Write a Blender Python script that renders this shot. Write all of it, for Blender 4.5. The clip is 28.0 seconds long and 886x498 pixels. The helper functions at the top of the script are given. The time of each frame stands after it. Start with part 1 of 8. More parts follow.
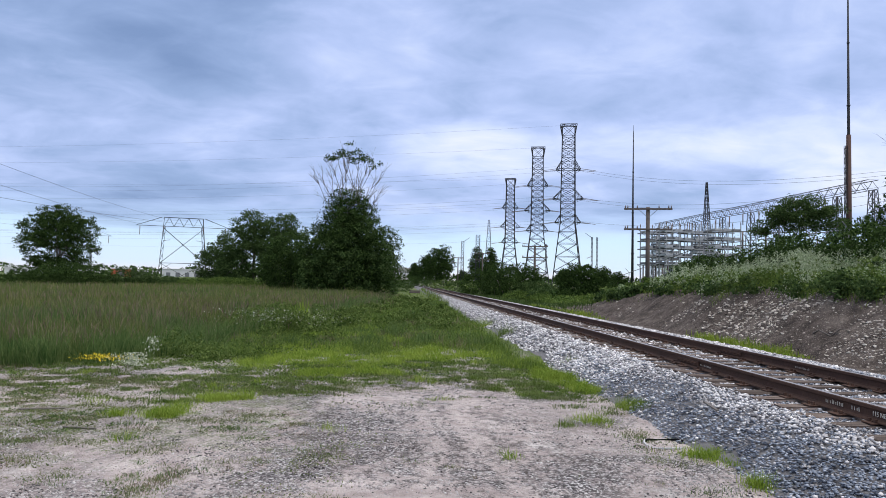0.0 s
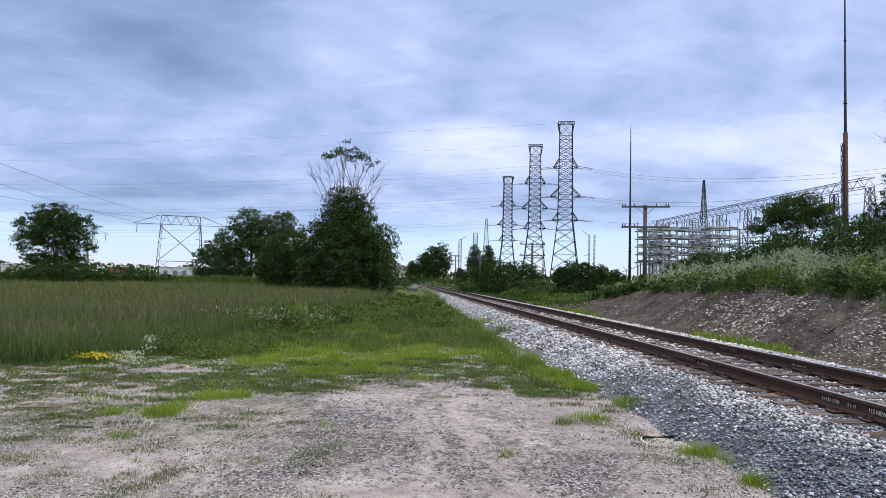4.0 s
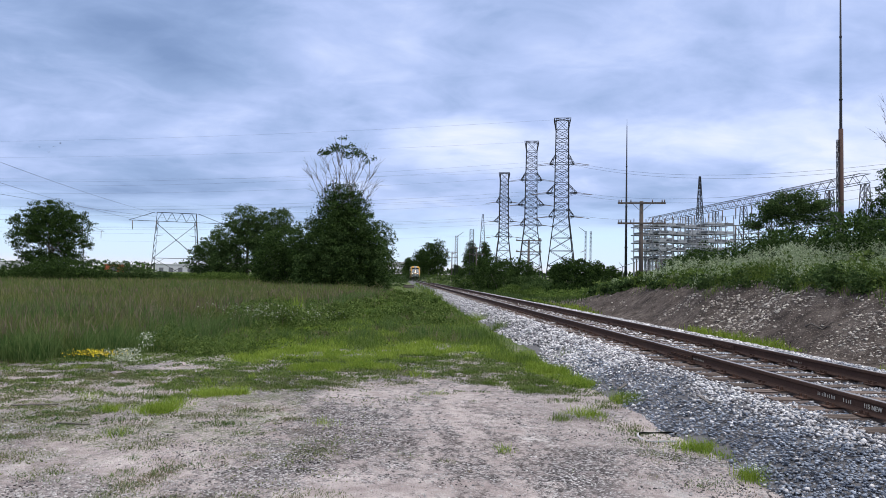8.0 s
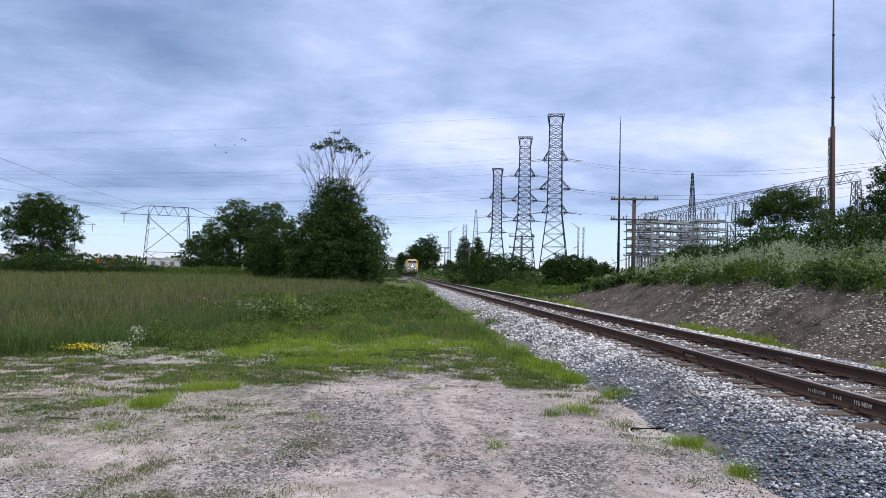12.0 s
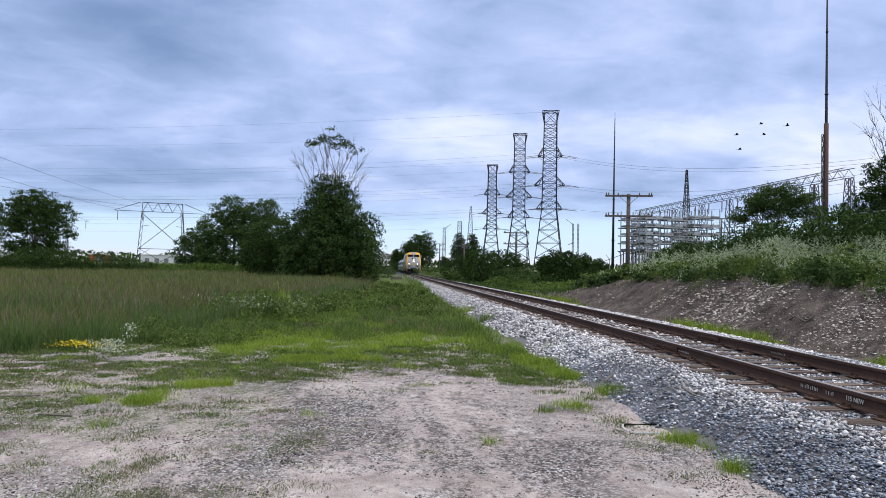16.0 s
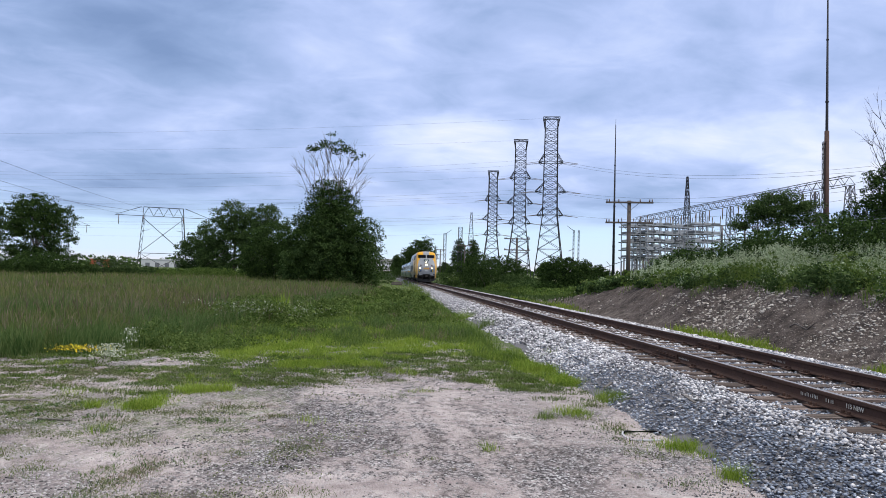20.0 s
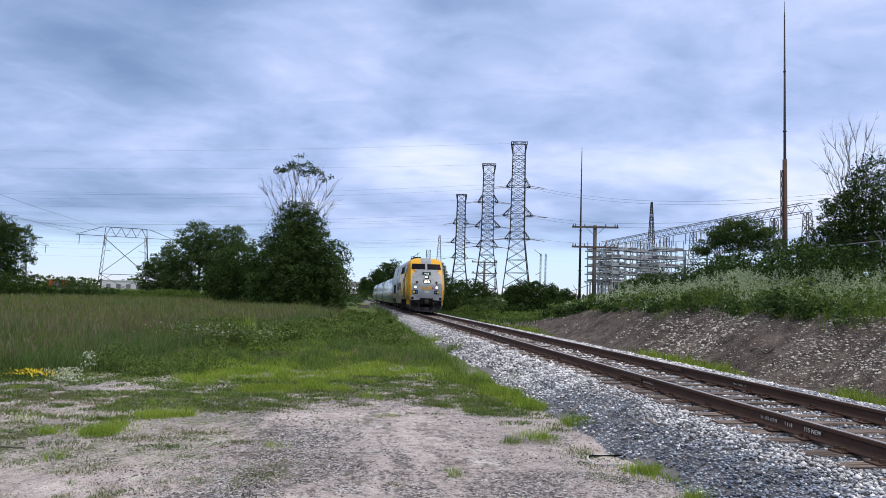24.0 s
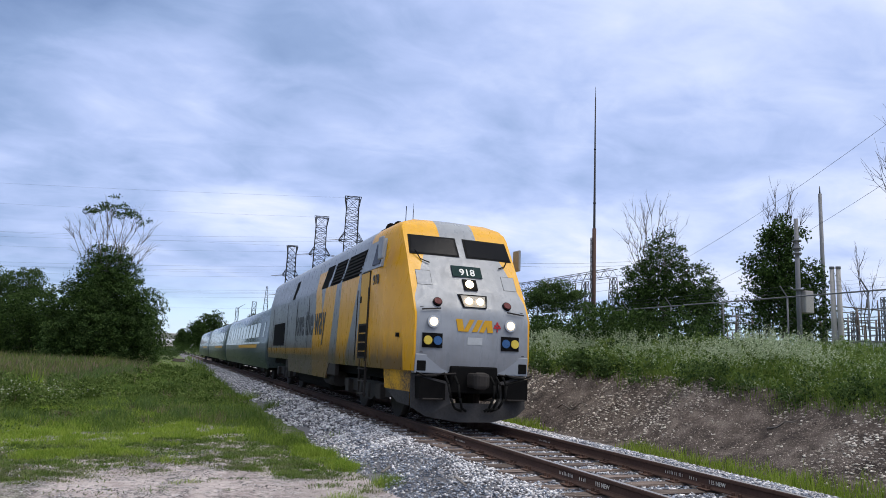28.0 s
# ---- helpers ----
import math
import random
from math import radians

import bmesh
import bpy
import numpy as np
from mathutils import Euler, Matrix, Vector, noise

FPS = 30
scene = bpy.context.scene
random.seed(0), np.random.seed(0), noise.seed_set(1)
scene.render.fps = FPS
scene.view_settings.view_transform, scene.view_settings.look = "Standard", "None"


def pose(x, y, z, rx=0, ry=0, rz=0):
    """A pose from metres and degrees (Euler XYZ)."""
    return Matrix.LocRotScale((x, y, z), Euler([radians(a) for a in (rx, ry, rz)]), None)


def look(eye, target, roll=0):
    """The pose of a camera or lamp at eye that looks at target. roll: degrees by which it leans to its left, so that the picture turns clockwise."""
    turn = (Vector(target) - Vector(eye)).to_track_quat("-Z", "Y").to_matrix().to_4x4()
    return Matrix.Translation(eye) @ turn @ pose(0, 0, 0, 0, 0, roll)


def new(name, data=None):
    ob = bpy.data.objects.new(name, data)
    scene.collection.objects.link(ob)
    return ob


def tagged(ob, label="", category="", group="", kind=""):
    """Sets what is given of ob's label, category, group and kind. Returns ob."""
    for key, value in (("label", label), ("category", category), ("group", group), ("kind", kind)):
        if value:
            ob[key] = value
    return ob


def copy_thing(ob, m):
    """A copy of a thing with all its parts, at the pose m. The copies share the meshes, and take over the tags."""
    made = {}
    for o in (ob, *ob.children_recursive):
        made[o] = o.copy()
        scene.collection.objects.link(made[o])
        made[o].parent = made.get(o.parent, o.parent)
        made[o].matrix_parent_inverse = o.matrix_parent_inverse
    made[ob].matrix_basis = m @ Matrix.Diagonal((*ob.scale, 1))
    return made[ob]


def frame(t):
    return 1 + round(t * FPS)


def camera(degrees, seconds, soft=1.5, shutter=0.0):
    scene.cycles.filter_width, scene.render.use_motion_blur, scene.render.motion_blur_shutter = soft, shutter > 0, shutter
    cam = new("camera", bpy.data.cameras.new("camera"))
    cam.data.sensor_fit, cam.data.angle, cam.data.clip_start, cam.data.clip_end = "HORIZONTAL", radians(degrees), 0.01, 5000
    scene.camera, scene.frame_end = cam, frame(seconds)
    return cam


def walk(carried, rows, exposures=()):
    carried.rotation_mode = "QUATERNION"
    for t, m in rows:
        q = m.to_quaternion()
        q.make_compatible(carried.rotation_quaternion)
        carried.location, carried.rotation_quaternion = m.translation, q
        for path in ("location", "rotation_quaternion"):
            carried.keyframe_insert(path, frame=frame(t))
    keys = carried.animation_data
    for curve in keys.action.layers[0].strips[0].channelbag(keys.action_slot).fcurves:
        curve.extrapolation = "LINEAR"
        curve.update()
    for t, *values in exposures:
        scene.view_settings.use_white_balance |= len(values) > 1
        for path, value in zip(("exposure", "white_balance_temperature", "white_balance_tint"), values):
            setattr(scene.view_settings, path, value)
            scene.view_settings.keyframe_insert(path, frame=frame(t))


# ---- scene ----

# The track runs along +y, x runs from its centre line, z from the top of the rails.
PATH = [  # seconds, x, y, z, tilt, lean, turn
    (0.0, -5.829, -0.000, 1.220, 92.550, -1.177, -3.548),
    (0.5, -5.838, -0.021, 1.218, 92.484, -1.169, -3.565),
    (1.0, -5.835, -0.022, 1.220, 92.448, -1.083, -3.553),
    (1.5, -5.832, -0.011, 1.218, 92.445, -1.101, -3.536),
    (2.0, -5.833, -0.009, 1.225, 92.388, -1.077, -3.528),
    (2.5, -5.834, 0.005, 1.222, 92.377, -1.085, -3.554),
    (3.0, -5.828, -0.003, 1.221, 92.375, -1.057, -3.580),
    (3.5, -5.827, -0.006, 1.223, 92.375, -1.048, -3.668),
    (5.5, -5.830, 0.014, 1.221, 92.272, -1.372, -3.982),
    (6.0, -5.836, 0.014, 1.222, 92.177, -1.418, -3.986),
    (6.5, -5.841, -0.007, 1.220, 92.137, -1.346, -3.981),
    (7.0, -5.831, -0.002, 1.222, 92.110, -1.226, -3.986),
    (7.5, -5.841, -0.010, 1.222, 92.125, -1.124, -3.998),
    (8.0, -5.833, -0.004, 1.223, 92.101, -1.023, -4.040),
    (8.5, -5.823, 0.014, 1.219, 92.097, -0.936, -4.132),
    (9.0, -5.827, 0.015, 1.230, 92.053, -0.897, -4.265),
    (9.5, -5.825, 0.022, 1.219, 92.033, -0.951, -4.379),
    (10.0, -5.821, 0.013, 1.218, 92.034, -0.985, -4.409),
    (10.5, -5.827, 0.017, 1.225, 92.030, -1.022, -4.460),
    (11.0, -5.822, 0.033, 1.220, 91.966, -1.178, -4.522),
    (11.5, -5.822, 0.030, 1.217, 91.864, -1.287, -4.604),
    (12.0, -5.826, 0.021, 1.218, 91.726, -1.307, -4.624),
    (12.5, -5.823, 0.021, 1.220, 91.633, -1.217, -4.548),
    (14.5, -5.816, 0.033, 1.218, 91.291, -1.106, -4.664),
    (15.0, -5.823, 0.043, 1.214, 91.242, -1.257, -4.817),
    (15.5, -5.820, 0.026, 1.218, 91.312, -1.274, -4.942),
    (16.0, -5.815, 0.025, 1.219, 91.452, -1.258, -5.046),
    (16.5, -5.820, 0.017, 1.220, 91.598, -1.257, -5.099),
    (17.0, -5.817, 0.023, 1.218, 91.717, -1.169, -5.075),
    (17.5, -5.820, 0.016, 1.223, 91.757, -1.091, -5.027),
    (18.0, -5.819, 0.014, 1.220, 91.785, -1.037, -4.961),
    (18.5, -5.809, 0.024, 1.219, 91.790, -1.096, -4.899),
    (19.0, -5.813, 0.014, 1.217, 91.809, -1.264, -4.909),
    (19.5, -5.808, 0.014, 1.223, 91.835, -1.385, -4.929),
    (20.0, -5.813, 0.015, 1.223, 91.920, -1.505, -5.009),
    (20.5, -5.823, 0.007, 1.222, 92.059, -1.517, -5.152),
    (21.0, -5.822, 0.010, 1.224, 92.202, -1.494, -5.344),
    (21.5, -5.824, 0.002, 1.225, 92.368, -1.544, -5.638),
    (23.5, -5.806, 0.008, 1.237, 93.693, -1.562, -7.456),
    (24.0, -5.810, -0.013, 1.237, 93.870, -1.773, -7.663),
    (24.5, -5.805, -0.013, 1.238, 93.821, -1.996, -7.770),
    (25.0, -5.788, 0.008, 1.242, 93.372, -2.337, -7.968),
    (25.5, -5.777, 0.027, 1.234, 92.983, -2.582, -8.370),
    (26.0, -5.773, 0.024, 1.238, 93.181, -2.667, -8.964),
    (26.5, -5.758, 0.020, 1.247, 93.981, -2.495, -9.953),
    (27.0, -5.731, 0.011, 1.258, 95.209, -2.259, -11.652),
    (27.5, -5.684, -0.015, 1.266, 96.809, -2.098, -14.966),
    (28.0, -5.635, -0.049, 1.283, 98.845, -2.439, -21.599),
]
cam = camera(64.82, 28.0, soft=0.6)
walk(cam, [(t, pose(x, y, z, a, b, c)) for t, x, y, z, a, b, c in PATH])

EYE = (-5.82, 0.0, 1.22)


def far(bearing, dist, rise=None):
    """A place by its bearing from the standpoint (degrees to the left of the first view), distance and angle of rise."""
    a = radians(bearing - 3.55)
    z = 0.0 if rise is None else EYE[2] + dist * math.tan(radians(rise))
    return Vector((EYE[0] - dist * math.sin(a), EYE[1] + dist * math.cos(a), z))


# ---- node helpers ----
class Nodes:
    def __init__(self, tree):
        self.t = tree

    def add(self, kind, attribute_name=""):
        n = self.t.nodes.new(kind)
        if attribute_name:
            n.attribute_name = attribute_name
        return n

    def link(self, a, b):
        self.t.links.new(a, b)

    def put(self, sock, v):
        if isinstance(v, bpy.types.NodeSocket):
            self.link(v, sock)
        elif isinstance(v, (tuple, list)) and len(v) == 3 and sock.type == "RGBA":
            sock.default_value = (*v, 1)
        else:
            sock.default_value = v

    def math(self, op, a, b=0.0, c=None, clamp=False):
        n = self.add("ShaderNodeMath")
        n.operation, n.use_clamp = op, clamp
        self.put(n.inputs[0], a)
        self.put(n.inputs[1], b)
        if c is not None:
            self.put(n.inputs[2], c)
        return n.outputs[0]

    def mix(self, f, a, b, blend="MIX"):
        n = self.add("ShaderNodeMix")
        n.data_type, n.blend_type = "RGBA", blend
        self.put(n.inputs["Factor"], f)
        self.put(n.inputs[6], a)
        self.put(n.inputs[7], b)
        return n.outputs[2]

    def ramp(self, f, *stops, smooth=False):
        n = self.add("ShaderNodeValToRGB")
        el = n.color_ramp.elements
        while len(el) < len(stops):
            el.new(0.5)
        for e, (p, col) in zip(el, stops):
            e.position = p
            e.color = (*col, 1) if isinstance(col, (tuple, list)) else (col, col, col, 1)
        if smooth:
            n.color_ramp.interpolation = "EASE"
        self.put(n.inputs[0], f)
        return n.outputs[0]

    def noise(self, vec, scale, detail=4.0, rough=0.55, dist=0.0):
        n = self.add("ShaderNodeTexNoise")
        if vec is not None:
            self.link(vec, n.inputs["Vector"])
        for k, v in (("Scale", scale), ("Detail", detail), ("Roughness", rough), ("Distortion", dist)):
            n.inputs[k].default_value = v
        return n.outputs[0]

    def voronoi(self, vec, scale, out=0, feature="F1"):
        n = self.add("ShaderNodeTexVoronoi")
        n.feature = feature
        if vec is not None:
            self.link(vec, n.inputs["Vector"])
        n.inputs["Scale"].default_value = scale
        return n.outputs[out]

    def mapping(self, vec, scale=(1, 1, 1), rot=(0, 0, 0), loc=(0, 0, 0)):
        n = self.add("ShaderNodeMapping")
        self.link(vec, n.inputs[0])
        n.inputs["Location"].default_value, n.inputs["Rotation"].default_value, n.inputs["Scale"].default_value = loc, rot, scale
        return n.outputs[0]


# ---- world: dusk sky under broken layer cloud ----
world = bpy.data.worlds.new("sky")
scene.world = world
world.use_nodes = True
W = Nodes(world.node_tree)
world.node_tree.nodes.clear()
sky = W.add("ShaderNodeTexSky")
sky.sky_type = "NISHITA"
sky.sun_disc, sky.sun_elevation, sky.sun_rotation = False, radians(24), radians(200)
co = W.add("ShaderNodeTexCoord").outputs["Generated"]
sep = W.add("ShaderNodeSeparateXYZ")
W.link(co, sep.inputs[0])
sx, sy, sz = sep.outputs
lift = W.math("ADD", W.math("MAXIMUM", sz, 0.0), 0.20)
plane = W.add("ShaderNodeCombineXYZ")
W.put(plane.inputs[0], W.math("DIVIDE", sx, lift))
W.put(plane.inputs[1], W.math("DIVIDE", sy, lift))
flat = W.mapping(plane.outputs[0], scale=(1.0, 1.2, 1), rot=(0, 0, radians(-25)), loc=(3.1, 1.7, 0))
broad = W.noise(flat, 0.6, 3, 0.5, 0.5)
mid = W.noise(flat, 1.5, 5, 0.52, 0.35)
fine = W.noise(flat, 4.2, 6, 0.58, 0.6)
cloud = W.math("ADD", W.math("ADD", W.math("MULTIPLY", broad, 0.46), W.math("MULTIPLY", mid, 0.39)), W.math("MULTIPLY", fine, 0.17))
cloud = W.math("ADD", cloud, W.math("MULTIPLY", sx, 0.08))


def bank(bearing, rise, spread, amount):
    """Thickens or thins the cloud softly round one part of the sky."""
    a, e = radians(bearing - 3.55), radians(rise)
    d = W.math("ADD", W.math("MULTIPLY", sx, -math.sin(a) * math.cos(e)), W.math("ADD", W.math("MULTIPLY", sy, math.cos(a) * math.cos(e)), W.math("MULTIPLY", sz, math.sin(e))))
    return W.math("MULTIPLY", W.ramp(d, (math.cos(radians(spread)), 0.0), (1.0, 1.0), smooth=True), amount)


for spot in ((8, 15, 11, 0.045), (25, 11, 11, -0.055), (-16, 7, 14, -0.05), (30, 20, 12, 0.035), (6, 21, 10, 0.035), (14, 30, 13, -0.13)):
    cloud = W.math("ADD", cloud, bank(*spot))
cloud = W.math("SUBTRACT", cloud, W.math("MULTIPLY", W.math("MAXIMUM", W.math("SUBTRACT", sz, 0.22), 0.0), W.math("SUBTRACT", 0.55, W.math("MULTIPLY", sx, 1.3))))
tone = W.ramp(cloud, (0.32, (0.185, 0.275, 0.49)), (0.42, (0.275, 0.38, 0.63)), (0.51, (0.42, 0.52, 0.82)), (0.59, (0.59, 0.675, 0.93)), (0.70, (0.83, 0.85, 0.97)))
# a lighter, clearer strip over the horizon
band = W.ramp(sz, (0.0, (0.78, 0.74, 0.80)), (0.018, (0.62, 0.76, 0.95)), (0.06, (0.56, 0.75, 0.99)), (0.10, (0.47, 0.60, 0.93)), (0.13, (0.42, 0.52, 0.86)))
low = W.math("ADD", sz, W.math("MULTIPLY", W.math("SUBTRACT", W.noise(W.mapping(co, scale=(3, 3, 26)), 2.2, 4), 0.5), 0.09))
tone = W.mix(W.ramp(low, (0.045, 1.0), (0.12, 0.0), smooth=True), tone, band)
clear = W.mix(1.0, sky.outputs[0], (0.11, 0.11, 0.11), "MULTIPLY")
tone = W.mix(0.93, clear, tone)
# layer cloud is thinner to look through overhead
n = W.add("ShaderNodeMapRange")
n.interpolation_type = "SMOOTHSTEP"
W.put(n.inputs[0], sz)
n.inputs[1].default_value, n.inputs[2].default_value, n.inputs[3].default_value, n.inputs[4].default_value = 0.50, 0.95, 1.0, 2.5
# thick grey-white cloud overhead
tone = W.mix(W.ramp(sz, (0.48, 0.0), (0.75, 0.9), smooth=True), tone, (0.60, 0.605, 0.60))
bg = W.add("ShaderNodeBackground")
W.link(tone, bg.inputs[0])
W.link(n.outputs[0], bg.inputs[1])
W.link(bg.outputs[0], W.add("ShaderNodeOutputWorld").inputs[0])

sun = new("sun", bpy.data.lights.new("sun", "SUN"))
sun.data.energy, sun.data.angle, sun.data.color = 1.4, radians(20), (1.0, 0.94, 0.87)
sun.matrix_world = look((0, 0, 0), (-0.35, 0.35, -0.85))
scene.view_settings.exposure = 0.25


# ---- materials ----
def material(name, rough=0.8, metal=0.0, bump=0.0, spec=0.4):
    m = bpy.data.materials.new(name)
    m.use_nodes = True
    m.node_tree.nodes.clear()
    N = Nodes(m.node_tree)
    b = N.add("ShaderNodeBsdfPrincipled")
    b.inputs["Roughness"].default_value, b.inputs["Metallic"].default_value = rough, metal
    b.inputs["Specular IOR Level"].default_value = spec
    N.link(b.outputs[0], N.add("ShaderNodeOutputMaterial").inputs[0])
    N.b = b
    N.co = N.add("ShaderNodeTexCoord").outputs["Object"]
    return m, N


def relief(N, height, strength=0.4, dist=0.02):
    n = N.add("ShaderNodeBump")
    n.inputs["Strength"].default_value, n.inputs["Distance"].default_value = strength, dist
    N.link(height, n.inputs["Height"])
    N.link(n.outputs[0], N.b.inputs["Normal"])


def worn(name, col, col2=None, rough=0.6, metal=0.0, scale=3.0, amount=0.5, spec=0.4, bump=0.15, streak=1.0):
    """A surface of one colour with broad stains and fine grain."""
    m, N = material(name, rough, metal, spec=spec)
    col2 = col2 or tuple(c * 0.6 for c in col)
    v = N.mapping(N.co, scale=(1, 1, streak))
    a = N.noise(v, scale, 5, 0.6)
    g = N.noise(v, scale * 14, 3, 0.6)
    f = N.math("ADD", N.math("MULTIPLY", a, 0.7), N.math("MULTIPLY", g, 0.3))
    N.link(N.ramp(f, (0.42, col), (0.42 + 0.3 / max(amount, 0.1), col2)), N.b.inputs["Base Color"])
    N.link(N.ramp(g, (0.3, max(rough - 0.1, 0.02)), (0.7, min(rough + 0.12, 1))), N.b.inputs["Roughness"])
    if bump:
        relief(N, g, bump, 0.01)
    return m


def random_tint(name, c1, c2, c3, rough=0.8, spec=0.3, trans=0.0, island=True):
    """Pieces that each take their own tint between three colours."""
    m, N = material(name, rough, spec=spec)
    r = N.add("ShaderNodeNewGeometry").outputs["Random Per Island"] if island else N.add("ShaderNodeObjectInfo").outputs["Random"]
    c = N.ramp(r, (0.05, c1), (0.5, c2), (0.95, c3))
    g = N.noise(N.co, 0.6, 3)
    c = N.mix(N.ramp(g, (0.35, 0.0), (0.7, 0.4)), c, tuple(x * 0.5 for x in c2))
    c = N.mix(N.ramp(N.noise(N.co, 2.1, 4, 0.6), (0.48, 0.0), (0.68, 0.55)), c, c3)
    N.link(c, N.b.inputs["Base Color"])
    if trans:
        t = N.add("ShaderNodeBsdfTranslucent")
        N.link(c, t.inputs[0])
        mx = N.add("ShaderNodeMixShader")
        mx.inputs[0].default_value = trans
        N.link(N.b.outputs[0], mx.inputs[1])
        N.link(t.outputs[0], mx.inputs[2])
        out = [n for n in N.t.nodes if n.type == "OUTPUT_MATERIAL"][0]
        N.link(mx.outputs[0], out.inputs[0])
    return m


def glow(name, col, strength):
    m, N = material(name, 0.2)
    N.put(N.b.inputs["Base Color"], col)
    N.put(N.b.inputs["Emission Color"], col)
    N.b.inputs["Emission Strength"].default_value = strength
    return m


# ground: gravelly lot, soil under grass, clay of the cutting, by vertex masks
M_GROUND, N = material("ground", 0.95, spec=0.15)
veg = N.add("ShaderNodeAttribute", attribute_name="veg").outputs["Fac"]
clay = N.add("ShaderNodeAttribute", attribute_name="clay").outputs["Fac"]
grit = N.add("ShaderNodeAttribute", attribute_name="grit").outputs["Fac"]
gA = N.noise(N.mapping(N.co, scale=(1.0, 0.42, 1.0), rot=(0, 0, radians(-14))), 0.75, 6, 0.62, 0.5)
gB = N.noise(N.co, 3.2, 5, 0.65)
gC = N.noise(N.co, 38, 3, 0.7)
gE = N.noise(N.mapping(N.co, scale=(1.0, 0.7, 1.0)), 9.0, 4, 0.7)
gD = N.noise(N.co, 0.9, 4, 0.6)
vs = N.voronoi(N.co, 52, 1)
vd = N.voronoi(N.co, 52, 0)
sepc = N.add("ShaderNodeSeparateColor")
N.link(vs, sepc.inputs[0])
stone = N.ramp(sepc.outputs[0], (0.0, (0.018, 0.016, 0.017)), (0.40, (0.085, 0.078, 0.080)), (0.75, (0.25, 0.232, 0.235)), (1.0, (0.66, 0.64, 0.64)))
stone = N.mix(N.ramp(gD, (0.42, 0.0), (0.62, 0.55)), stone, (0.12, 0.095, 0.088), "MIX")
sand = N.ramp(gB, (0.3, (0.33, 0.275, 0.265)), (0.55, (0.54, 0.47, 0.455)), (0.75, (0.74, 0.68, 0.665)))
pale = N.ramp(N.math("ADD", N.math("MULTIPLY", gD, 0.75), N.math("MULTIPLY", gB, 0.25)), (0.60, 0.0), (0.69, 0.9))
sand = N.mix(pale, sand, (0.70, 0.68, 0.67))
gravelly = N.ramp(N.math("ADD", N.math("MULTIPLY", gA, 0.42), N.math("ADD", N.math("MULTIPLY", gB, 0.16), N.math("ADD", N.math("MULTIPLY", gE, 0.26), N.math("MULTIPLY", gC, 0.16)))), (0.446, 0.04), (0.518, 0.97))
gravelly = N.math("MULTIPLY", gravelly, N.math("SUBTRACT", 1.0, grit))
lot = N.mix(gravelly, sand, stone)
soil = N.ramp(gB, (0.3, (0.045, 0.075, 0.016)), (0.55, (0.085, 0.125, 0.026)), (0.72, (0.15, 0.165, 0.055)), (0.85, (0.22, 0.20, 0.13)))
clayc = N.ramp(N.math("ADD", N.math("MULTIPLY", gB, 0.45), N.math("ADD", N.math("MULTIPLY", gD, 0.3), N.math("MULTIPLY", gC, 0.25))), (0.38, (0.024, 0.019, 0.018)), (0.5, (0.080, 0.064, 0.057)), (0.62, (0.185, 0.155, 0.137)))
clayc = N.mix(N.ramp(sepc.outputs[1], (0.90, 0.0), (0.94, 0.6)), clayc, (0.34, 0.29, 0.25))
edge = N.math("ADD", veg, N.math("ADD", N.math("MULTIPLY", N.math("SUBTRACT", gB, 0.5), 0.9), N.math("MULTIPLY", N.math("SUBTRACT", gC, 0.5), 1.0)))
col = N.mix(N.ramp(edge, (0.66, 0.0), (0.86, 0.7), (1.0, 1.0)), lot, soil)
col = N.mix(clay, col, clayc)
N.link(col, N.b.inputs["Base Color"])
relief(N, N.math("ADD", N.math("MULTIPLY", N.math("SUBTRACT", 0.5, vd), 0.9), N.math("ADD", gC, gB)), 0.8, 0.03)

M_BED = worn("ballast_bed", (0.17, 0.165, 0.175), (0.06, 0.06, 0.066), 0.95, scale=9, bump=0.8, spec=0.1)
M_STONE = random_tint("slate_ballast_stone", (0.050, 0.062, 0.088), (0.165, 0.19, 0.245), (0.44, 0.48, 0.56), 0.7, spec=0.35)
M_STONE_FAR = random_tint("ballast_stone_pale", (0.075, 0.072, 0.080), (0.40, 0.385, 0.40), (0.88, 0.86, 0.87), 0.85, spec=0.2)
M_PEBBLE = random_tint("pebble", (0.025, 0.023, 0.024), (0.12, 0.11, 0.112), (0.62, 0.60, 0.60), 0.9, spec=0.15)
M_CHIP = random_tint("shale_chip", (0.22, 0.185, 0.16), (0.48, 0.42, 0.37), (0.82, 0.76, 0.69), 0.9, spec=0.15)
M_TIE, N = material("tie_wood", 0.92, spec=0.12)
tw = N.noise(N.mapping(N.co, scale=(0.6, 14, 14)), 2.2, 5, 0.65)
tr = N.add("ShaderNodeObjectInfo").outputs["Random"]
tc = N.ramp(tw, (0.34, (0.040, 0.030, 0.026)), (0.5, (0.155, 0.120, 0.105)), (0.66, (0.34, 0.275, 0.25)))
N.link(N.mix(N.ramp(tr, (0.3, 0.0), (1.0, 0.6)), tc, (0.055, 0.046, 0.042)), N.b.inputs["Base Color"])
relief(N, tw, 0.9, 0.02)
M_RUST = worn("rail_rust", (0.085, 0.048, 0.036), (0.035, 0.023, 0.02), 0.8, 0.0, scale=2, bump=0.3, spec=0.2)
M_SHINE = worn("rail_head", (0.42, 0.39, 0.37), (0.26, 0.22, 0.20), 0.38, 0.85, scale=3, bump=0.05)
M_PAINTMARK = worn("white_paint_mark", (0.62, 0.60, 0.55), (0.3, 0.25, 0.2), 0.8, scale=20, amount=1)
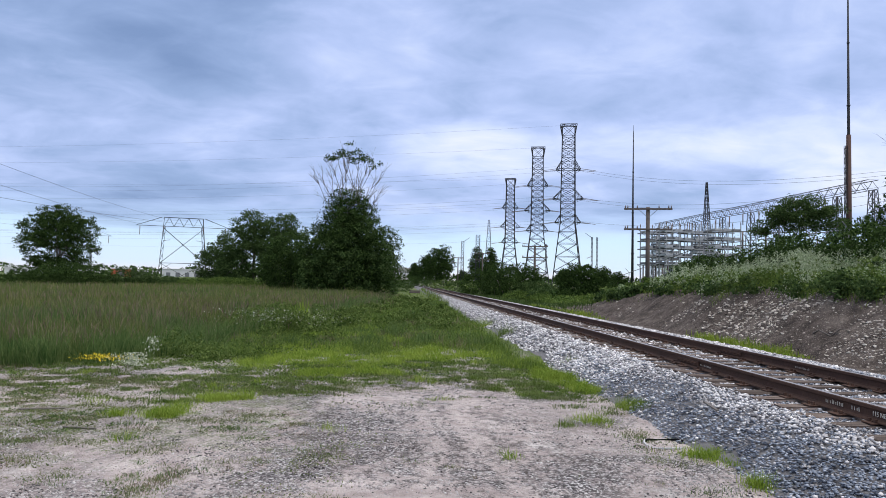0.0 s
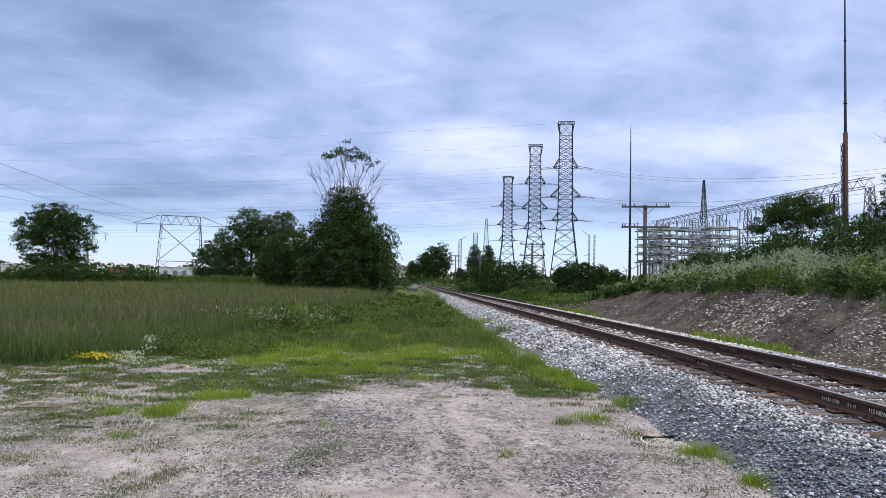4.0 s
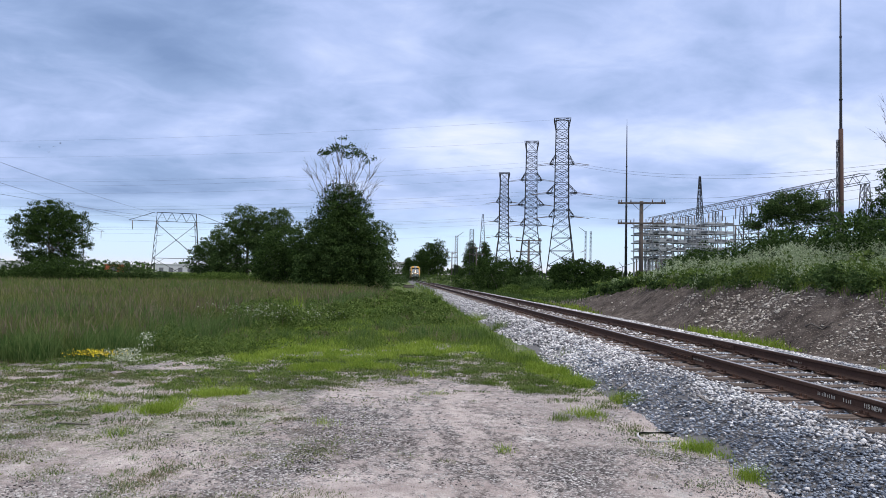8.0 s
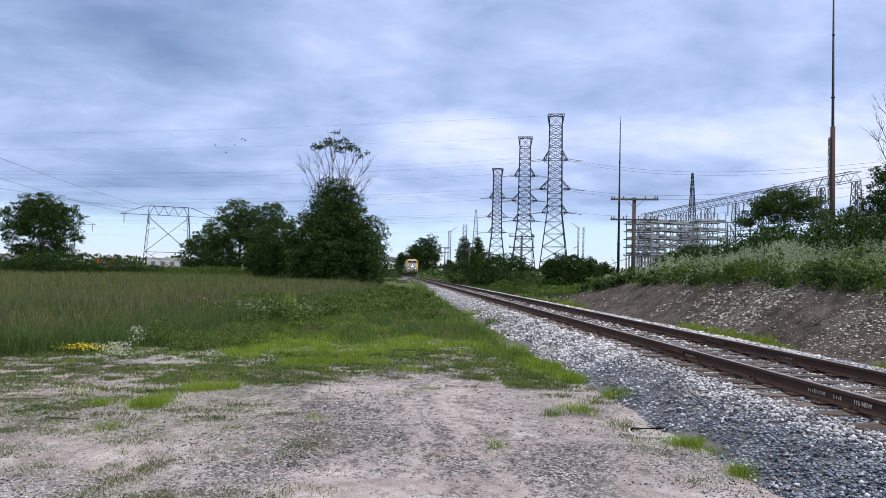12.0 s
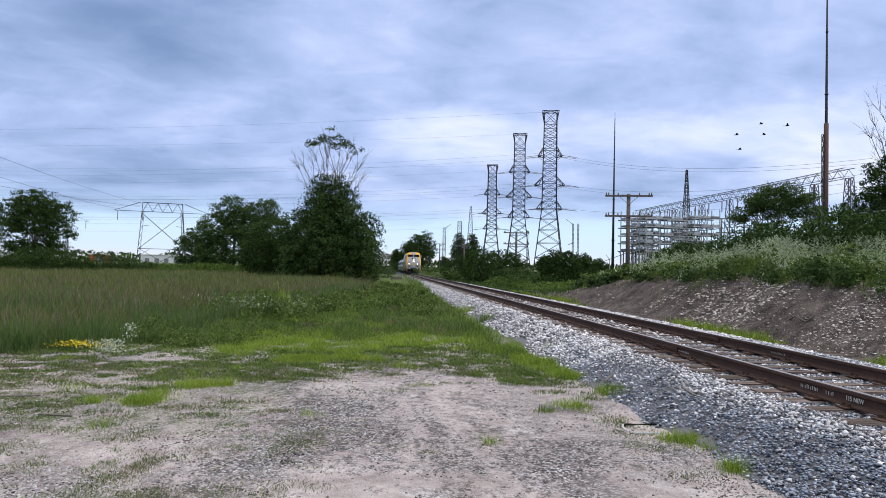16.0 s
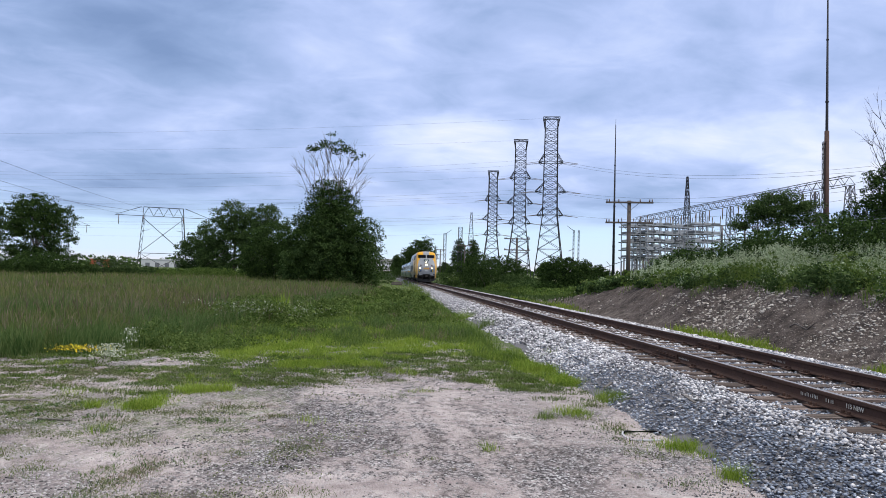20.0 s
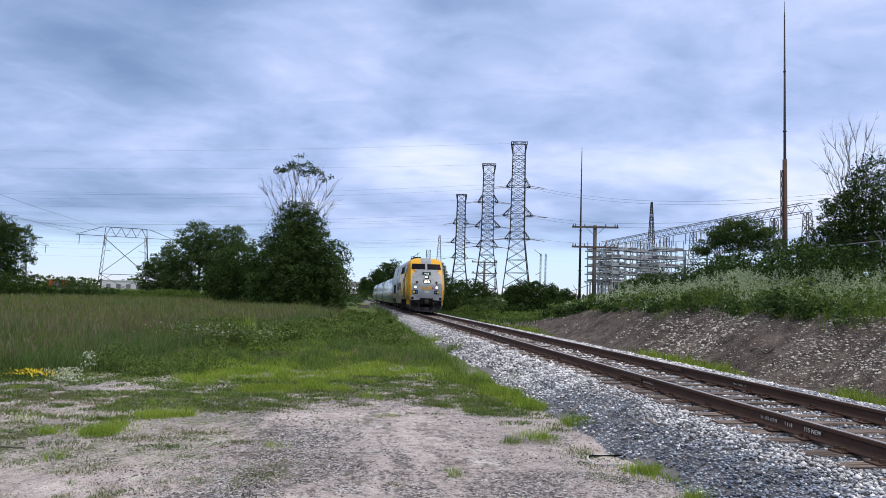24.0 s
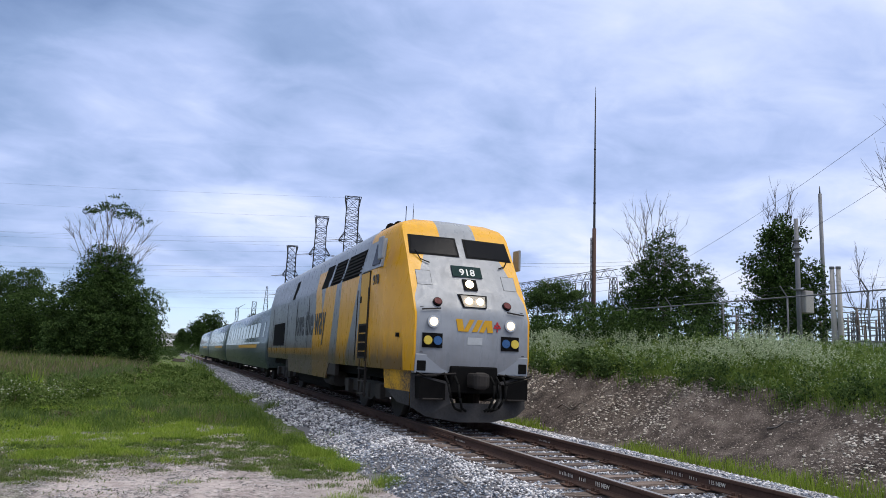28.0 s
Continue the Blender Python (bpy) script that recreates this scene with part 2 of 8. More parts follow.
M_GALV = worn("galvanised_steel", (0.155, 0.16, 0.175), (0.09, 0.094, 0.105), 0.6, 0.2, scale=1.5)
M_TOWER = worn("tower_steel", (0.034, 0.035, 0.042), (0.02, 0.021, 0.025), 0.7, 0.0, scale=0.6, spec=0.2)
M_MASTRUST = worn("mast_rust", (0.080, 0.042, 0.034), (0.048, 0.030, 0.027), 0.8, scale=0.7)
M_WOODPOLE = worn("weathered_pole", (0.115, 0.095, 0.085), (0.06, 0.05, 0.046), 0.9, scale=2, streak=0.15)
M_CONC = worn("concrete", (0.34, 0.33, 0.32), (0.22, 0.22, 0.21), 0.85, scale=1.2)
M_WIRE = worn("wire", (0.06, 0.06, 0.07), None, 0.5, 0.5, bump=0)
M_INSUL = worn("insulator", (0.16, 0.12, 0.11), None, 0.3, bump=0)
M_BARK = worn("bark", (0.115, 0.10, 0.085), (0.05, 0.045, 0.04), 0.95, scale=4, streak=0.3, bump=0.5)
M_DEADWOOD = worn("dead_wood", (0.15, 0.135, 0.125), (0.08, 0.072, 0.066), 0.95, scale=4, bump=0.3, spec=0.15)
M_LEAF = random_tint("leaf_dark", (0.010, 0.025, 0.006), (0.026, 0.054, 0.012), (0.075, 0.125, 0.030), 0.75, spec=0.10, trans=0.15)
M_LEAF2 = random_tint("leaf_mid", (0.020, 0.044, 0.013), (0.052, 0.094, 0.028), (0.11, 0.165, 0.055), 0.75, spec=0.10, trans=0.28)
M_LEAF3 = random_tint("leaf_fresh", (0.045, 0.085, 0.018), (0.09, 0.15, 0.032), (0.15, 0.21, 0.05), 0.75, spec=0.12, trans=0.35)
M_GRASS = random_tint("grass_fresh", (0.105, 0.19, 0.02), (0.215, 0.325, 0.04), (0.36, 0.44, 0.085), 0.75, spec=0.10, trans=0.4)
M_GRASS2 = random_tint("grass_meadow", (0.058, 0.100, 0.020), (0.120, 0.165, 0.040), (0.25, 0.245, 0.10), 0.75, spec=0.10, trans=0.35)
M_GRASS3 = random_tint("grass_mixed", (0.055, 0.112, 0.018), (0.12, 0.195, 0.034), (0.23, 0.29, 0.078), 0.75, spec=0.12, trans=0.4)
M_SEED = random_tint("grass_seed_heads", (0.13, 0.095, 0.07), (0.19, 0.15, 0.105), (0.28, 0.235, 0.16), 0.8, spec=0.1, trans=0.3)
M_BLOOM = random_tint("white_bloom", (0.23, 0.30, 0.155), (0.37, 0.45, 0.27), (0.54, 0.59, 0.44), 0.8, spec=0.1, trans=0.3)
M_YELLOW = random_tint("yellow_petal", (0.66, 0.46, 0.015), (0.76, 0.60, 0.02), (0.82, 0.70, 0.05), 0.6)
M_WEED = random_tint("weed_leaf", (0.045, 0.085, 0.018), (0.095, 0.15, 0.034), (0.19, 0.25, 0.075), 0.8, spec=0.10, trans=0.35)
M_MAT = random_tint("low_turf_leaf", (0.10, 0.17, 0.018), (0.20, 0.30, 0.034), (0.34, 0.42, 0.075), 0.8, spec=0.10, trans=0.35)
M_CLOD = random_tint("clay_clod", (0.035, 0.027, 0.024), (0.085, 0.068, 0.06), (0.17, 0.14, 0.125), 0.95, spec=0.1)
M_OLIVE = random_tint("dull_low_weed", (0.070, 0.100, 0.032), (0.14, 0.172, 0.066), (0.25, 0.265, 0.135), 0.85, spec=0.08, trans=0.3)
M_BANK = random_tint("bank_weed_pale", (0.10, 0.165, 0.07), (0.225, 0.30, 0.145), (0.38, 0.44, 0.26), 0.8, spec=0.08, trans=0.35)
M_GRASSD = random_tint("grass_dark", (0.036, 0.085, 0.022), (0.085, 0.150, 0.042), (0.18, 0.24, 0.085), 0.75, spec=0.10, trans=0.35)
# grass green darkened to stand in for the shadow of the bushes
M_BANKGRASS = random_tint("bank_grass_shaded", (0.022, 0.052, 0.013), (0.052, 0.092, 0.025), (0.11, 0.15, 0.05), 0.75, spec=0.10, trans=0.3)
M_WHITEBLOOM = random_tint("white_blossom", (0.34, 0.40, 0.25), (0.52, 0.56, 0.42), (0.74, 0.76, 0.65), 0.8, spec=0.1, trans=0.3)


# ---- mesh helpers ----
def mesh_of(name, verts, faces, mats, smooth=False, index=None):
    me = bpy.data.meshes.new(name)
    me.from_pydata([tuple(v) for v in verts], [], [tuple(f) for f in faces])
    for m in mats if isinstance(mats, (list, tuple)) else [mats]:
        me.materials.append(m)
    if index is not None:
        me.polygons.foreach_set("material_index", index)
    if smooth:
        me.polygons.foreach_set("use_smooth", [True] * len(me.polygons))
    me.update()
    return me


def array_mesh(name, verts, faces, mat, smooth=False):
    """A mesh from numpy arrays: verts (n, 3), faces (m, 3 or 4)."""
    me = bpy.data.meshes.new(name)
    k = faces.shape[1]
    me.vertices.add(len(verts))
    me.vertices.foreach_set("co", verts.astype(np.float32).ravel())
    me.loops.add(faces.size)
    me.loops.foreach_set("vertex_index", faces.astype(np.int32).ravel())
    me.polygons.add(len(faces))
    me.polygons.foreach_set("loop_start", np.arange(0, faces.size, k, dtype=np.int32))
    me.materials.append(mat)
    if smooth:
        me.polygons.foreach_set("use_smooth", np.ones(len(faces), bool))
    me.update(calc_edges=True)
    return me


def part(name, data, mat=None, parent=None, label="", m=None):
    """Links a bmesh or a mesh as one object, under a thing or a part if one is given."""
    if isinstance(data, bmesh.types.BMesh):
        me = bpy.data.meshes.new(name)
        data.to_mesh(me)
        data.free()
        for x in mat if isinstance(mat, (list, tuple)) else [mat]:
            me.materials.append(x)
    else:
        me = data
    ob = new(name, me)
    if m is not None:
        ob.matrix_basis = m
    if parent is not None:
        ob.parent = parent
    if label:
        tagged(ob, label)
    return ob


def thing(name, label, category, group="", at=(0, 0, 0), kind=""):
    ob = new(name)
    ob.location = at
    ob.empty_display_size = 0.2
    return tagged(ob, label, category, group, kind)


def box(bm, lo, hi, bevel=0.0, mi=0):
    x0, y0, z0 = lo
    x1, y1, z1 = hi
    v = [bm.verts.new(p) for p in ((x0, y0, z0), (x1, y0, z0), (x1, y1, z0), (x0, y1, z0), (x0, y0, z1), (x1, y0, z1), (x1, y1, z1), (x0, y1, z1))]
    fs = [bm.faces.new([v[i] for i in q]) for q in ((3, 2, 1, 0), (4, 5, 6, 7), (0, 1, 5, 4), (1, 2, 6, 5), (2, 3, 7, 6), (3, 0, 4, 7))]
    for f in fs:
        f.material_index = mi
    if bevel:
        bmesh.ops.bevel(bm, geom=list({e for f in fs for e in f.edges}), offset=bevel, segments=2, affect="EDGES", profile=0.5)


def boxed(lo, hi, bevel=0.0):
    bm = bmesh.new()
    box(bm, lo, hi, bevel)
    return bm


def tube(bm, a, b, r0, r1=None, seg=6, caps=True):
    """A tapered round bar from a to b."""
    a, b = Vector(a), Vector(b)
    r1 = r0 if r1 is None else r1
    d = (b - a).normalized()
    x = d.orthogonal().normalized()
    y = d.cross(x)
    rings = []
    for p, r in ((a, r0), (b, r1)):
        rings.append([bm.verts.new(p + (x * math.cos(t) + y * math.sin(t)) * r) for t in (2 * math.pi * i / seg for i in range(seg))])
    fs = [bm.faces.new((rings[0][i], rings[0][(i + 1) % seg], rings[1][(i + 1) % seg], rings[1][i])) for i in range(seg)]
    for f in fs:
        f.smooth = seg > 5
    if caps:
        bm.faces.new(rings[0][::-1])
        bm.faces.new(rings[1])


def chain(bm, pts, radii, seg=6):
    """A round bar through several points, one joined skin."""
    pts = [Vector(p) for p in pts]
    rings = []
    for i, (p, r) in enumerate(zip(pts, radii)):
        d = (pts[min(i + 1, len(pts) - 1)] - pts[max(i - 1, 0)]).normalized()
        x = d.cross(Vector((0.31, 0.17, 0.93)) if abs(d.z) < 0.9 else Vector((1, 0.1, 0))).normalized()
        y = d.cross(x)
        rings.append([bm.verts.new(p + (x * math.cos(t) + y * math.sin(t)) * r) for t in (2 * math.pi * k / seg for k in range(seg))])
    for a, b in zip(rings, rings[1:]):
        for k in range(seg):
            f = bm.faces.new((a[k], a[(k + 1) % seg], b[(k + 1) % seg], b[k]))
            f.smooth = seg > 4
    bm.faces.new(rings[0][::-1])
    bm.faces.new(rings[-1])


def tubed(a, b, r0, r1=None, seg=8):
    bm = bmesh.new()
    tube(bm, a, b, r0, r1, seg)
    return bm


def disc(c, axis, r, depth, seg=20):
    c, axis = Vector(c), Vector(axis).normalized()
    return tubed(c - axis * depth / 2, c + axis * depth / 2, r, r, seg)


def prism(outline, y0, y1, plane="xz"):
    """A flat outline given depth: in xz along y, in yz along x, or in xy along z."""
    def at(p, d):
        return {"xz": (p[0], d, p[1]), "yz": (d, p[0], p[1]), "xy": (p[0], p[1], d)}[plane]
    bm = bmesh.new()
    a = [bm.verts.new(at(p, y0)) for p in outline]
    b = [bm.verts.new(at(p, y1)) for p in outline]
    bm.faces.new(a[::-1])
    bm.faces.new(b)
    k = len(outline)
    for i in range(k):
        bm.faces.new((a[i], a[(i + 1) % k], b[(i + 1) % k], b[i]))
    bmesh.ops.recalc_face_normals(bm, faces=bm.faces)
    return bm


def smoothstep(a, b, x):
    t = np.clip((np.asarray(x, float) - a) / (b - a), 0, 1)
    return t * t * (3 - 2 * t)


_rs = np.random.RandomState(7)
_lat = _rs.rand(64, 64)


def wave(x, y, s):
    """Smooth value noise, 0 to 1, over a plane."""
    x, y = np.asarray(x, float) * s, np.asarray(y, float) * s
    i, j = np.floor(x).astype(int), np.floor(y).astype(int)
    fx, fy = x - i, y - j
    fx, fy = fx * fx * (3 - 2 * fx), fy * fy * (3 - 2 * fy)
    g = lambda a, b: _lat[a % 64, b % 64]
    return (g(i, j) * (1 - fx) + g(i + 1, j) * fx) * (1 - fy) + (g(i, j + 1) * (1 - fx) + g(i + 1, j + 1) * fx) * fy


# ---- ground ----
def bend(y):
    """The line veers a little to the right and falls a little with distance: sideways and up."""
    y = np.minimum(np.asarray(y, float), 330.0)
    ramp = lambda a, soft: 0.5 * ((y - a) + np.sqrt((y - a) ** 2 + soft))
    return 0.0048 * ramp(32, 300.0), -0.0030 * ramp(22, 100.0)


def lip_height(y):
    return np.interp(y, [-20, 0, 9, 15, 24, 32, 38, 43, 52, 80], [0.75, 0.75, 0.85, 1.12, 1.18, 0.85, 0.35, -0.05, -0.35, -0.45])


def crest_x(y):
    """Where the bare slope of the cutting ends and the weeds begin."""
    return 5.7 + 1.1 * (wave(y, np.zeros_like(y) + 8, 0.3) - 0.5) + 0.6 * (wave(y, np.zeros_like(y) + 3, 0.9) - 0.5)


def ground_z(x, y):
    x, y = np.asarray(x, float), np.asarray(y, float)
    lip = lip_height(y) + 0.22 * (wave(x + 9, y, 0.5) - 0.5)
    foot = 3.35 + 0.5 * (wave(y, y * 0 + 3, 0.3) - 0.5)
    crest = crest_x(y)
    left = -0.55 + 0.05 * (wave(x, y, 0.35) - 0.5) + 0.035 * (wave(x, y, 1.7) - 0.5)
    t = np.clip((x - foot) / (crest - foot), 0, 1)
    bank = -0.36 + (lip + 0.36) * (0.8 * t + 0.2 * smoothstep(0, 1, t)) + 0.14 * (wave(x * 0.5, y, 0.9) - 0.5) * (t > 0) + 0.07 * (wave(x, y, 3.1) - 0.5) * (t > 0)
    high = lip + smoothstep(6, 13, x) * 0.45 * smoothstep(60, 35, y) - 0.4 * smoothstep(40, 90, x)
    right = np.where(t < 1, bank, high)
    z = np.where(x < 1.5, left, np.where(x < 2.2, -0.5, right))
    far_r = smoothstep(70, 140, y)
    z = z * (1 - far_r) + far_r * -0.55
    d = np.hypot(x, y)
    z = z + bend(y)[1] * smoothstep(-13, -4, x) * smoothstep(24, 9, x)
    return z + smoothstep(150, 700, d) * 0.1


def steps(lo, hi, fine_lo, fine_hi, fine, grow=1.28):
    a = list(np.arange(fine_lo, fine_hi, fine))
    s = fine
    while a[-1] < hi:
        s *= grow
        a.append(a[-1] + s)
    s = fine
    while a[0] > lo:
        s *= grow
        a.insert(0, a[0] - s)
    return np.array(a)


def lot_edge(x):
    """How far the bare gravel lot reaches along the track."""
    return np.interp(x, [-40, -13, -11, -9.3, -8, -6.7, -5.4, -4.4, -3.2, -2.4], [13.6, 12.9, 12.3, 11.5, 11.7, 11.8, 13.5, 12.4, 11.6, 10.4]) + 0.9 * (wave(x + 3, x * 0, 0.9) - 0.5)


def cover(x, y):
    """How grown over the ground is, 0 to 1."""
    x, y = np.asarray(x, float), np.asarray(y, float)
    v = smoothstep(-2.2, 3.2, y - lot_edge(x) + 3.0 * (wave(x, y, 0.55) - 0.5) + 2.6 * (wave(x + 13, y + 4, 1.6) - 0.5))
    v = v * (1 - 0.7 * smoothstep(0.48, 0.66, 0.5 * wave(x + 50, y + 7, 0.62) + 0.5 * wave(x, y + 17, 1.7)) * smoothstep(7.5, 2.0, y - lot_edge(x)))
    side = smoothstep(-5.2, -7.5, x) * smoothstep(4.0, 8, y)
    v = np.maximum(v, side * (0.30 + 0.42 * smoothstep(0.45, 0.75, wave(x + 40, y, 0.55))))
    v = np.maximum(v, smoothstep(-4.0, -2.9, x) * smoothstep(0.45, 0.72, wave(x + 7, y + 5, 0.8)) * smoothstep(-2.2, -2.5, x) * 0.15)
    v = np.where(x > 5.6, 1.0, v)
    v = np.where((x > 2.2) & (x <= 5.6), np.where(y > 38, smoothstep(38, 47, y), 0.0), v)
    return v


def make_ground():
    xs, ys = steps(-2600, 2600, -15, 9.5, 0.14), steps(-400, 3600, 3.5, 38, 0.16)
    X, Y = np.meshgrid(xs, ys, indexing="ij")
    Z = ground_z(X, Y)
    nx, ny = X.shape
    idx = np.arange(nx * ny).reshape(nx, ny)
    f = np.stack([idx[:-1, :-1], idx[1:, :-1], idx[1:, 1:], idx[:-1, 1:]], -1).reshape(-1, 4)
    me = array_mesh("ground", np.stack([X, Y, Z], -1).reshape(-1, 3), f, M_GROUND, True)
    pale_grit = np.maximum(0.62 * smoothstep(-4.5, -3.3, X), 0.42 * smoothstep(-6.6, -9.0, X)) * smoothstep(0.25, 0.6, wave(X, Y, 0.9))
    for name, val in (("veg", cover(X, Y)), ("grit", pale_grit), ("clay", smoothstep(1.9, 2.5, X) * smoothstep(6.8, 6.0, X) * smoothstep(46, 40, Y))):
        me.attributes.new(name, "FLOAT", "POINT").data.foreach_set("value", val.astype(np.float32).ravel())
    tagged(new("ground", me), "gravel lot, meadow soil and clay cutting beside a railway", "ground", kind="structure")


make_ground()


# ---- railway track ----
GAUGE = 0.79
_rt = random.Random(5)
TIE_Y = [1.0]
for _ in range(270):
    TIE_Y.append(TIE_Y[-1] + 0.54 + _rt.uniform(-0.03, 0.03))
TIE_Y = np.concatenate([np.arange(-14.9, 1.2, 0.54), TIE_Y[1:]])


def stones(name, P, size, mat, parent=None, label="", flat=0.7, seed=3):
    """Many small rough stones as one mesh: squashed, jittered octahedra, each an island of its own."""
    rs = np.random.RandomState(seed)
    n = len(P)
    base = np.array([(1, 0, 0), (-1, 0, 0), (0, 1, 0), (0, -1, 0), (0, 0, 1), (0, 0, -1)], float)
    V = base[None] * (0.65 + 0.6 * rs.rand(n, 6, 1)) + 0.28 * (rs.rand(n, 6, 3) - 0.5)
    q = rs.randn(n, 4)
    q /= np.linalg.norm(q, axis=1)[:, None]
    w, x, y, z = q.T
    R = np.stack([1 - 2 * (y * y + z * z), 2 * (x * y - w * z), 2 * (x * z + w * y), 2 * (x * y + w * z), 1 - 2 * (x * x + z * z), 2 * (y * z - w * x), 2 * (x * z - w * y), 2 * (y * z + w * x), 1 - 2 * (x * x + y * y)], -1).reshape(n, 3, 3)
    V = np.einsum("nij,nkj->nki", R, V)
    V[:, :, 2] *= flat
    V = V * size[:, None, None] + P[:, None, :]
    F = np.array([(0, 2, 4), (2, 1, 4), (1, 3, 4), (3, 0, 4), (2, 0, 5), (1, 2, 5), (3, 1, 5), (0, 3, 5)])
    F = (F[None] + 6 * np.arange(n)[:, None, None]).reshape(-1, 3)
    ob = part(name, array_mesh(name, V.reshape(-1, 3), F, mat), parent=parent, label=label)
    return tagged(ob, category="stones", kind="stuff")


def ballast_z(x):
    return np.interp(x, [-2.75, -1.75, -1.45, 1.45, 2.0, 2.95], [-0.6, -0.245, -0.20, -0.19, -0.21, -0.34])


def make_ballast():
    bed = thing("ballast_bed", "grey crushed-stone ballast bed under the rails", "ballast", kind="structure")
    xs = np.array([-2.8, -2.3, -1.75, -1.45, -0.7, 0, 0.7, 1.45, 2.0, 2.5, 3.0])
    ys = np.concatenate([np.arange(-30, 60, 0.5), np.geomspace(60, 1400, 40)])
    X, Y = np.meshgrid(xs, ys, indexing="ij")
    Z = ballast_z(X) - 0.03 + bend(Y)[1]
    X = X + bend(Y)[0]
    i = np.arange(X.size).reshape(X.shape)
    f = np.stack([i[:-1, :-1], i[1:, :-1], i[1:, 1:], i[:-1, 1:]], -1).reshape(-1, 4)
    part("bed", array_mesh("bed", np.stack([X, Y, Z], -1).reshape(-1, 3), f, M_BED), parent=bed)
    rs = np.random.RandomState(11)

    def field(n, y0, y1, s0, s1, seed, back=0.0):
        y = y0 * (y1 / y0) ** rs.rand(n) - back
        x = rs.uniform(-2.75, 2.95, n)
        edge = -2.5 + 0.5 * (wave(y, y * 0, 0.6) - 0.5) + 0.25 * (wave(y, y * 0, 2.0) - 0.5)
        near = TIE_Y[np.clip(np.searchsorted(TIE_Y, y), 1, len(TIE_Y) - 1)]
        prev = TIE_Y[np.clip(np.searchsorted(TIE_Y, y), 1, len(TIE_Y) - 1) - 1]
        on_tie = (np.minimum(np.abs(near - y), np.abs(prev - y)) < 0.125) & (x < 1.3) & (x > np.where(y < 10.5, -0.95, -1.3))
        k = (x > edge) & ~(on_tie & (rs.rand(n) < np.where(y < 9.5, 0.35, 0.88))) & ~((np.abs(np.abs(x) - GAUGE) < 0.085) & (rs.rand(n) < 0.95))
        x, y = x[k], y[k]
        s = rs.uniform(s0, s1, len(x)) * (0.7 + 0.6 * rs.rand(len(x)) ** 3) * np.clip(y / 11, 1, 1.45)
        low = np.where(np.abs(x) < 1.25, -0.012, 0.0)
        P = np.stack([x + bend(y)[0], y, ballast_z(x) + bend(y)[1] + low + rs.uniform(-0.020, 0.006, len(x))], 1)
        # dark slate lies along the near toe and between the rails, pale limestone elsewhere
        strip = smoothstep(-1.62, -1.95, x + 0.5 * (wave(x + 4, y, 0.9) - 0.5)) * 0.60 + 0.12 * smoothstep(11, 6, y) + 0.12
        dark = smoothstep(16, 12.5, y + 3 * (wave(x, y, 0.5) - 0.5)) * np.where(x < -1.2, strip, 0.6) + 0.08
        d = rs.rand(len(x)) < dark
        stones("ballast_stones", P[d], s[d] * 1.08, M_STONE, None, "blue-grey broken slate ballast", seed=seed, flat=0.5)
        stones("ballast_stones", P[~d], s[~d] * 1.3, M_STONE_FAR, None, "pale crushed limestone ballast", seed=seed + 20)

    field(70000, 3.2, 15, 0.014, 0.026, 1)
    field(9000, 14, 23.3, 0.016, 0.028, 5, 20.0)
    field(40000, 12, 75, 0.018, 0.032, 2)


RAIL = [(-0.070, -0.170), (0.070, -0.170), (0.070, -0.158), (0.022, -0.142), (0.010, -0.125), (0.010, -0.055), (0.036, -0.040), (0.037, -0.008), (0.030, 0.0), (-0.030, 0.0), (-0.037, -0.008), (-0.036, -0.040), (-0.010, -0.055), (-0.010, -0.125), (-0.022, -0.142), (-0.070, -0.158)]


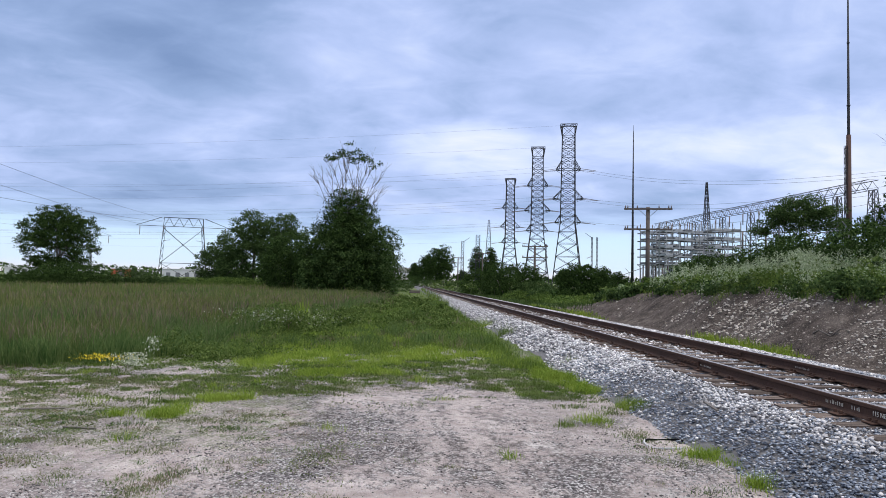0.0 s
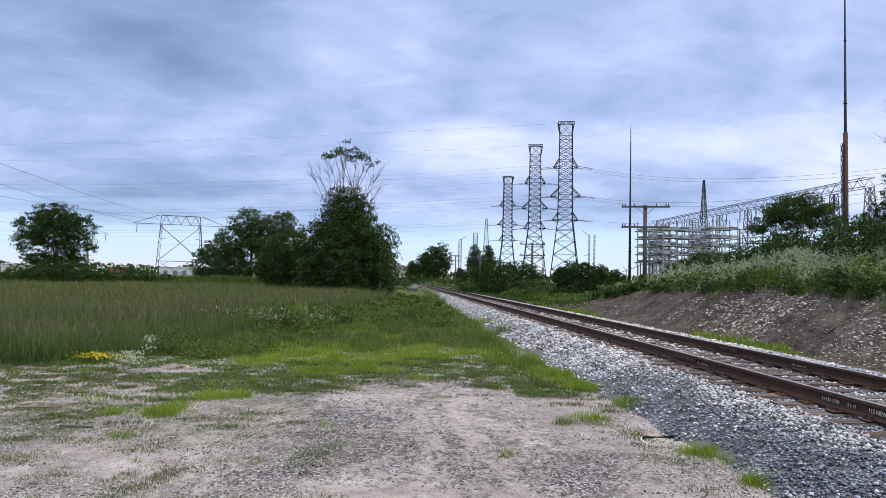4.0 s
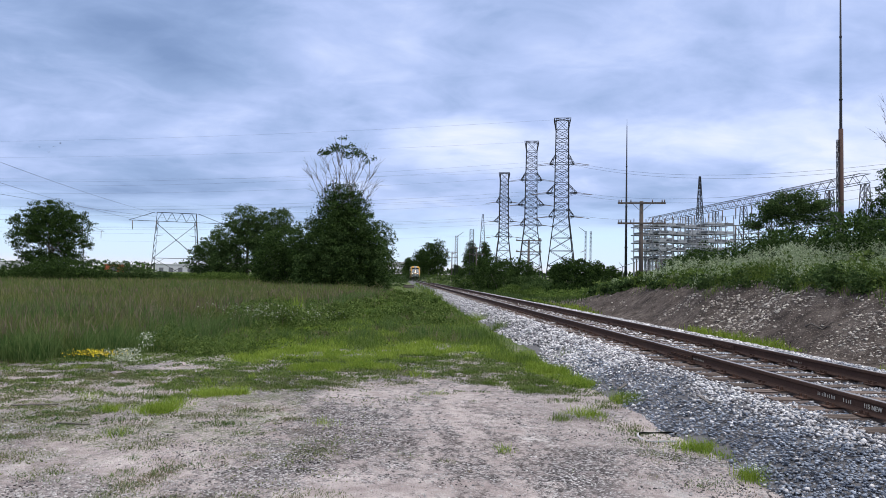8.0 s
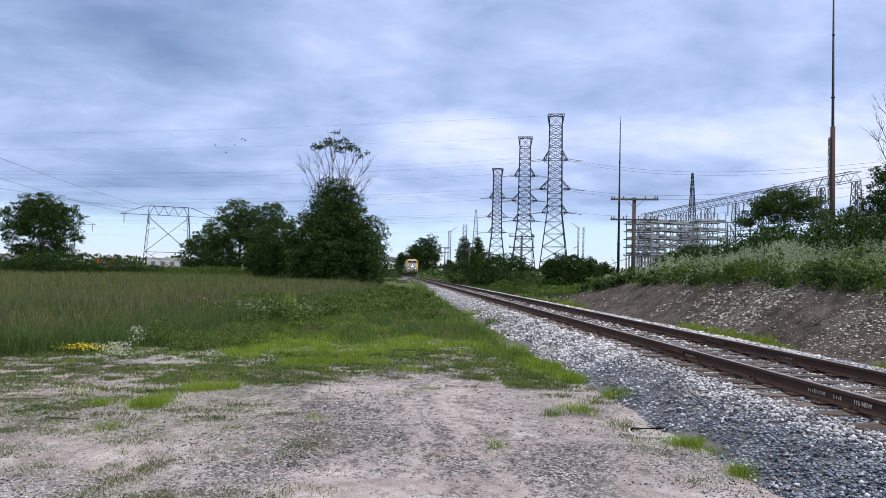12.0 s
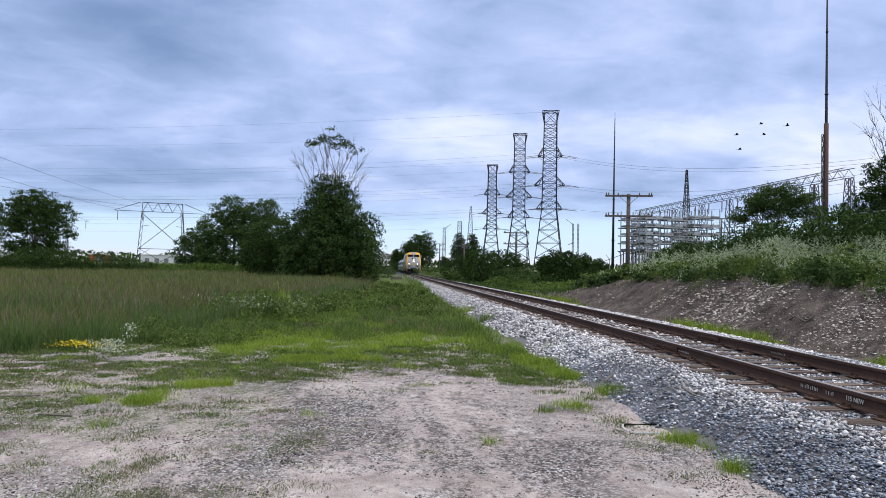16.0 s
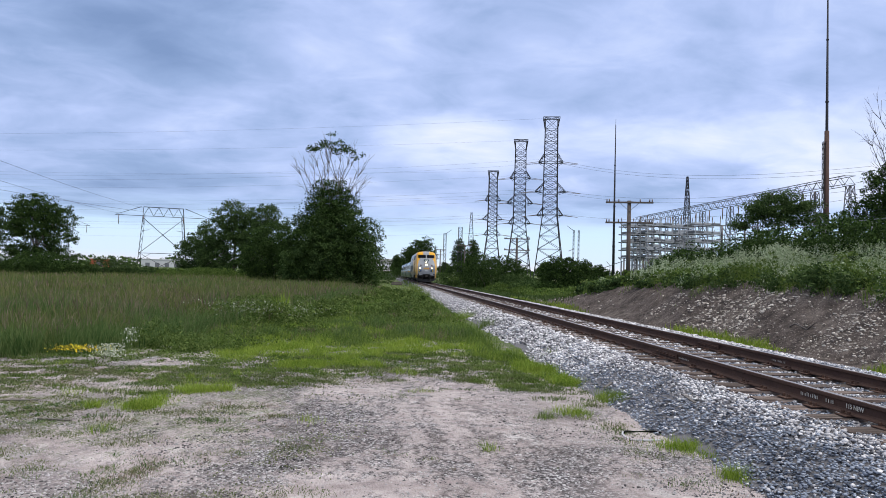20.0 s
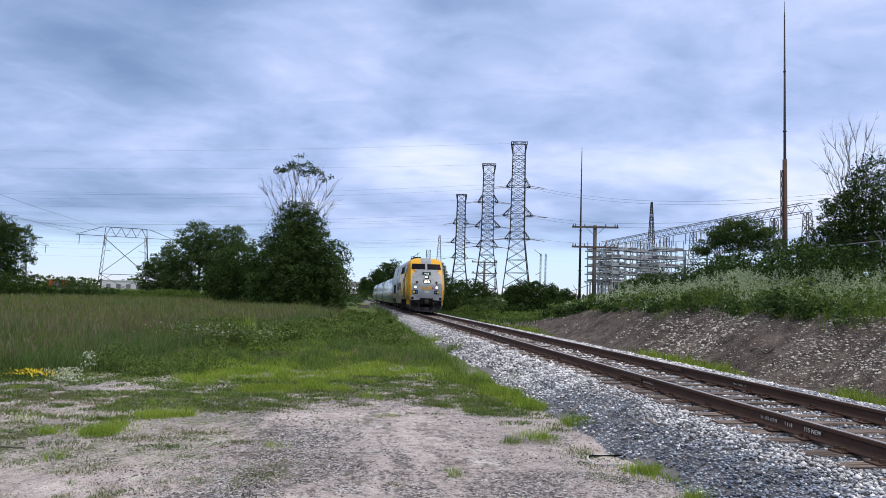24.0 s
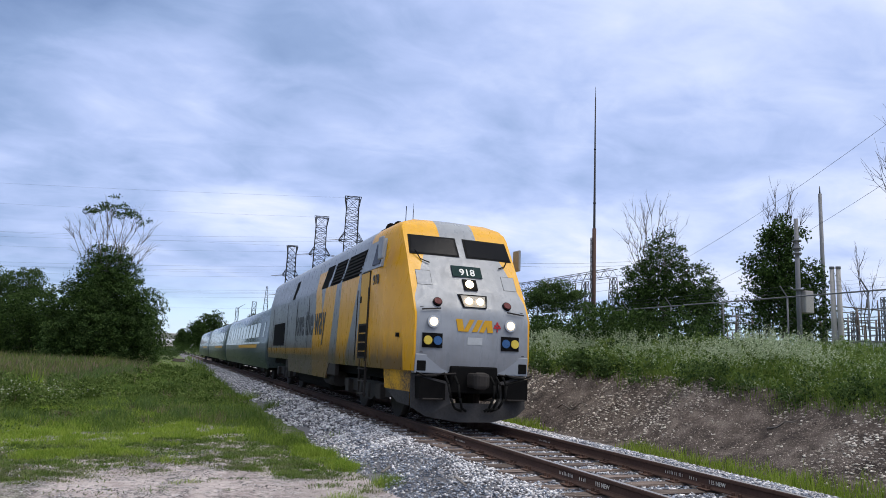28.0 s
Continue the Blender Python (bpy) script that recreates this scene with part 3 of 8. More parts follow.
def make_track():
    track = thing("railway_track", "single railway line, rusty rails on weathered wooden ties", "railway track", kind="structure")
    for sx in (-1, 1):
        ys = [-40.0, 0.0] + [11.9 if sx < 0 else 13.6] + [15.0 + 5 * k for k in range(64)] + [500.0, 1400.0]
        V, F, I = [], [], []
        k = len(RAIL)
        for y in ys:
            dx, dz = bend(y)
            V += [(sx * GAUGE + a + dx, y, b + dz) for a, b in RAIL]
        for r in range(len(ys) - 1):
            for i in range(k):
                F.append((r * k + i, r * k + (i + 1) % k, (r + 1) * k + (i + 1) % k, (r + 1) * k + i))
                I.append(1 if i == 8 else 0)
        rail = part("rail", mesh_of("rail", V, F, [M_RUST, M_SHINE], index=I), parent=track, label="rusty steel rail with a worn bright head")
        # joint bars with bolts
        yj = 11.9 if sx < 0 else 13.6
        for s2 in (-1, 1):
            bm = boxed((sx * GAUGE + s2 * 0.012 - 0.012 * (s2 < 0), yj - 0.45, -0.135), (sx * GAUGE + s2 * 0.012 + 0.022 * (s2 > 0), yj + 0.45, -0.055), 0.006)
            for b in range(6):
                yb = yj - 0.36 + b * 0.144
                tube(bm, (sx * GAUGE, yb, -0.095), (sx * GAUGE + s2 * 0.055, yb, -0.095), 0.016, seg=6)
            part("joint_bar", bm, M_RUST, rail)
    # faded paint writing on the webs: strokes where it has worn past reading
    rs = random.Random(9)
    for X, y0 in ((-GAUGE, 0.0), (GAUGE, -0.1)):
        for y, length in ((7.97, 0.34), (7.50, 0.12), (11.4, 0.4), (5.9, 0.4)):
            faint = 0.6 if y in (5.9, 11.4) else 0.9
            k = 0.0
            while k < length:
                h = rs.uniform(0.035, 0.055) * faint
                part("paint_stroke", boxed((X - 0.0135, y + y0 - k - 0.010 * faint, -0.117), (X - 0.0095, y + y0 - k, -0.117 + h)), M_PAINTMARK, track)
                k += rs.uniform(0.024, 0.05)
        t = lettering("rail_marking", "115 NEW", 0.07, M_PAINTMARK, 0.002)
        t.parent = track
        t.matrix_basis = Matrix(((0, 0, -1, X - 0.0125), (-1, 0, 0, 7.02 + y0), (0, 1, 0, -0.117), (0, 0, 0, 1)))
    rs = random.Random(5)
    # weathered ties, four shapes, each its own object
    shapes = []
    for i in range(5):
        bm = boxed((-1.3, -0.115, -0.20), (1.3, 0.115, 0.0), 0.012)
        bmesh.ops.subdivide_edges(bm, edges=[e for e in bm.edges if abs(e.verts[0].co.x - e.verts[1].co.x) > 1], cuts=7)
        for v in bm.verts:
            v.co += Vector((rs.uniform(-0.03, 0.03) if abs(v.co.x) > 1.25 else 0, rs.uniform(-0.012, 0.012), rs.uniform(-0.012, 0.008)))
        me = bpy.data.meshes.new("tie")
        bm.to_mesh(me)
        bm.free()
        me.materials.append(M_TIE)
        shapes.append(me)
    plate = bpy.data.meshes.new("tie_plate")
    bm = boxed((-0.17, -0.09, 0), (0.17, 0.09, 0.014), 0.004)
    for px, py in ((-0.1, -0.05), (-0.1, 0.05), (0.1, -0.05), (0.1, 0.05)):
        box(bm, (px - 0.014, py - 0.014, 0.01), (px + 0.014, py + 0.014, 0.05))
    bm.to_mesh(plate)
    bm.free()
    plate.materials.append(M_RUST)
    for y in TIE_Y:
        ob = part("tie", rs.choice(shapes), parent=track, m=pose(rs.uniform(-0.06, 0.06) + bend(y)[0], y, -0.186 + bend(y)[1], 0, rs.uniform(-0.5, 0.5), rs.uniform(-1.6, 1.6)))
        if y < 34:
            for sx in (-1, 1):
                part("tie_plate", plate, parent=ob, m=pose(sx * GAUGE, 0, 0.005))


def lettering(name, word, size, mat, depth=0.004):
    cu = bpy.data.curves.new(name, "FONT")
    cu.body, cu.size, cu.extrude, cu.align_x, cu.resolution_u, cu.offset = word, size, depth, "CENTER", 3, size * 0.012
    tmp = bpy.data.objects.new(name, cu)
    scene.collection.objects.link(tmp)
    me = bpy.data.meshes.new_from_object(tmp.evaluated_get(bpy.context.evaluated_depsgraph_get()))
    bpy.data.objects.remove(tmp)
    bpy.data.curves.remove(cu)
    me.materials.clear()
    me.materials.append(mat)
    return new(name, me)


make_ballast()
make_track()


# ---- train ----
M_SILVER = worn("loco_silver_paint", (0.245, 0.265, 0.297), (0.18, 0.195, 0.22), 0.42, 0.0, scale=1.1, amount=0.5, spec=0.5, bump=0.03)
M_GLASSD = worn("dark_cab_glass", (0.006, 0.007, 0.010), (0.010, 0.010, 0.013), 0.12, spec=0.03, bump=0, amount=0.3)
M_BLACK = worn("black_underframe", (0.008, 0.0078, 0.008), (0.004, 0.004, 0.004), 0.85, scale=4, spec=0.06)
M_DARKSTEEL = worn("grimy_steel", (0.034, 0.030, 0.028), (0.014, 0.013, 0.012), 0.75, 0.0, scale=4, spec=0.18)
M_PILOT = worn("plough_grey", (0.045, 0.044, 0.046), (0.016, 0.016, 0.017), 0.75, scale=2.2, amount=0.8, spec=0.2)
M_RUBBER = worn("black_rubber", (0.009, 0.009, 0.009), None, 0.85, scale=8, spec=0.12)
M_YPAINT = worn("yellow_paint", (0.60, 0.32, 0.010), (0.42, 0.20, 0.009), 0.45, scale=2, amount=0.4, bump=0.03)
M_GREENBOARD = worn("number_board_green", (0.008, 0.030, 0.030), None, 0.5, spec=0.05, bump=0)
M_WHITEMARK = worn("white_numeral", (0.75, 0.76, 0.74), None, 0.6, bump=0)
M_GREYTEXT = worn("dark_grey_lettering", (0.032, 0.036, 0.04), None, 0.5, bump=0)
M_RED = worn("red_lens", (0.085, 0.006, 0.010), None, 0.35, spec=0.08, bump=0)
M_REDLEAF = worn("red_paint", (0.42, 0.02, 0.03), None, 0.5, bump=0)
M_BLUE = worn("blue_lens", (0.03, 0.10, 0.26), None, 0.3, bump=0)
M_YELLENS = worn("yellow_disc", (0.66, 0.50, 0.07), None, 0.4, bump=0)
M_LAMP = glow("lit_headlamp", (1.0, 0.78, 0.50), 9.0)
M_LAMP2 = glow("lit_ditch_lamp", (1.0, 0.72, 0.42), 11.0)
M_LAMPGLASS = glow("lit_lamp_glass", (1.0, 0.80, 0.50), 1.25)
M_REFLECT = worn("headlamp_reflector", (0.26, 0.25, 0.23), (0.16, 0.155, 0.15), 0.5, 0.0, scale=9, spec=0.2, bump=0.1)
M_WHITEPATCH = worn("pale_patch", (0.42, 0.44, 0.46), (0.30, 0.32, 0.34), 0.5, scale=6, amount=0.7, bump=0)
M_YDIRTY = worn("grimy_yellow_paint", (0.50, 0.27, 0.014), (0.085, 0.058, 0.036), 0.6, scale=1.8, amount=1.9, bump=0.05, spec=0.25)
M_CHROME = worn("lamp_bezel", (0.5, 0.5, 0.5), None, 0.3, 0.9, bump=0)
M_COACHG = worn("coach_grey_green", (0.055, 0.078, 0.076), (0.04, 0.055, 0.054), 0.32, 0.15, scale=0.8, amount=0.4, spec=0.6, bump=0.02)
M_COACHTOP = worn("coach_pale_side", (0.17, 0.21, 0.212), (0.12, 0.15, 0.152), 0.22, 0.3, scale=0.8, amount=0.5, spec=0.6, bump=0.02)
M_COACHGLASS = worn("coach_window", (0.014, 0.018, 0.021), None, 0.10, spec=0.3, bump=0)


def livery():
    """Yellow and silver paint of the locomotive, laid out along its length and height."""
    m, N = material("loco_livery", 0.30, spec=0.3)
    s = N.add("ShaderNodeSeparateXYZ")
    N.link(N.co, s.inputs[0])
    x, y, z = s.outputs
    ax = N.math("ABSOLUTE", x)
    gt = lambda a, b: N.math("GREATER_THAN", a, b)
    lt = lambda a, b: N.math("LESS_THAN", a, b)
    both = lambda a, b: N.math("MULTIPLY", a, b)
    either = lambda a, b: N.math("MAXIMUM", a, b)
    # front: silver face between yellow edges, a silver strip over the roof
    lim = N.math("SUBTRACT", 1.235, N.math("MULTIPLY", N.math("MAXIMUM", N.math("SUBTRACT", z, 2.35), 0.0), 0.36))
    lim = N.math("MINIMUM", lim, N.math("ADD", 0.42, N.math("MULTIPLY", lt(z, 3.82), 1.0)))
    front = both(gt(ax, lim), lt(y, 3.1))
    # flank: yellow up to a slanting end, silver over the shoulder
    wavy = N.math("ADD", y, N.math("MULTIPLY", N.math("SINE", N.math("MULTIPLY", z, 3.0)), 0.14))
    flank = both(both(gt(ax, 1.2), lt(wavy, 8.65)), lt(z, 3.12))
    flank = either(flank, both(both(gt(ax, 1.2), gt(y, 7.5)), both(lt(wavy, 8.6), lt(z, 3.66))))
    flank = either(flank, both(both(gt(ax, 1.2), lt(y, 3.1)), lt(z, 3.9)))
    def streak(z0, a0, b0, z1, a1, b1):
        """A slanting bar whose ends lie between a and b at two heights."""
        f = N.math("DIVIDE", N.math("SUBTRACT", z, z0), z1 - z0)
        lo = N.math("ADD", a0, N.math("MULTIPLY", f, a1 - a0))
        hi = N.math("ADD", b0, N.math("MULTIPLY", f, b1 - b0))
        return both(gt(y, lo), lt(y, hi))
    bars = either(either(streak(1.5, 1.36, 2.02, 2.85, 1.6, 1.62), streak(1.5, 3.45, 4.33, 2.8, 3.30, 3.65)), either(streak(1.41, 5.54, 6.37, 3.15, 5.30, 5.84), streak(2.4, 7.52, 7.56, 3.16, 7.25, 7.81)))
    flank = both(flank, N.math("SUBTRACT", 1.0, both(bars, both(gt(ax, 1.3), lt(z, 3.16)))))
    low = both(both(gt(y, 8.8), gt(z, 1.20)), both(lt(z, 1.42), gt(ax, 1.4)))
    yel = either(either(front, flank), low)
    a = N.noise(N.co, 1.4, 5, 0.6)
    g = N.noise(N.mapping(N.co, scale=(1, 1, 0.25)), 9, 4, 0.6)
    ycol = N.mix(N.ramp(a, (0.45, 0.0), (0.75, 0.5)), (0.67, 0.335, 0.005), (0.50, 0.235, 0.005))
    scol = N.ramp(a, (0.35, (0.268, 0.288, 0.32)), (0.7, (0.19, 0.205, 0.23)))
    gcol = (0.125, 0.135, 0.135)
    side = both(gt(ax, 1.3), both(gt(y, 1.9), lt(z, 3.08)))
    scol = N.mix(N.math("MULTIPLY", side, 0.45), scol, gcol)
    c = N.mix(yel, scol, ycol)
    # road grime along the sill
    n = N.add("ShaderNodeMapRange")
    N.put(n.inputs[0], N.math("SUBTRACT", z, N.math("MULTIPLY", g, 0.5)))
    n.inputs[1].default_value, n.inputs[2].default_value, n.inputs[3].default_value, n.inputs[4].default_value = 0.95, 1.48, 0.9, 0.0
    c = N.mix(N.math("MULTIPLY", n.outputs[0], N.math("SUBTRACT", 1.0, both(lt(y, 0.6), 0.8))), c, (0.075, 0.050, 0.032))
    c = N.mix(N.math("MULTIPLY", N.ramp(g, (0.5, 0.0), (0.8, 1.0)), 0.18), c, (0.16, 0.14, 0.12))
    N.link(c, N.b.inputs["Base Color"])
    N.link(N.ramp(g, (0.3, 0.22), (0.7, 0.42)), N.b.inputs["Roughness"])
    return m


M_LIVERY = livery()
HALF = [(1.02, 1.50), (1.30, 1.53), (2.10, 1.53), (2.30, 1.53), (3.05, 1.53), (3.26, 1.50), (3.40, 1.46), (3.62, 1.42), (3.90, 1.37), (4.07, 1.31), (4.23, 1.19), (4.37, 0.90), (4.45, 0.46), (4.47, 0.0)]
FACE = {1.02: (0.25, 1.20), 1.30: (0.22, 1.215), 2.10: (0.24, 1.22), 2.30: (0.34, 1.22), 3.05: (0.80, 1.21), 3.26: (0.93, 1.20), 3.40: (1.02, 1.20), 3.62: (1.17, 1.20), 3.90: (1.36, 1.20), 4.07: (1.47, 1.18), 4.23: (1.60, 1.10), 4.37: (1.78, 0.85), 4.45: (2.02, 0.45), 4.47: (2.2, 0.0)}
LOCO_LEN = 18.5


# the roof is low and flat over the cab
ROOF = lambda z: z if z <= 3.9 else 3.9 + (z - 3.9) * 0.76
HALF = [(ROOF(z), w) for z, w in HALF]
FACE = {ROOF(z): (y, h + 0.02 * (h > 1)) for z, (y, h) in FACE.items()}


def face_at(x, z):
    """Depth of the nose at height z, x from the middle."""
    zs = sorted(FACE)
    y = np.interp(z, zs, [FACE[k][0] for k in zs])
    h = np.interp(z, zs, [FACE[k][1] for k in zs])
    return float(y - 0.07 * (1 - min(1, abs(x) / max(h, 0.05)) ** 1.6))


def on_face(name, x0, x1, z0, z1, out, depth, mat, parent, label="", top=None):
    """A plate set on the nose, out metres proud; top: half width and middle of its upper edge where that differs."""
    bm = bmesh.new()
    xa, xb = top if top else (x0, x1)
    corners = [(x0, z0), (x1, z0), (xb, z1), (xa, z1)]
    outer = [bm.verts.new((x, face_at(x, z) - out, z)) for x, z in corners]
    inner = [bm.verts.new((x, face_at(x, z) - out + depth, z)) for x, z in corners]
    bm.faces.new(outer)
    bm.faces.new(inner[::-1])
    for i in range(4):
        bm.faces.new((outer[i], inner[i], inner[(i + 1) % 4], outer[(i + 1) % 4]))
    bmesh.ops.recalc_face_normals(bm, faces=bm.faces)
    return part(name, bm, mat, parent, label)


def nose_axis(z):
    d = (face_at(0, z + 0.05) - face_at(0, z - 0.05)) / 0.1
    return Vector((0, -1, d)).normalized()


def lamp(name, x, z, r, mat, parent, label, bezel=0.03, out=0.015):
    ax = nose_axis(z)
    c = Vector((x, face_at(x, z), z))
    rim = part(name, disc(c + ax * out * 0.5, ax, r + bezel, 0.05 + out), M_CHROME if bezel > 0.02 else M_BLACK, parent, label)
    part("lens", disc(c + ax * (out + 0.02), ax, r, 0.04), M_LAMPGLASS if mat is M_LAMP2 else mat, rim)
    if mat is M_LAMP2:
        part("bulb", disc(c + ax * (out + 0.035), ax, r * 0.55, 0.03), mat, rim)
    return rim


def truck(parent, y, wheels=2, wheel_r=0.5, gap=2.75, long=4.2):
    """A bogie: side frames, springs, bolster and wheelsets."""
    t = part("truck", boxed((-1.0, y - 0.25, 0.55), (1.0, y + 0.25, 0.85), 0.05), M_BLACK, parent)
    for sx in (-1, 1):
        o = [(y - long / 2, 0.5), (y - long / 2 + 0.3, 0.42), (y - gap / 2 + 0.55, 0.42), (y - 0.5, 0.30), (y + 0.5, 0.30), (y + gap / 2 - 0.55, 0.42), (y + long / 2 - 0.3, 0.42), (y + long / 2, 0.5), (y + long / 2, 0.68), (y + 0.8, 0.72), (y - 0.8, 0.72), (y - long / 2, 0.68)]
        part("side_frame", prism(o, sx * 1.08, sx * 1.2, "yz"), M_DARKSTEEL, t)
        for k in (-1, 1):
            part("spring", tubed((sx * 1.14, y + k * 0.32, 0.34), (sx * 1.14, y + k * 0.32, 0.66), 0.1, seg=10), M_DARKSTEEL, t)
            part("axle_box", boxed((sx * 1.2 - 0.12, y + k * gap / 2 - 0.17, 0.36), (sx * 1.2 + 0.12, y + k * gap / 2 + 0.17, 0.68), 0.03), M_DARKSTEEL, t)
    for i in range(wheels):
        yw = y - gap / 2 + i * gap / (wheels - 1)
        bm = bmesh.new()
        for sx in (-1, 1):
            tube(bm, (sx * 0.72, yw, wheel_r), (sx * 0.86, yw, wheel_r), wheel_r, seg=24)
            tube(bm, (sx * 0.70, yw, wheel_r), (sx * 0.725, yw, wheel_r), wheel_r + 0.028, seg=24)
        tube(bm, (-0.9, yw, wheel_r), (0.9, yw, wheel_r), 0.09, seg=10)
        part("wheelset", bm, M_DARKSTEEL, t)


def skewed(outline, sx, x0, x1, y_ref, slope):
    """An upright plate on the tapering side of the nose."""
    bm = prism(outline, sx * x0, sx * x1, "yz")
    for v in bm.verts:
        v.co.x += sx * (v.co.y - y_ref) * slope
    return bm


def make_locomotive():
    loco = thing("locomotive", "yellow and silver-grey diesel locomotive, headlights lit", "locomotive")
    # shell: rows up the height, columns round from one rear corner to the other
    bm = bmesh.new()
    rows = []
    for z, w in HALF:
        yf, h = FACE[z]
        back = yf + 1.25
        half = [(-w, LOCO_LEN), (-w, 13.0), (-w, 8.0), (-w, 4.0), (-w, back + 0.25), (-(w * 0.94 + h * 0.06), back - 0.2), (-(h + 0.04 * (w > 0.1)), yf + 0.12), (-h, yf)]
        line = half + [(-h * 0.55, face_at(-h * 0.55, z)), (0, face_at(0, z)), (h * 0.55, face_at(h * 0.55, z))] + [(-a, b) for a, b in half[::-1]]
        rows.append([bm.verts.new((a, b, z)) for a, b in line])
    for r0, r1 in zip(rows, rows[1:]):
        for i in range(len(r0) - 1):
            f = bm.faces.new((r0[i], r0[i + 1], r1[i + 1], r1[i]))
            f.smooth = True
    bm.faces.new([r[0] for r in rows] + [r[-1] for r in rows[::-1]][1:])
    bm.faces.new([v for v in rows[0]])
    bmesh.ops.remove_doubles(bm, verts=bm.verts, dist=0.001)
    bmesh.ops.recalc_face_normals(bm, faces=bm.faces)
    sharp = [e for e in bm.edges if len(e.link_faces) == 2 and e.calc_face_angle(0) > 0.5]
    for e in sharp:
        e.smooth = False
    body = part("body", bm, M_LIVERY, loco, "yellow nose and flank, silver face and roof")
    # windscreen
    for sx in (-1, 1):
        a, b = (0.075, 1.16)
        x0, x1, t0, t1 = (a, b, a + 0.01, b - 0.03) if sx > 0 else (-b, -a, -b + 0.03, -a - 0.01)
        fr = on_face("windscreen", x0, x1, 3.38, 3.83, 0.012, 0.05, M_RUBBER, loco, "dark windscreen pane in a black rubber seal", (t0, t1))
        on_face("pane", x0 + 0.045, x1 - 0.045, 3.42, 3.795, 0.018, 0.03, M_GLASSD, fr, "", (t0 + 0.045, t1 - 0.045))
        part("wiper", tubed((sx * 0.95, face_at(sx * 0.95, 3.28) - 0.03, 3.26), (sx * 1.06, face_at(1.0, 3.4) - 0.05, 3.45), 0.012), M_BLACK, loco)
        part("wiper_arm", tubed((sx * 0.78, face_at(sx * 0.78, 3.2) - 0.04, 3.20), (sx * 0.96, face_at(sx * 0.95, 3.27) - 0.03, 3.27), 0.012), M_BLACK, loco)
        # hatch panels beside the number board
        on_face("hatch", sx * 0.95 - 0.15, sx * 0.95 + 0.15, 2.72, 3.02, 0.006, 0.02, M_SILVER, loco)
    board = on_face("number_board", -0.32, 0.34, 2.94, 3.18, 0.03, 0.06, M_GREENBOARD, loco, "dark green number board with white numerals")
    num = lettering("numeral", "918", 0.235, M_WHITEMARK)
    num.parent = board
    ax = nose_axis(3.05)
    up = ax.cross(Vector((1, 0, 0))).normalized()
    up = -up if up.z < 0 else up
    c = Vector((0.01, face_at(0, 3.0) - 0.04, 2.975))
    num.matrix_basis = Matrix(((1, up.x, ax.x, c.x), (0, up.y, ax.y, c.y), (0, up.z, ax.z, c.z), (0, 0, 0, 1)))
    # upper headlamp
    h1 = on_face("upper_headlamp", -0.13, 0.17, 2.66, 2.89, 0.035, 0.08, M_BLACK, loco, "lit upper headlamp in a black housing")
    c = Vector((0.0, face_at(0, 2.78) - 0.04, 2.78))
    part("lens", disc(c, nose_axis(2.78), 0.085, 0.05), M_LAMP, h1)
    # twin headlamp in a pointed recess
    tw = on_face("twin_headlamp", -0.23, 0.27, 2.29, 2.56, 0.03, 0.07, M_BLACK, loco, "lit twin headlamps in a dark bezel", (-0.30, 0.34))
    on_face("reflector", -0.205, 0.245, 2.305, 2.535, 0.036, 0.03, M_REFLECT, tw, "", (-0.25, 0.29))
    for x in (-0.10, 0.145):
        part("lens", disc(Vector((x, face_at(x, 2.42) - 0.05, 2.42)), nose_axis(2.42), 0.07, 0.05), M_LAMP, tw)
    for sx in (-1, 1):
        lamp("marker_light", sx * 0.755, 2.36, 0.075, M_RED, loco, "dark red marker lens", 0.018)
        lamp("ditch_light", sx * 0.825 - 0.05, 1.97, 0.085, M_LAMP2, loco, "lit round ditch light", 0.035)
        bx = on_face("lower_light_box", sx * 0.83 - 0.2 - 0.05, sx * 0.83 + 0.2 - 0.05, 1.47, 1.75, 0.02, 0.06, M_BLACK, loco, "black lamp box with a yellow and a blue disc")
        for dx, mat in ((-0.1, M_YELLENS if sx < 0 else M_BLUE), (0.1, M_BLUE if sx < 0 else M_YELLENS)):
            part("disc", disc((sx * 0.83 - 0.05 + dx, face_at(0.8, 1.6) - 0.03, 1.61), (0, 1, 0), 0.085, 0.03), mat, bx)
    # slanting yellow bars and a small red shape as the maker's mark on the nose
    for xa, w, lean in ((-0.36, 0.13, -0.05), (-0.25, 0.10, 0.13), (-0.07, 0.11, 0.12), (0.08, 0.11, 0.13), (0.27, 0.12, -0.03)):
        on_face("yellow_bar", xa, xa + w, 1.81, 2.05, 0.008, 0.012, M_YPAINT, loco, "", (xa + lean, xa + w + lean))
    red = on_face("red_mark", 0.475, 0.495, 1.83, 1.94, 0.010, 0.012, M_REDLEAF, loco, "small red emblem")
    for dx, dz in ((-0.045, 0.0), (0.045, 0.0), (0.0, 0.06)):
        on_face("lobe", 0.485 + dx - 0.035, 0.485 + dx + 0.035, 1.90 + dz, 1.97 + dz, 0.012, 0.012, M_REDLEAF, red, "", (0.485 + dx - 0.012, 0.485 + dx + 0.012))
    # lower apron with a notch for the coupler, then the plough
    ap = bmesh.new()
    for lo, hi in (((-1.205, 0.20, 0.98), (-0.52, 0.5, 1.35)), ((0.52, 0.20, 0.98), (1.205, 0.5, 1.35))):
        box(ap, lo, hi, 0.02)
    box(ap, (-0.54, 0.20, 1.14), (0.54, 0.5, 1.35), 0.02)
    part("apron", ap, M_SILVER, loco)
    part("coupler_pocket", boxed((-0.5, 0.12, 0.62), (0.5, 0.9, 1.14), 0.03), M_BLACK, loco)
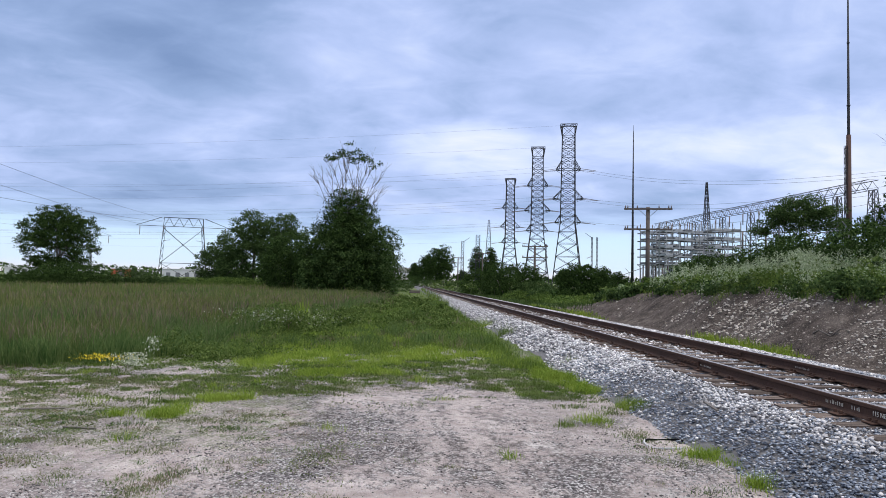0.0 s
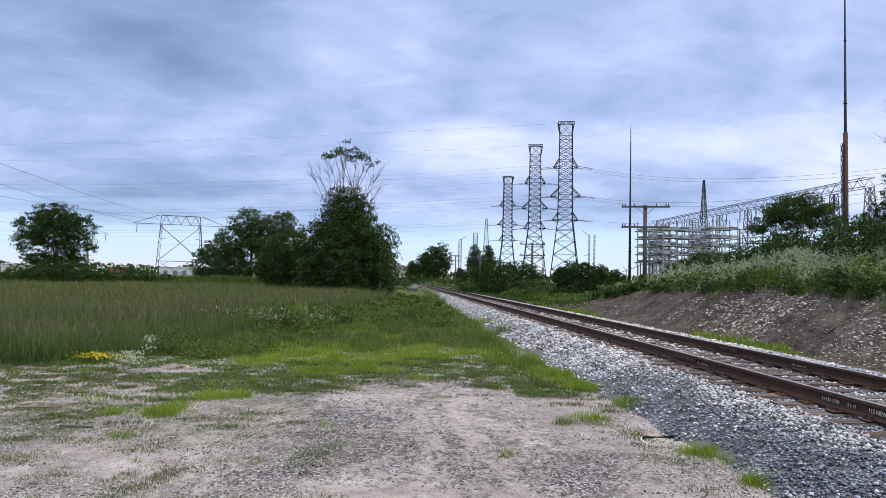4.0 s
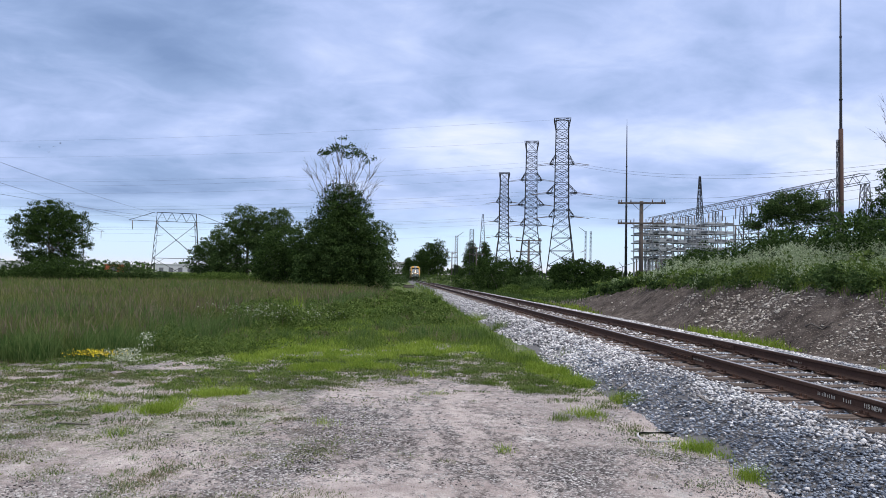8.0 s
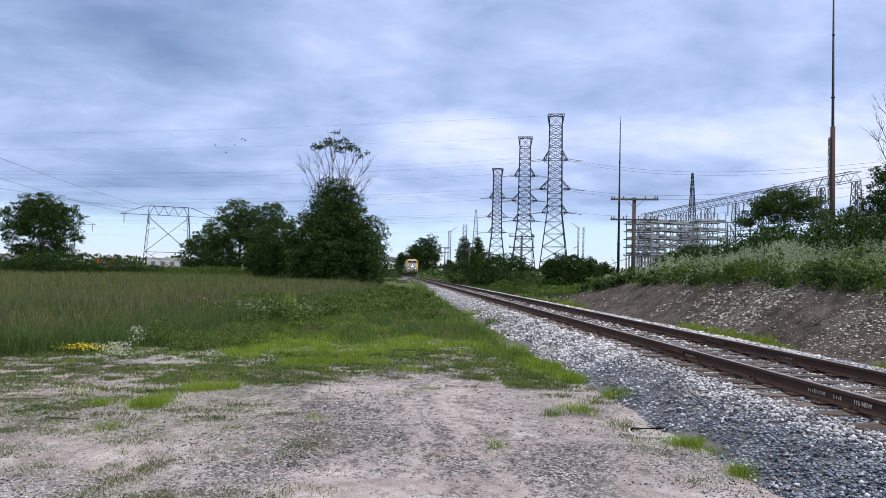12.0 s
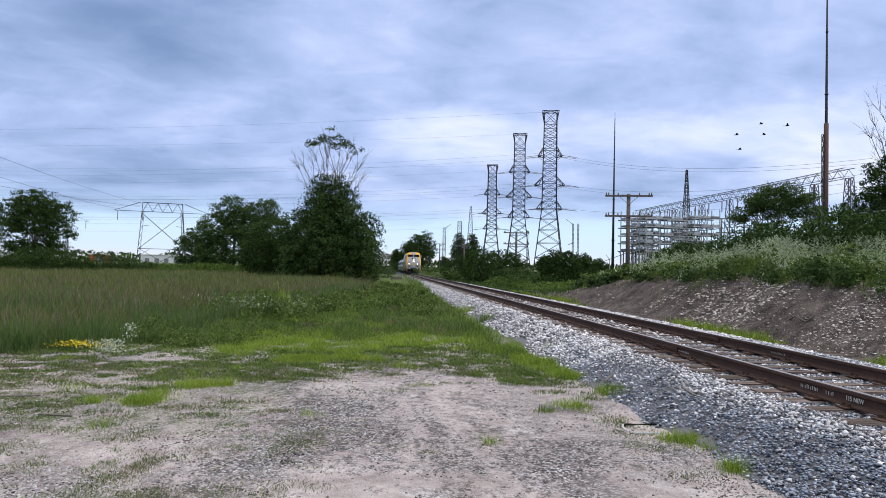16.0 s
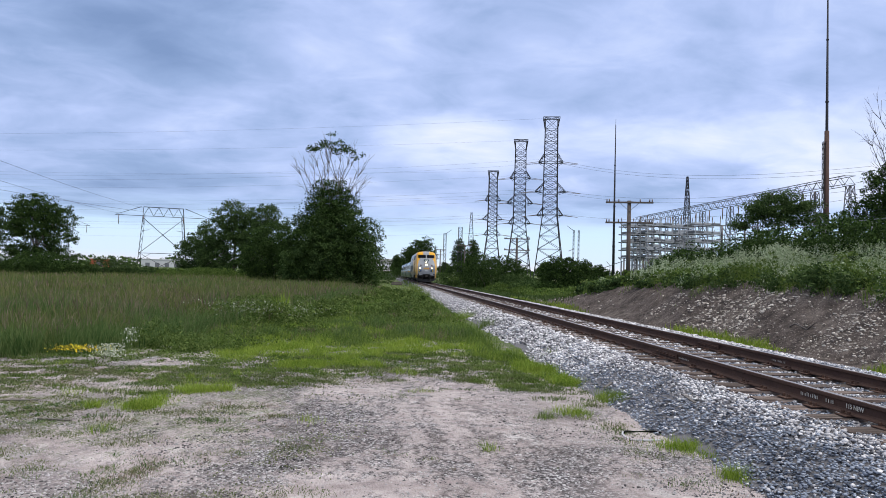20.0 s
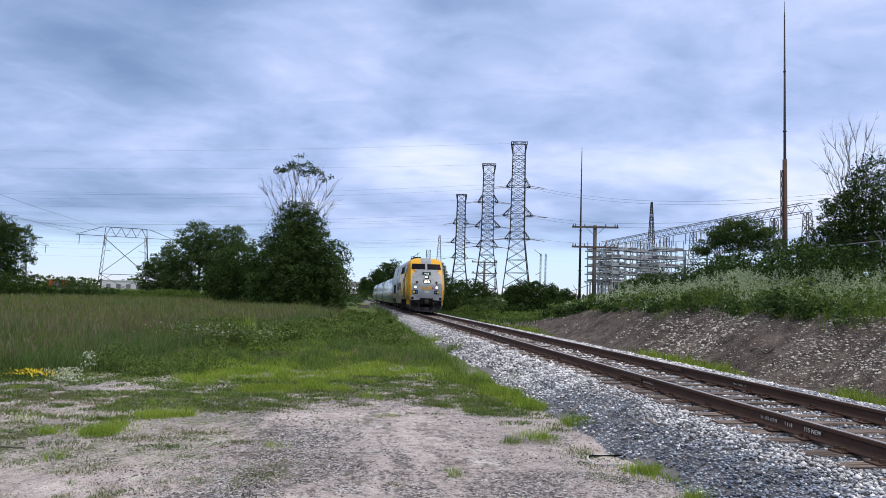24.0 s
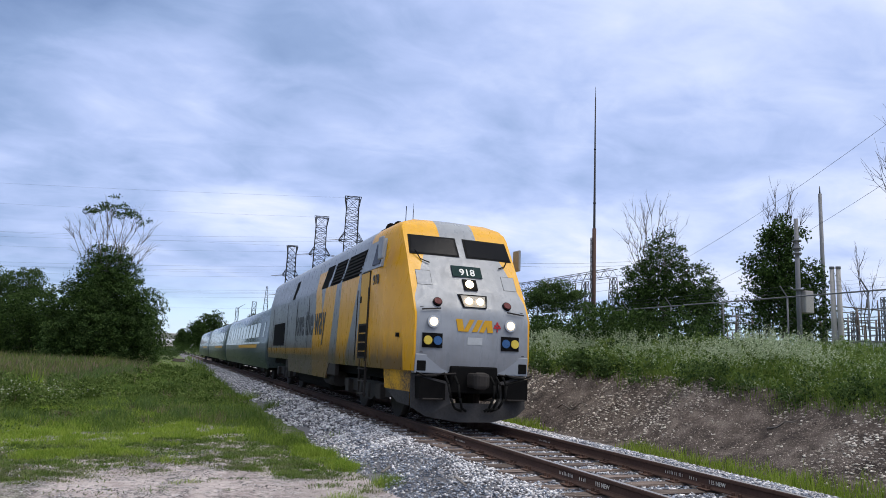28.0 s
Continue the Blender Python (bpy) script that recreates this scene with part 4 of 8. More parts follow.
    o = [(-1.21, 0.98), (-1.21, 0.34), (-0.95, 0.18), (-0.35, 0.09), (0.35, 0.09), (0.95, 0.18), (1.21, 0.34), (1.21, 0.98), (0.54, 0.84), (0.5, 0.44), (-0.5, 0.44), (-0.54, 0.84)]
    bm = bmesh.new()
    a = [bm.verts.new((x, 0.02 + 0.28 * abs(x / 1.22) ** 2 + (0.1 if z > 0.5 else 0.0), z)) for x, z in o]
    b = [bm.verts.new((x, 0.09 + 0.28 * abs(x / 1.22) ** 2 + (0.1 if z > 0.5 else 0.0), z)) for x, z in o]
    quads = [(0, 1, 2, 11), (11, 2, 3, 10), (10, 3, 4, 9), (9, 4, 5, 8), (8, 5, 6, 7)]
    for q in quads:
        bm.faces.new([a[i] for i in q])
        bm.faces.new([b[i] for i in q[::-1]])
    for i in range(len(o)):
        j = (i + 1) % len(o)
        bm.faces.new((a[j], a[i], b[i], b[j]))
    bmesh.ops.recalc_face_normals(bm, faces=bm.faces)
    part("plough", bm, M_PILOT, loco, "scuffed grey snow plough")
    for sx in (-1, 1):
        well = part("step_well", prism([(sx * 0.62, 0.50), (sx * 1.14, 0.52), (sx * 1.14, 0.92), (sx * 0.62, 0.80)], 0.07, 0.6), M_BLACK, loco, "dark step well in the plough wing")
        part("step_plate", boxed((sx * 0.88 - 0.2, 0.03, 0.50), (sx * 0.88 + 0.2, 0.16, 0.53), 0.008), M_DARKSTEEL, well)
        part("lift_lever", tubed((sx * 0.45, -0.02, 1.0), (sx * 1.2, 0.08, 0.94), 0.016), M_DARKSTEEL, loco)
        part("scuffed_apron_corner", boxed((sx * 1.08 - 0.09, 0.185, 1.03), (sx * 1.08 + 0.09, 0.3, 1.22), 0.01), M_BLACK, loco)
        # yellow skirt at the corner of the nose
        part("corner_skirt", skewed([(0.42, 1.03), (1.42, 1.03), (1.36, 0.66), (0.85, 0.42), (0.42, 0.38)], sx, 1.16, 1.215, 0.42, 0.24), M_YDIRTY, loco, "dirty yellow corner skirt")
        part("skirt_scuff", skewed([(0.42, 0.62), (1.30, 0.64), (0.85, 0.40), (0.42, 0.36)], sx, 1.165, 1.222, 0.42, 0.24), M_PILOT, loco)
        part("hatch_seam", skewed([(0.585, 1.485), (0.935, 1.485), (0.935, 1.935), (0.585, 1.935)], sx, 1.26, 1.331, 0.60, 0.27), M_DARKSTEEL, loco)
        part("access_door", skewed([(0.60, 1.5), (0.92, 1.5), (0.92, 1.92), (0.60, 1.92)], sx, 1.26, 1.335, 0.60, 0.27), M_YPAINT, loco, "yellow access hatch")
        part("latch", skewed([(0.74, 1.66), (0.80, 1.66), (0.80, 1.74), (0.74, 1.74)], sx, 1.30, 1.385, 0.60, 0.27), M_BLACK, loco)
    # seams, plate and handholds of the nose
    on_face("number_plate_patch", -0.16, 0.16, 1.56, 1.70, 0.006, 0.012, M_WHITEPATCH, loco, "pale blank patch under the emblem")
    for z in (1.37, 2.24):
        on_face("nose_seam", -1.12, 1.12, z, z + 0.014, 0.004, 0.012, M_DARKSTEEL, loco)
    for sx in (-1, 1):
        on_face("hatch_outline", sx * 0.95 - 0.157, sx * 0.95 + 0.157, 2.713, 3.027, 0.003, 0.012, M_DARKSTEEL, loco)
    # coupler and hoses
    part("coupler", boxed((-0.16, -0.28, 0.74), (0.16, 0.5, 1.02), 0.06), M_DARKSTEEL, loco)
    part("knuckle", boxed((-0.2, -0.42, 0.72), (0.06, -0.2, 1.04), 0.07), M_DARKSTEEL, loco)
    for x in (-0.62, -0.42, 0.34, 0.46, 0.6):
        bm = bmesh.new()
        pts = [Vector((x, 0.1, 0.95)), Vector((x, -0.08, 0.8)), Vector((x * 0.92, -0.1, 0.55)), Vector((x * 0.75, -0.04, 0.36)), Vector((x * 0.5, 0.0, 0.3))]
        for p, q in zip(pts, pts[1:]):
            tube(bm, p, q, 0.025, seg=6)
        part("air_hose", bm, M_RUBBER, loco)
    for x in (-0.95, 0.9):
        bm = bmesh.new()
        pts = [Vector((x - 0.3, 0.0, 1.0)), Vector((x - 0.1, -0.06, 0.93)), Vector((x + 0.1, -0.06, 0.95)), Vector((x + 0.28, 0.0, 1.0))]
        for p, q in zip(pts, pts[1:]):
            tube(bm, p, q, 0.018, seg=6)
        part("cable", bm, M_RUBBER, loco)
    for sx in (-1, 1):
        part("grab_iron", tubed((sx * 0.72, face_at(0.7, 2.24) - 0.05, 2.24), (sx * 1.1, face_at(1.1, 2.2) - 0.05, 2.2), 0.014), M_DARKSTEEL, loco)
        X = sx * 1.535
        # cab side window, door, ladder
        for nm, mat, out, pts in (("window_frame", M_SILVER, 0.012, ((1.80, 3.16), (3.20, 3.16), (3.20, 3.40), (3.20, 3.82), (2.0, 3.82), (1.86, 3.40))), ("cab_window", M_GLASSD, 0.024, ((1.92, 3.24), (2.52, 3.24), (2.52, 3.42), (2.52, 3.74), (2.10, 3.74), (1.96, 3.42)))):
            bm = bmesh.new()
            wide = [float(np.interp(z, [p[0] for p in HALF], [p[1] for p in HALF])) + out for _, z in pts]
            vs = [bm.verts.new((sx * w, y, z)) for w, (y, z) in zip(wide, pts)]
            ws = [bm.verts.new((sx * (w - 0.06), y, z)) for w, (y, z) in zip(wide, pts)]
            bm.faces.new((vs[0], vs[1], vs[2], vs[5]))
            bm.faces.new((vs[5], vs[2], vs[3], vs[4]))
            for i in range(6):
                bm.faces.new((vs[i], ws[i], ws[(i + 1) % 6], vs[(i + 1) % 6]))
            bmesh.ops.recalc_face_normals(bm, faces=bm.faces)
            part(nm, bm, mat, loco, "dark cab side window" if nm == "cab_window" else "silver surround of the cab window")
        part("mirror", boxed((sx * 1.60 - 0.03, 1.42, 3.28), (sx * 1.60 + 0.03, 1.72, 3.76), 0.02), M_SILVER, loco)
        part("cab_door", boxed((X - 0.012, 2.52, 1.2), (X + 0.012, 3.28, 3.14), 0.003), M_DARKSTEEL, loco, "dark frame of the cab door")
        part("door_leaf", boxed((X - 0.017, 2.56, 1.97), (X + 0.017, 3.24, 3.11), 0.003), M_YPAINT, loco, "yellow cab door leaf")
        kick = part("door_step_recess", boxed((X - 0.016, 2.60, 1.24), (X + 0.016, 3.20, 1.93), 0.003), M_BLACK, loco, "dark step recess under the cab door")
        for k in range(3):
            part("rung", boxed((X - 0.022, 2.62, 1.34 + 0.2 * k), (X + 0.022, 3.18, 1.37 + 0.2 * k), 0.004), M_YDIRTY, kick)
        part("door_latch", boxed((X - 0.03, 3.12, 2.45), (X + 0.03, 3.2, 2.6), 0.01), M_BLACK, loco)
        for yh in (2.44, 3.36):
            part("hand_rail", tubed((sx * 1.585, yh, 1.15), (sx * 1.585, yh, 2.75), 0.012), M_DARKSTEEL, loco)
        lad = part("ladder", boxed((sx * 1.5 - 0.02, 2.62, 0.38), (sx * 1.5 + 0.02, 2.66, 1.2)), M_DARKSTEEL, loco)
        part("stile", boxed((sx * 1.5 - 0.02, 3.14, 0.38), (sx * 1.5 + 0.02, 3.18, 1.2)), M_DARKSTEEL, lad)
        for k in range(3):
            part("step", boxed((sx * 1.5 - 0.05, 2.64, 0.42 + 0.27 * k), (sx * 1.5 + 0.05, 3.16, 0.45 + 0.27 * k)), M_DARKSTEEL, lad)
        # upper intake grilles on the shoulder
        for y0, y1 in ((3.35, 5.0), (5.25, 6.45), (6.75, 7.6), (12.15, 12.65)):
            def shoulder(y, z):
                return (sx * (float(np.interp(z, [p[0] for p in HALF], [p[1] for p in HALF])) + 0.01), y, z)
            bm = bmesh.new()
            vs = [bm.verts.new(shoulder(*p)) for p in ((y0 + 0.30, 3.12), (y1 + 0.30, 3.12), (y1 + 0.16, 3.40), (y1, 3.74), (y0, 3.74), (y0 + 0.16, 3.40))]
            inn = [bm.verts.new(Vector(v.co) - Vector((sx * 0.05, 0, 0))) for v in vs]
            bm.faces.new((vs[0], vs[1], vs[2], vs[5]))
            bm.faces.new((vs[5], vs[2], vs[3], vs[4]))
            for i in range(6):
                bm.faces.new((vs[i], inn[i], inn[(i + 1) % 6], vs[(i + 1) % 6]))
            bmesh.ops.recalc_face_normals(bm, faces=bm.faces)
            gr = part("intake_grille", bm, M_BLACK, loco, "black air intake")
            if y1 - y0 > 1:
                for k in range(6):
                    zz = 3.18 + k * 0.09
                    p = shoulder(0, zz)[0]
                    part("slat", boxed((p - 0.02, y0 + 0.1, zz), (p + 0.02, y1 + 0.02, zz + 0.03)), M_DARKSTEEL, gr)
        # radiator louvre at the rear, panel seams
        lv = part("louvre_box", boxed((X - 0.01, 14.2, 1.5), (X + 0.02, 16.9, 2.35), 0.01), M_BLACK, loco, "black side louvres")
        for k in range(4):
            part("post", boxed((X, 14.3 + k * 0.83, 1.52), (X + 0.04, 14.36 + k * 0.83, 2.33)), M_DARKSTEEL, lv)
        for ys in (9.6, 11.7, 13.7, 17.3):
            part("panel_seam", boxed((X - 0.006, ys, 1.1), (X + 0.002, ys + 0.010, 3.0)), M_PILOT, loco)
        wd = lettering("slogan", "love the way", 1.30, M_GREYTEXT)
        wd.parent = loco
        if sx < 0:
            wd.matrix_basis = Matrix(((0, 0, -1, -1.536), (-0.72, 0, 0, 9.45), (0, 1, 0, 1.83), (0, 0, 0, 1)))
        else:
            wd.matrix_basis = Matrix(((0, 0, 1, 1.536), (0.72, 0, 0, 9.45), (0, 1, 0, 1.83), (0, 0, 0, 1)))
        nb = lettering("side_numeral", "918", 0.3, M_GREYTEXT)
        nb.parent = loco
        nb.matrix_basis = Matrix(((0, 0, sx, sx * 1.536), (sx, 0, 0, 2.08), (0, 1, 0, 2.80), (0, 0, 0, 1)))
        # side sill and skirts between the trucks
        part("side_sill", boxed((sx * 1.44 - 0.06, 5.6, 0.72), (sx * 1.44 + 0.06, 13.6, 1.04), 0.02), M_DARKSTEEL, loco)
        part("side_skirt", prism([(6.3, 1.05), (13.2, 1.05), (12.8, 0.62), (6.7, 0.62)], sx * 1.47, sx * 1.515, "yz"), M_LIVERY, loco)
    part("fuel_tank", boxed((-1.3, 7.0, 0.28), (1.3, 12.2, 1.0), 0.18), M_BLACK, loco)
    for sx in (-1, 1):
        part("air_reservoir", tubed((sx * 1.2, 6.1, 0.62), (sx * 1.2, 7.4, 0.62), 0.2, seg=14), M_DARKSTEEL, loco)
    part("underframe", boxed((-1.2, 0.8, 0.8), (1.2, 18.3, 1.05), 0.02), M_BLACK, loco)
    truck(loco, 3.6)
    truck(loco, 15.2)
    # roof: horns, aerials, fan hatches
    for k, (x, y, lift) in enumerate(((-0.98, 3.2, 0.02), (-0.78, 3.25, 0.10), (-0.58, 3.3, 0.14), (-0.36, 3.2, 0.15), (-0.62, 3.75, 0.16))):
        hb = part("horn", tubed((x + 0.04, y + 0.3, 4.17 + lift), (x, y - 0.22, 4.21 + lift), 0.06, 0.13, 12), M_BLACK, loco)
    part("horn_stand", boxed((-0.98, 3.1, 4.0), (-0.3, 3.9, 4.32), 0.03), M_BLACK, loco)
    part("aerial", tubed((-0.5, 3.4, 4.2), (-0.5, 3.4, 4.9), 0.01), M_BLACK, loco)
    part("roof_antenna", boxed((-0.06, 2.5, 4.26), (0.06, 2.7, 4.37), 0.02), M_SILVER, loco)
    for y in (6.5, 9.5, 12.0, 14.5):
        part("roof_hatch", boxed((-0.55, y - 0.7, 4.18), (0.55, y + 0.7, 4.36), 0.05), M_SILVER, loco)
    return loco


COACH_LEN = 22.4


def make_coach():
    c = thing("passenger_coach", "grey-green passenger coach with a long window band", "train coach", "coaches of the train")
    prof = [(1.36, 0.50), (1.50, 0.85), (1.54, 1.25), (1.535, 1.62), (1.50, 1.86), (1.41, 2.62), (1.33, 3.02), (1.12, 3.28), (0.7, 3.42), (0.0, 3.47)]
    full = prof + [(-x, z) for x, z in prof[-2::-1]]
    bm = bmesh.new()
    ys = [0.0, 0.12, COACH_LEN - 0.12, COACH_LEN]
    rings = [[bm.verts.new((x * s, y, 2 + (z - 2) * s)) for x, z in full] for y, s in zip(ys, (0.96, 1, 1, 0.96))]
    for a, b in zip(rings, rings[1:]):
        for i in range(len(full) - 1):
            f = bm.faces.new((a[i], a[i + 1], b[i + 1], b[i]))
            f.smooth = True
            z = (full[i][1] + full[i + 1][1]) / 2
            f.material_index = 1 if z > 1.62 else 0
    bm.faces.new(rings[0][::-1])
    bm.faces.new(rings[-1])
    bmesh.ops.recalc_face_normals(bm, faces=bm.faces)
    part("body", bm, [M_COACHG, M_COACHTOP], c)

    def flank(z):
        return float(np.interp(z, [p[1] for p in prof], [p[0] for p in prof]))

    def panel(name, sx, y0, y1, z0, z1, out, mat, label="", lean=0.0):
        bm = bmesh.new()
        vs = [bm.verts.new((sx * (flank(z) + out), y, z)) for y, z in ((y0, z0), (y1, z0), (y1 - lean, z1), (y0 - lean, z1))]
        ws = [bm.verts.new((sx * (flank(z) - 0.04), y, z)) for y, z in ((y0, z0), (y1, z0), (y1 - lean, z1), (y0 - lean, z1))]
        bm.faces.new(vs)
        for i in range(4):
            bm.faces.new((vs[i], ws[i], ws[(i + 1) % 4], vs[(i + 1) % 4]))
        bmesh.ops.recalc_face_normals(bm, faces=bm.faces)
        return part(name, bm, mat, c, label)

    for sx in (-1, 1):
        panel("waist_stripe", sx, 2.2, COACH_LEN - 2.2, 1.60, 1.70, 0.006, M_COACHTOP, "pale line under the windows")
        panel("colour_stripe", sx, 3.4, 12.5, 1.42, 1.58, 0.006, M_YPAINT, "faded yellow stripe")
        for k in range(10):
            y = 3.1 + k * 1.65
            panel("window", sx, y, y + 1.28, 1.92, 2.62, 0.008, M_COACHGLASS, "dark tinted window", lean=0.0)
        panel("window", sx, 19.8, 20.4, 1.95, 2.6, 0.008, M_COACHGLASS)
        for y in (1.0, COACH_LEN - 1.9):
            d = panel("door", sx, y, y + 0.9, 0.8, 2.95, 0.006, M_COACHG, "grey-green side door")
            panel("door_window", sx, y + 0.25, y + 0.65, 1.9, 2.6, 0.012, M_COACHGLASS)
        for k in range(7):
            ys = 3.0 + k * 2.6
            panel("skirt_seam", sx, ys, ys + 0.02, 0.55, 1.35, 0.004, M_BLACK)
    part("gangway", boxed((-0.55, -0.35, 0.9), (0.55, 0.1, 3.1), 0.05), M_RUBBER, c)
    part("gangway", boxed((-0.55, COACH_LEN - 0.1, 0.9), (0.55, COACH_LEN + 0.25, 3.1), 0.05), M_RUBBER, c)
    part("underframe", boxed((-1.2, 1.0, 0.42), (1.2, COACH_LEN - 1.0, 0.62), 0.03), M_BLACK, c)
    part("roof_unit", boxed((-0.7, 3.0, 3.38), (0.7, 6.0, 3.55), 0.06), M_COACHTOP, c)
    truck(c, 3.2, wheel_r=0.42, gap=2.5, long=3.6)
    truck(c, COACH_LEN - 3.2, wheel_r=0.42, gap=2.5, long=3.6)
    return c


locomotive = make_locomotive()
coaches = [make_coach()]
coaches += [copy_thing(coaches[0], Matrix()) for _ in range(2)]
# seconds and the distance of the nose along the track
TRAIN = [(0.0, 300.0), (8.0, 218.0), (14.5, 153.0), (17.0, 127.3), (20.0, 96.2), (21.5, 80.4), (23.5, 59.0), (24.0, 53.4), (24.5, 48.0), (25.0, 42.7), (25.5, 37.7), (26.0, 32.7), (26.5, 27.8), (27.0, 22.8), (27.5, 17.7), (28.0, 12.4)]


# ---- birds ----
M_BIRD = worn("dark_feathers", (0.012, 0.012, 0.014), None, 0.7, spec=0.1, bump=0)
BIRD_AT, BIRD_GO = (-33.06, 89.75, 16.53), (9.915, -10.094, -1.308)  # the flock's place at 11 s and its speed


def make_bird():
    """A small dark bird with its wings spread, flying along its +y."""
    b = thing("bird", "small dark bird in flight with its wings spread", "bird", "flock of birds")
    bm = bmesh.new()
    chain(bm, [(0, -0.13, 0), (0, -0.05, 0.005), (0, 0.03, 0.01), (0, 0.09, 0.015), (0, 0.13, 0.01)], [0.010, 0.026, 0.034, 0.024, 0.006], 8)
    part("body", bm, M_BIRD, b)
    part("tail", prism([(-0.012, -0.11), (0.012, -0.11), (0.03, -0.20), (-0.03, -0.20)], -0.003, 0.003, "xy"), M_BIRD, b)
    for sx in (-1, 1):
        part("wing", prism([(sx * 0.02, 0.05), (sx * 0.11, 0.07), (sx * 0.23, -0.01), (sx * 0.13, -0.03), (sx * 0.02, -0.05)], 0.012, 0.018, "xy"), M_BIRD, b, m=pose(0, 0, 0, 0, -sx * 24, 0))
    return b


birds = [make_bird()]
birds += [copy_thing(birds[0], Matrix()) for _ in range(4)]
BIRD_OFF = [(0.0, 0.0, 0.0), (-1.1, 0.7, -0.8), (1.2, -0.4, 0.5), (-2.0, -0.6, -0.2), (0.5, 1.2, 0.9)]


def on_line(y):
    """Pose of a vehicle whose front stands at y on the line."""
    dx, dz = bend(y)
    ex, ez = bend(y + 18.0)
    return pose(dx, y, dz, math.degrees((ez - dz) / 18.0), 0, -math.degrees((ex - dx) / 18.0))


def motions():
    heading = math.degrees(math.atan2(-BIRD_GO[0], BIRD_GO[1]))
    for i, (b, off) in enumerate(zip(birds, BIRD_OFF)):
        walk(b, [(t, pose(*[p + g * (min(t, 16.5) - 11.0 if k == 2 else t - 11.0) + o for k, (p, g, o) in enumerate(zip(BIRD_AT, BIRD_GO, off))], 0, 18 * math.sin(i * 2.1), heading + 8 * i)) for t in (0.0, 11.0, 16.5, 28.0)])
    walk(locomotive, [(t, on_line(y)) for t, y in TRAIN])
    for i, c in enumerate(coaches):
        off = LOCO_LEN + 0.75 + i * (COACH_LEN + 0.75)
        walk(c, [(t, on_line(y + off)) for t, y in TRAIN])


# ---- power line towers ----
def strut(bm, a, b, r):
    tube(bm, a, b, r, seg=4, caps=False)


def lattice(bm, levels, r_leg, r_brace):
    """Four legs and crossed bracing between square levels: (height, half width)."""
    for (z0, w0), (z1, w1) in zip(levels, levels[1:]):
        lo = [Vector((sx * w0, sy * w0, z0)) for sx, sy in ((-1, -1), (1, -1), (1, 1), (-1, 1))]
        hi = [Vector((sx * w1, sy * w1, z1)) for sx, sy in ((-1, -1), (1, -1), (1, 1), (-1, 1))]
        for i in range(4):
            j = (i + 1) % 4
            strut(bm, lo[i], hi[i], r_leg)
            strut(bm, lo[i], hi[j], r_brace)
            strut(bm, lo[j], hi[i], r_brace)
            strut(bm, hi[i], hi[j], r_brace)


def line_tower(height, base, place, turn, r=0.14):
    """A tall narrow-waisted lattice tower with three pairs of cross-arms and strain insulators."""
    t = thing("transmission_tower", "tall dark steel lattice tower with three pairs of cross-arms", "pylon", "towers of the power line")
    H = height
    bm = bmesh.new()
    w = base / 2
    lv = [(0, w), (0.10 * H, w * 0.87), (0.19 * H, w * 0.75), (0.27 * H, w * 0.65), (0.34 * H, w * 0.56), (0.40 * H, w * 0.48)]
    k = 13
    lv += [(0.40 * H + (0.93 - 0.40) * H * (i + 1) / k, w * (0.48 - 0.07 * (i + 1) / k)) for i in range(k)]
    lattice(bm, lv, r, r * 0.45)
    part("tower_body", bm, M_TOWER, t)
    top = bmesh.new()
    z, a = 0.93 * H, w * 0.41
    b = w * 0.54
    for sx in (-1, 1):
        for sy in (-1, 1):
            strut(top, (sx * a, sy * a, z), (sx * b, sy * a, H), r * 0.8)
            strut(top, (sx * a, sy * a, z), (sx * a, sy * a, H), r * 0.8)
            strut(top, (sx * a, sy * a, z), (-sx * a, sy * a, H), r * 0.45)
            strut(top, (sx * a, sy * a, 0.965 * H), (sx * b, sy * a, H), r * 0.45)
        strut(top, (sx * b, -a, H), (sx * b, a, H), r * 0.6)
        strut(top, (sx * b, -a, H), (-sx * b, a, H), r * 0.45)
    for sy in (-1, 1):
        strut(top, (-b, sy * a, H), (b, sy * a, H), r * 0.7)
    part("earth_wire_peak", top, M_TOWER, t)
    for zf, arm in ((0.725, 0.80), (0.545, 1.0), (0.40, 0.84)):
        c, z = w * 0.46, zf * H
        for sx in (-1, 1):
            bm = bmesh.new()
            tips = [Vector((sx * w * arm, sy * w * 0.34, z)) for sy in (-1, 1)]
            strut(bm, tips[0], tips[1], r * 0.4)
            for sy, tip in zip((-1, 1), tips):
                strut(bm, (sx * c, sy * c, z), tip, r * 0.5)
                strut(bm, (sx * c, sy * c, z + 0.05 * H), tip, r * 0.45)
                strut(bm, (sx * c, sy * c, z - 0.018 * H), tip, r * 0.35)
                strut(bm, (sx * c, -sy * c, z), tip, r * 0.35)
                strut(bm, (sx * c, -sy * c, z + 0.05 * H), tip, r * 0.3)
                mid = (Vector((sx * c, sy * c, z)) + tip) / 2
                strut(bm, (sx * c, sy * c, z + 0.05 * H), mid, r * 0.4)
                strut(bm, mid, tips[0] if sy > 0 else tips[1], r * 0.4)
            arm_ob = part("cross_arm", bm, M_TOWER, t)
            for sy, tip in zip((-1, 1), tips):
                part("insulator", tubed(tip, tip + Vector((sx * 4.6, sy * 1.6, -0.9 if sy < 0 else -0.2)), r * 0.42, r * 0.34, 6), M_INSUL, arm_ob)
    t.matrix_basis = pose(*place, 0, 0, turn)
    return t


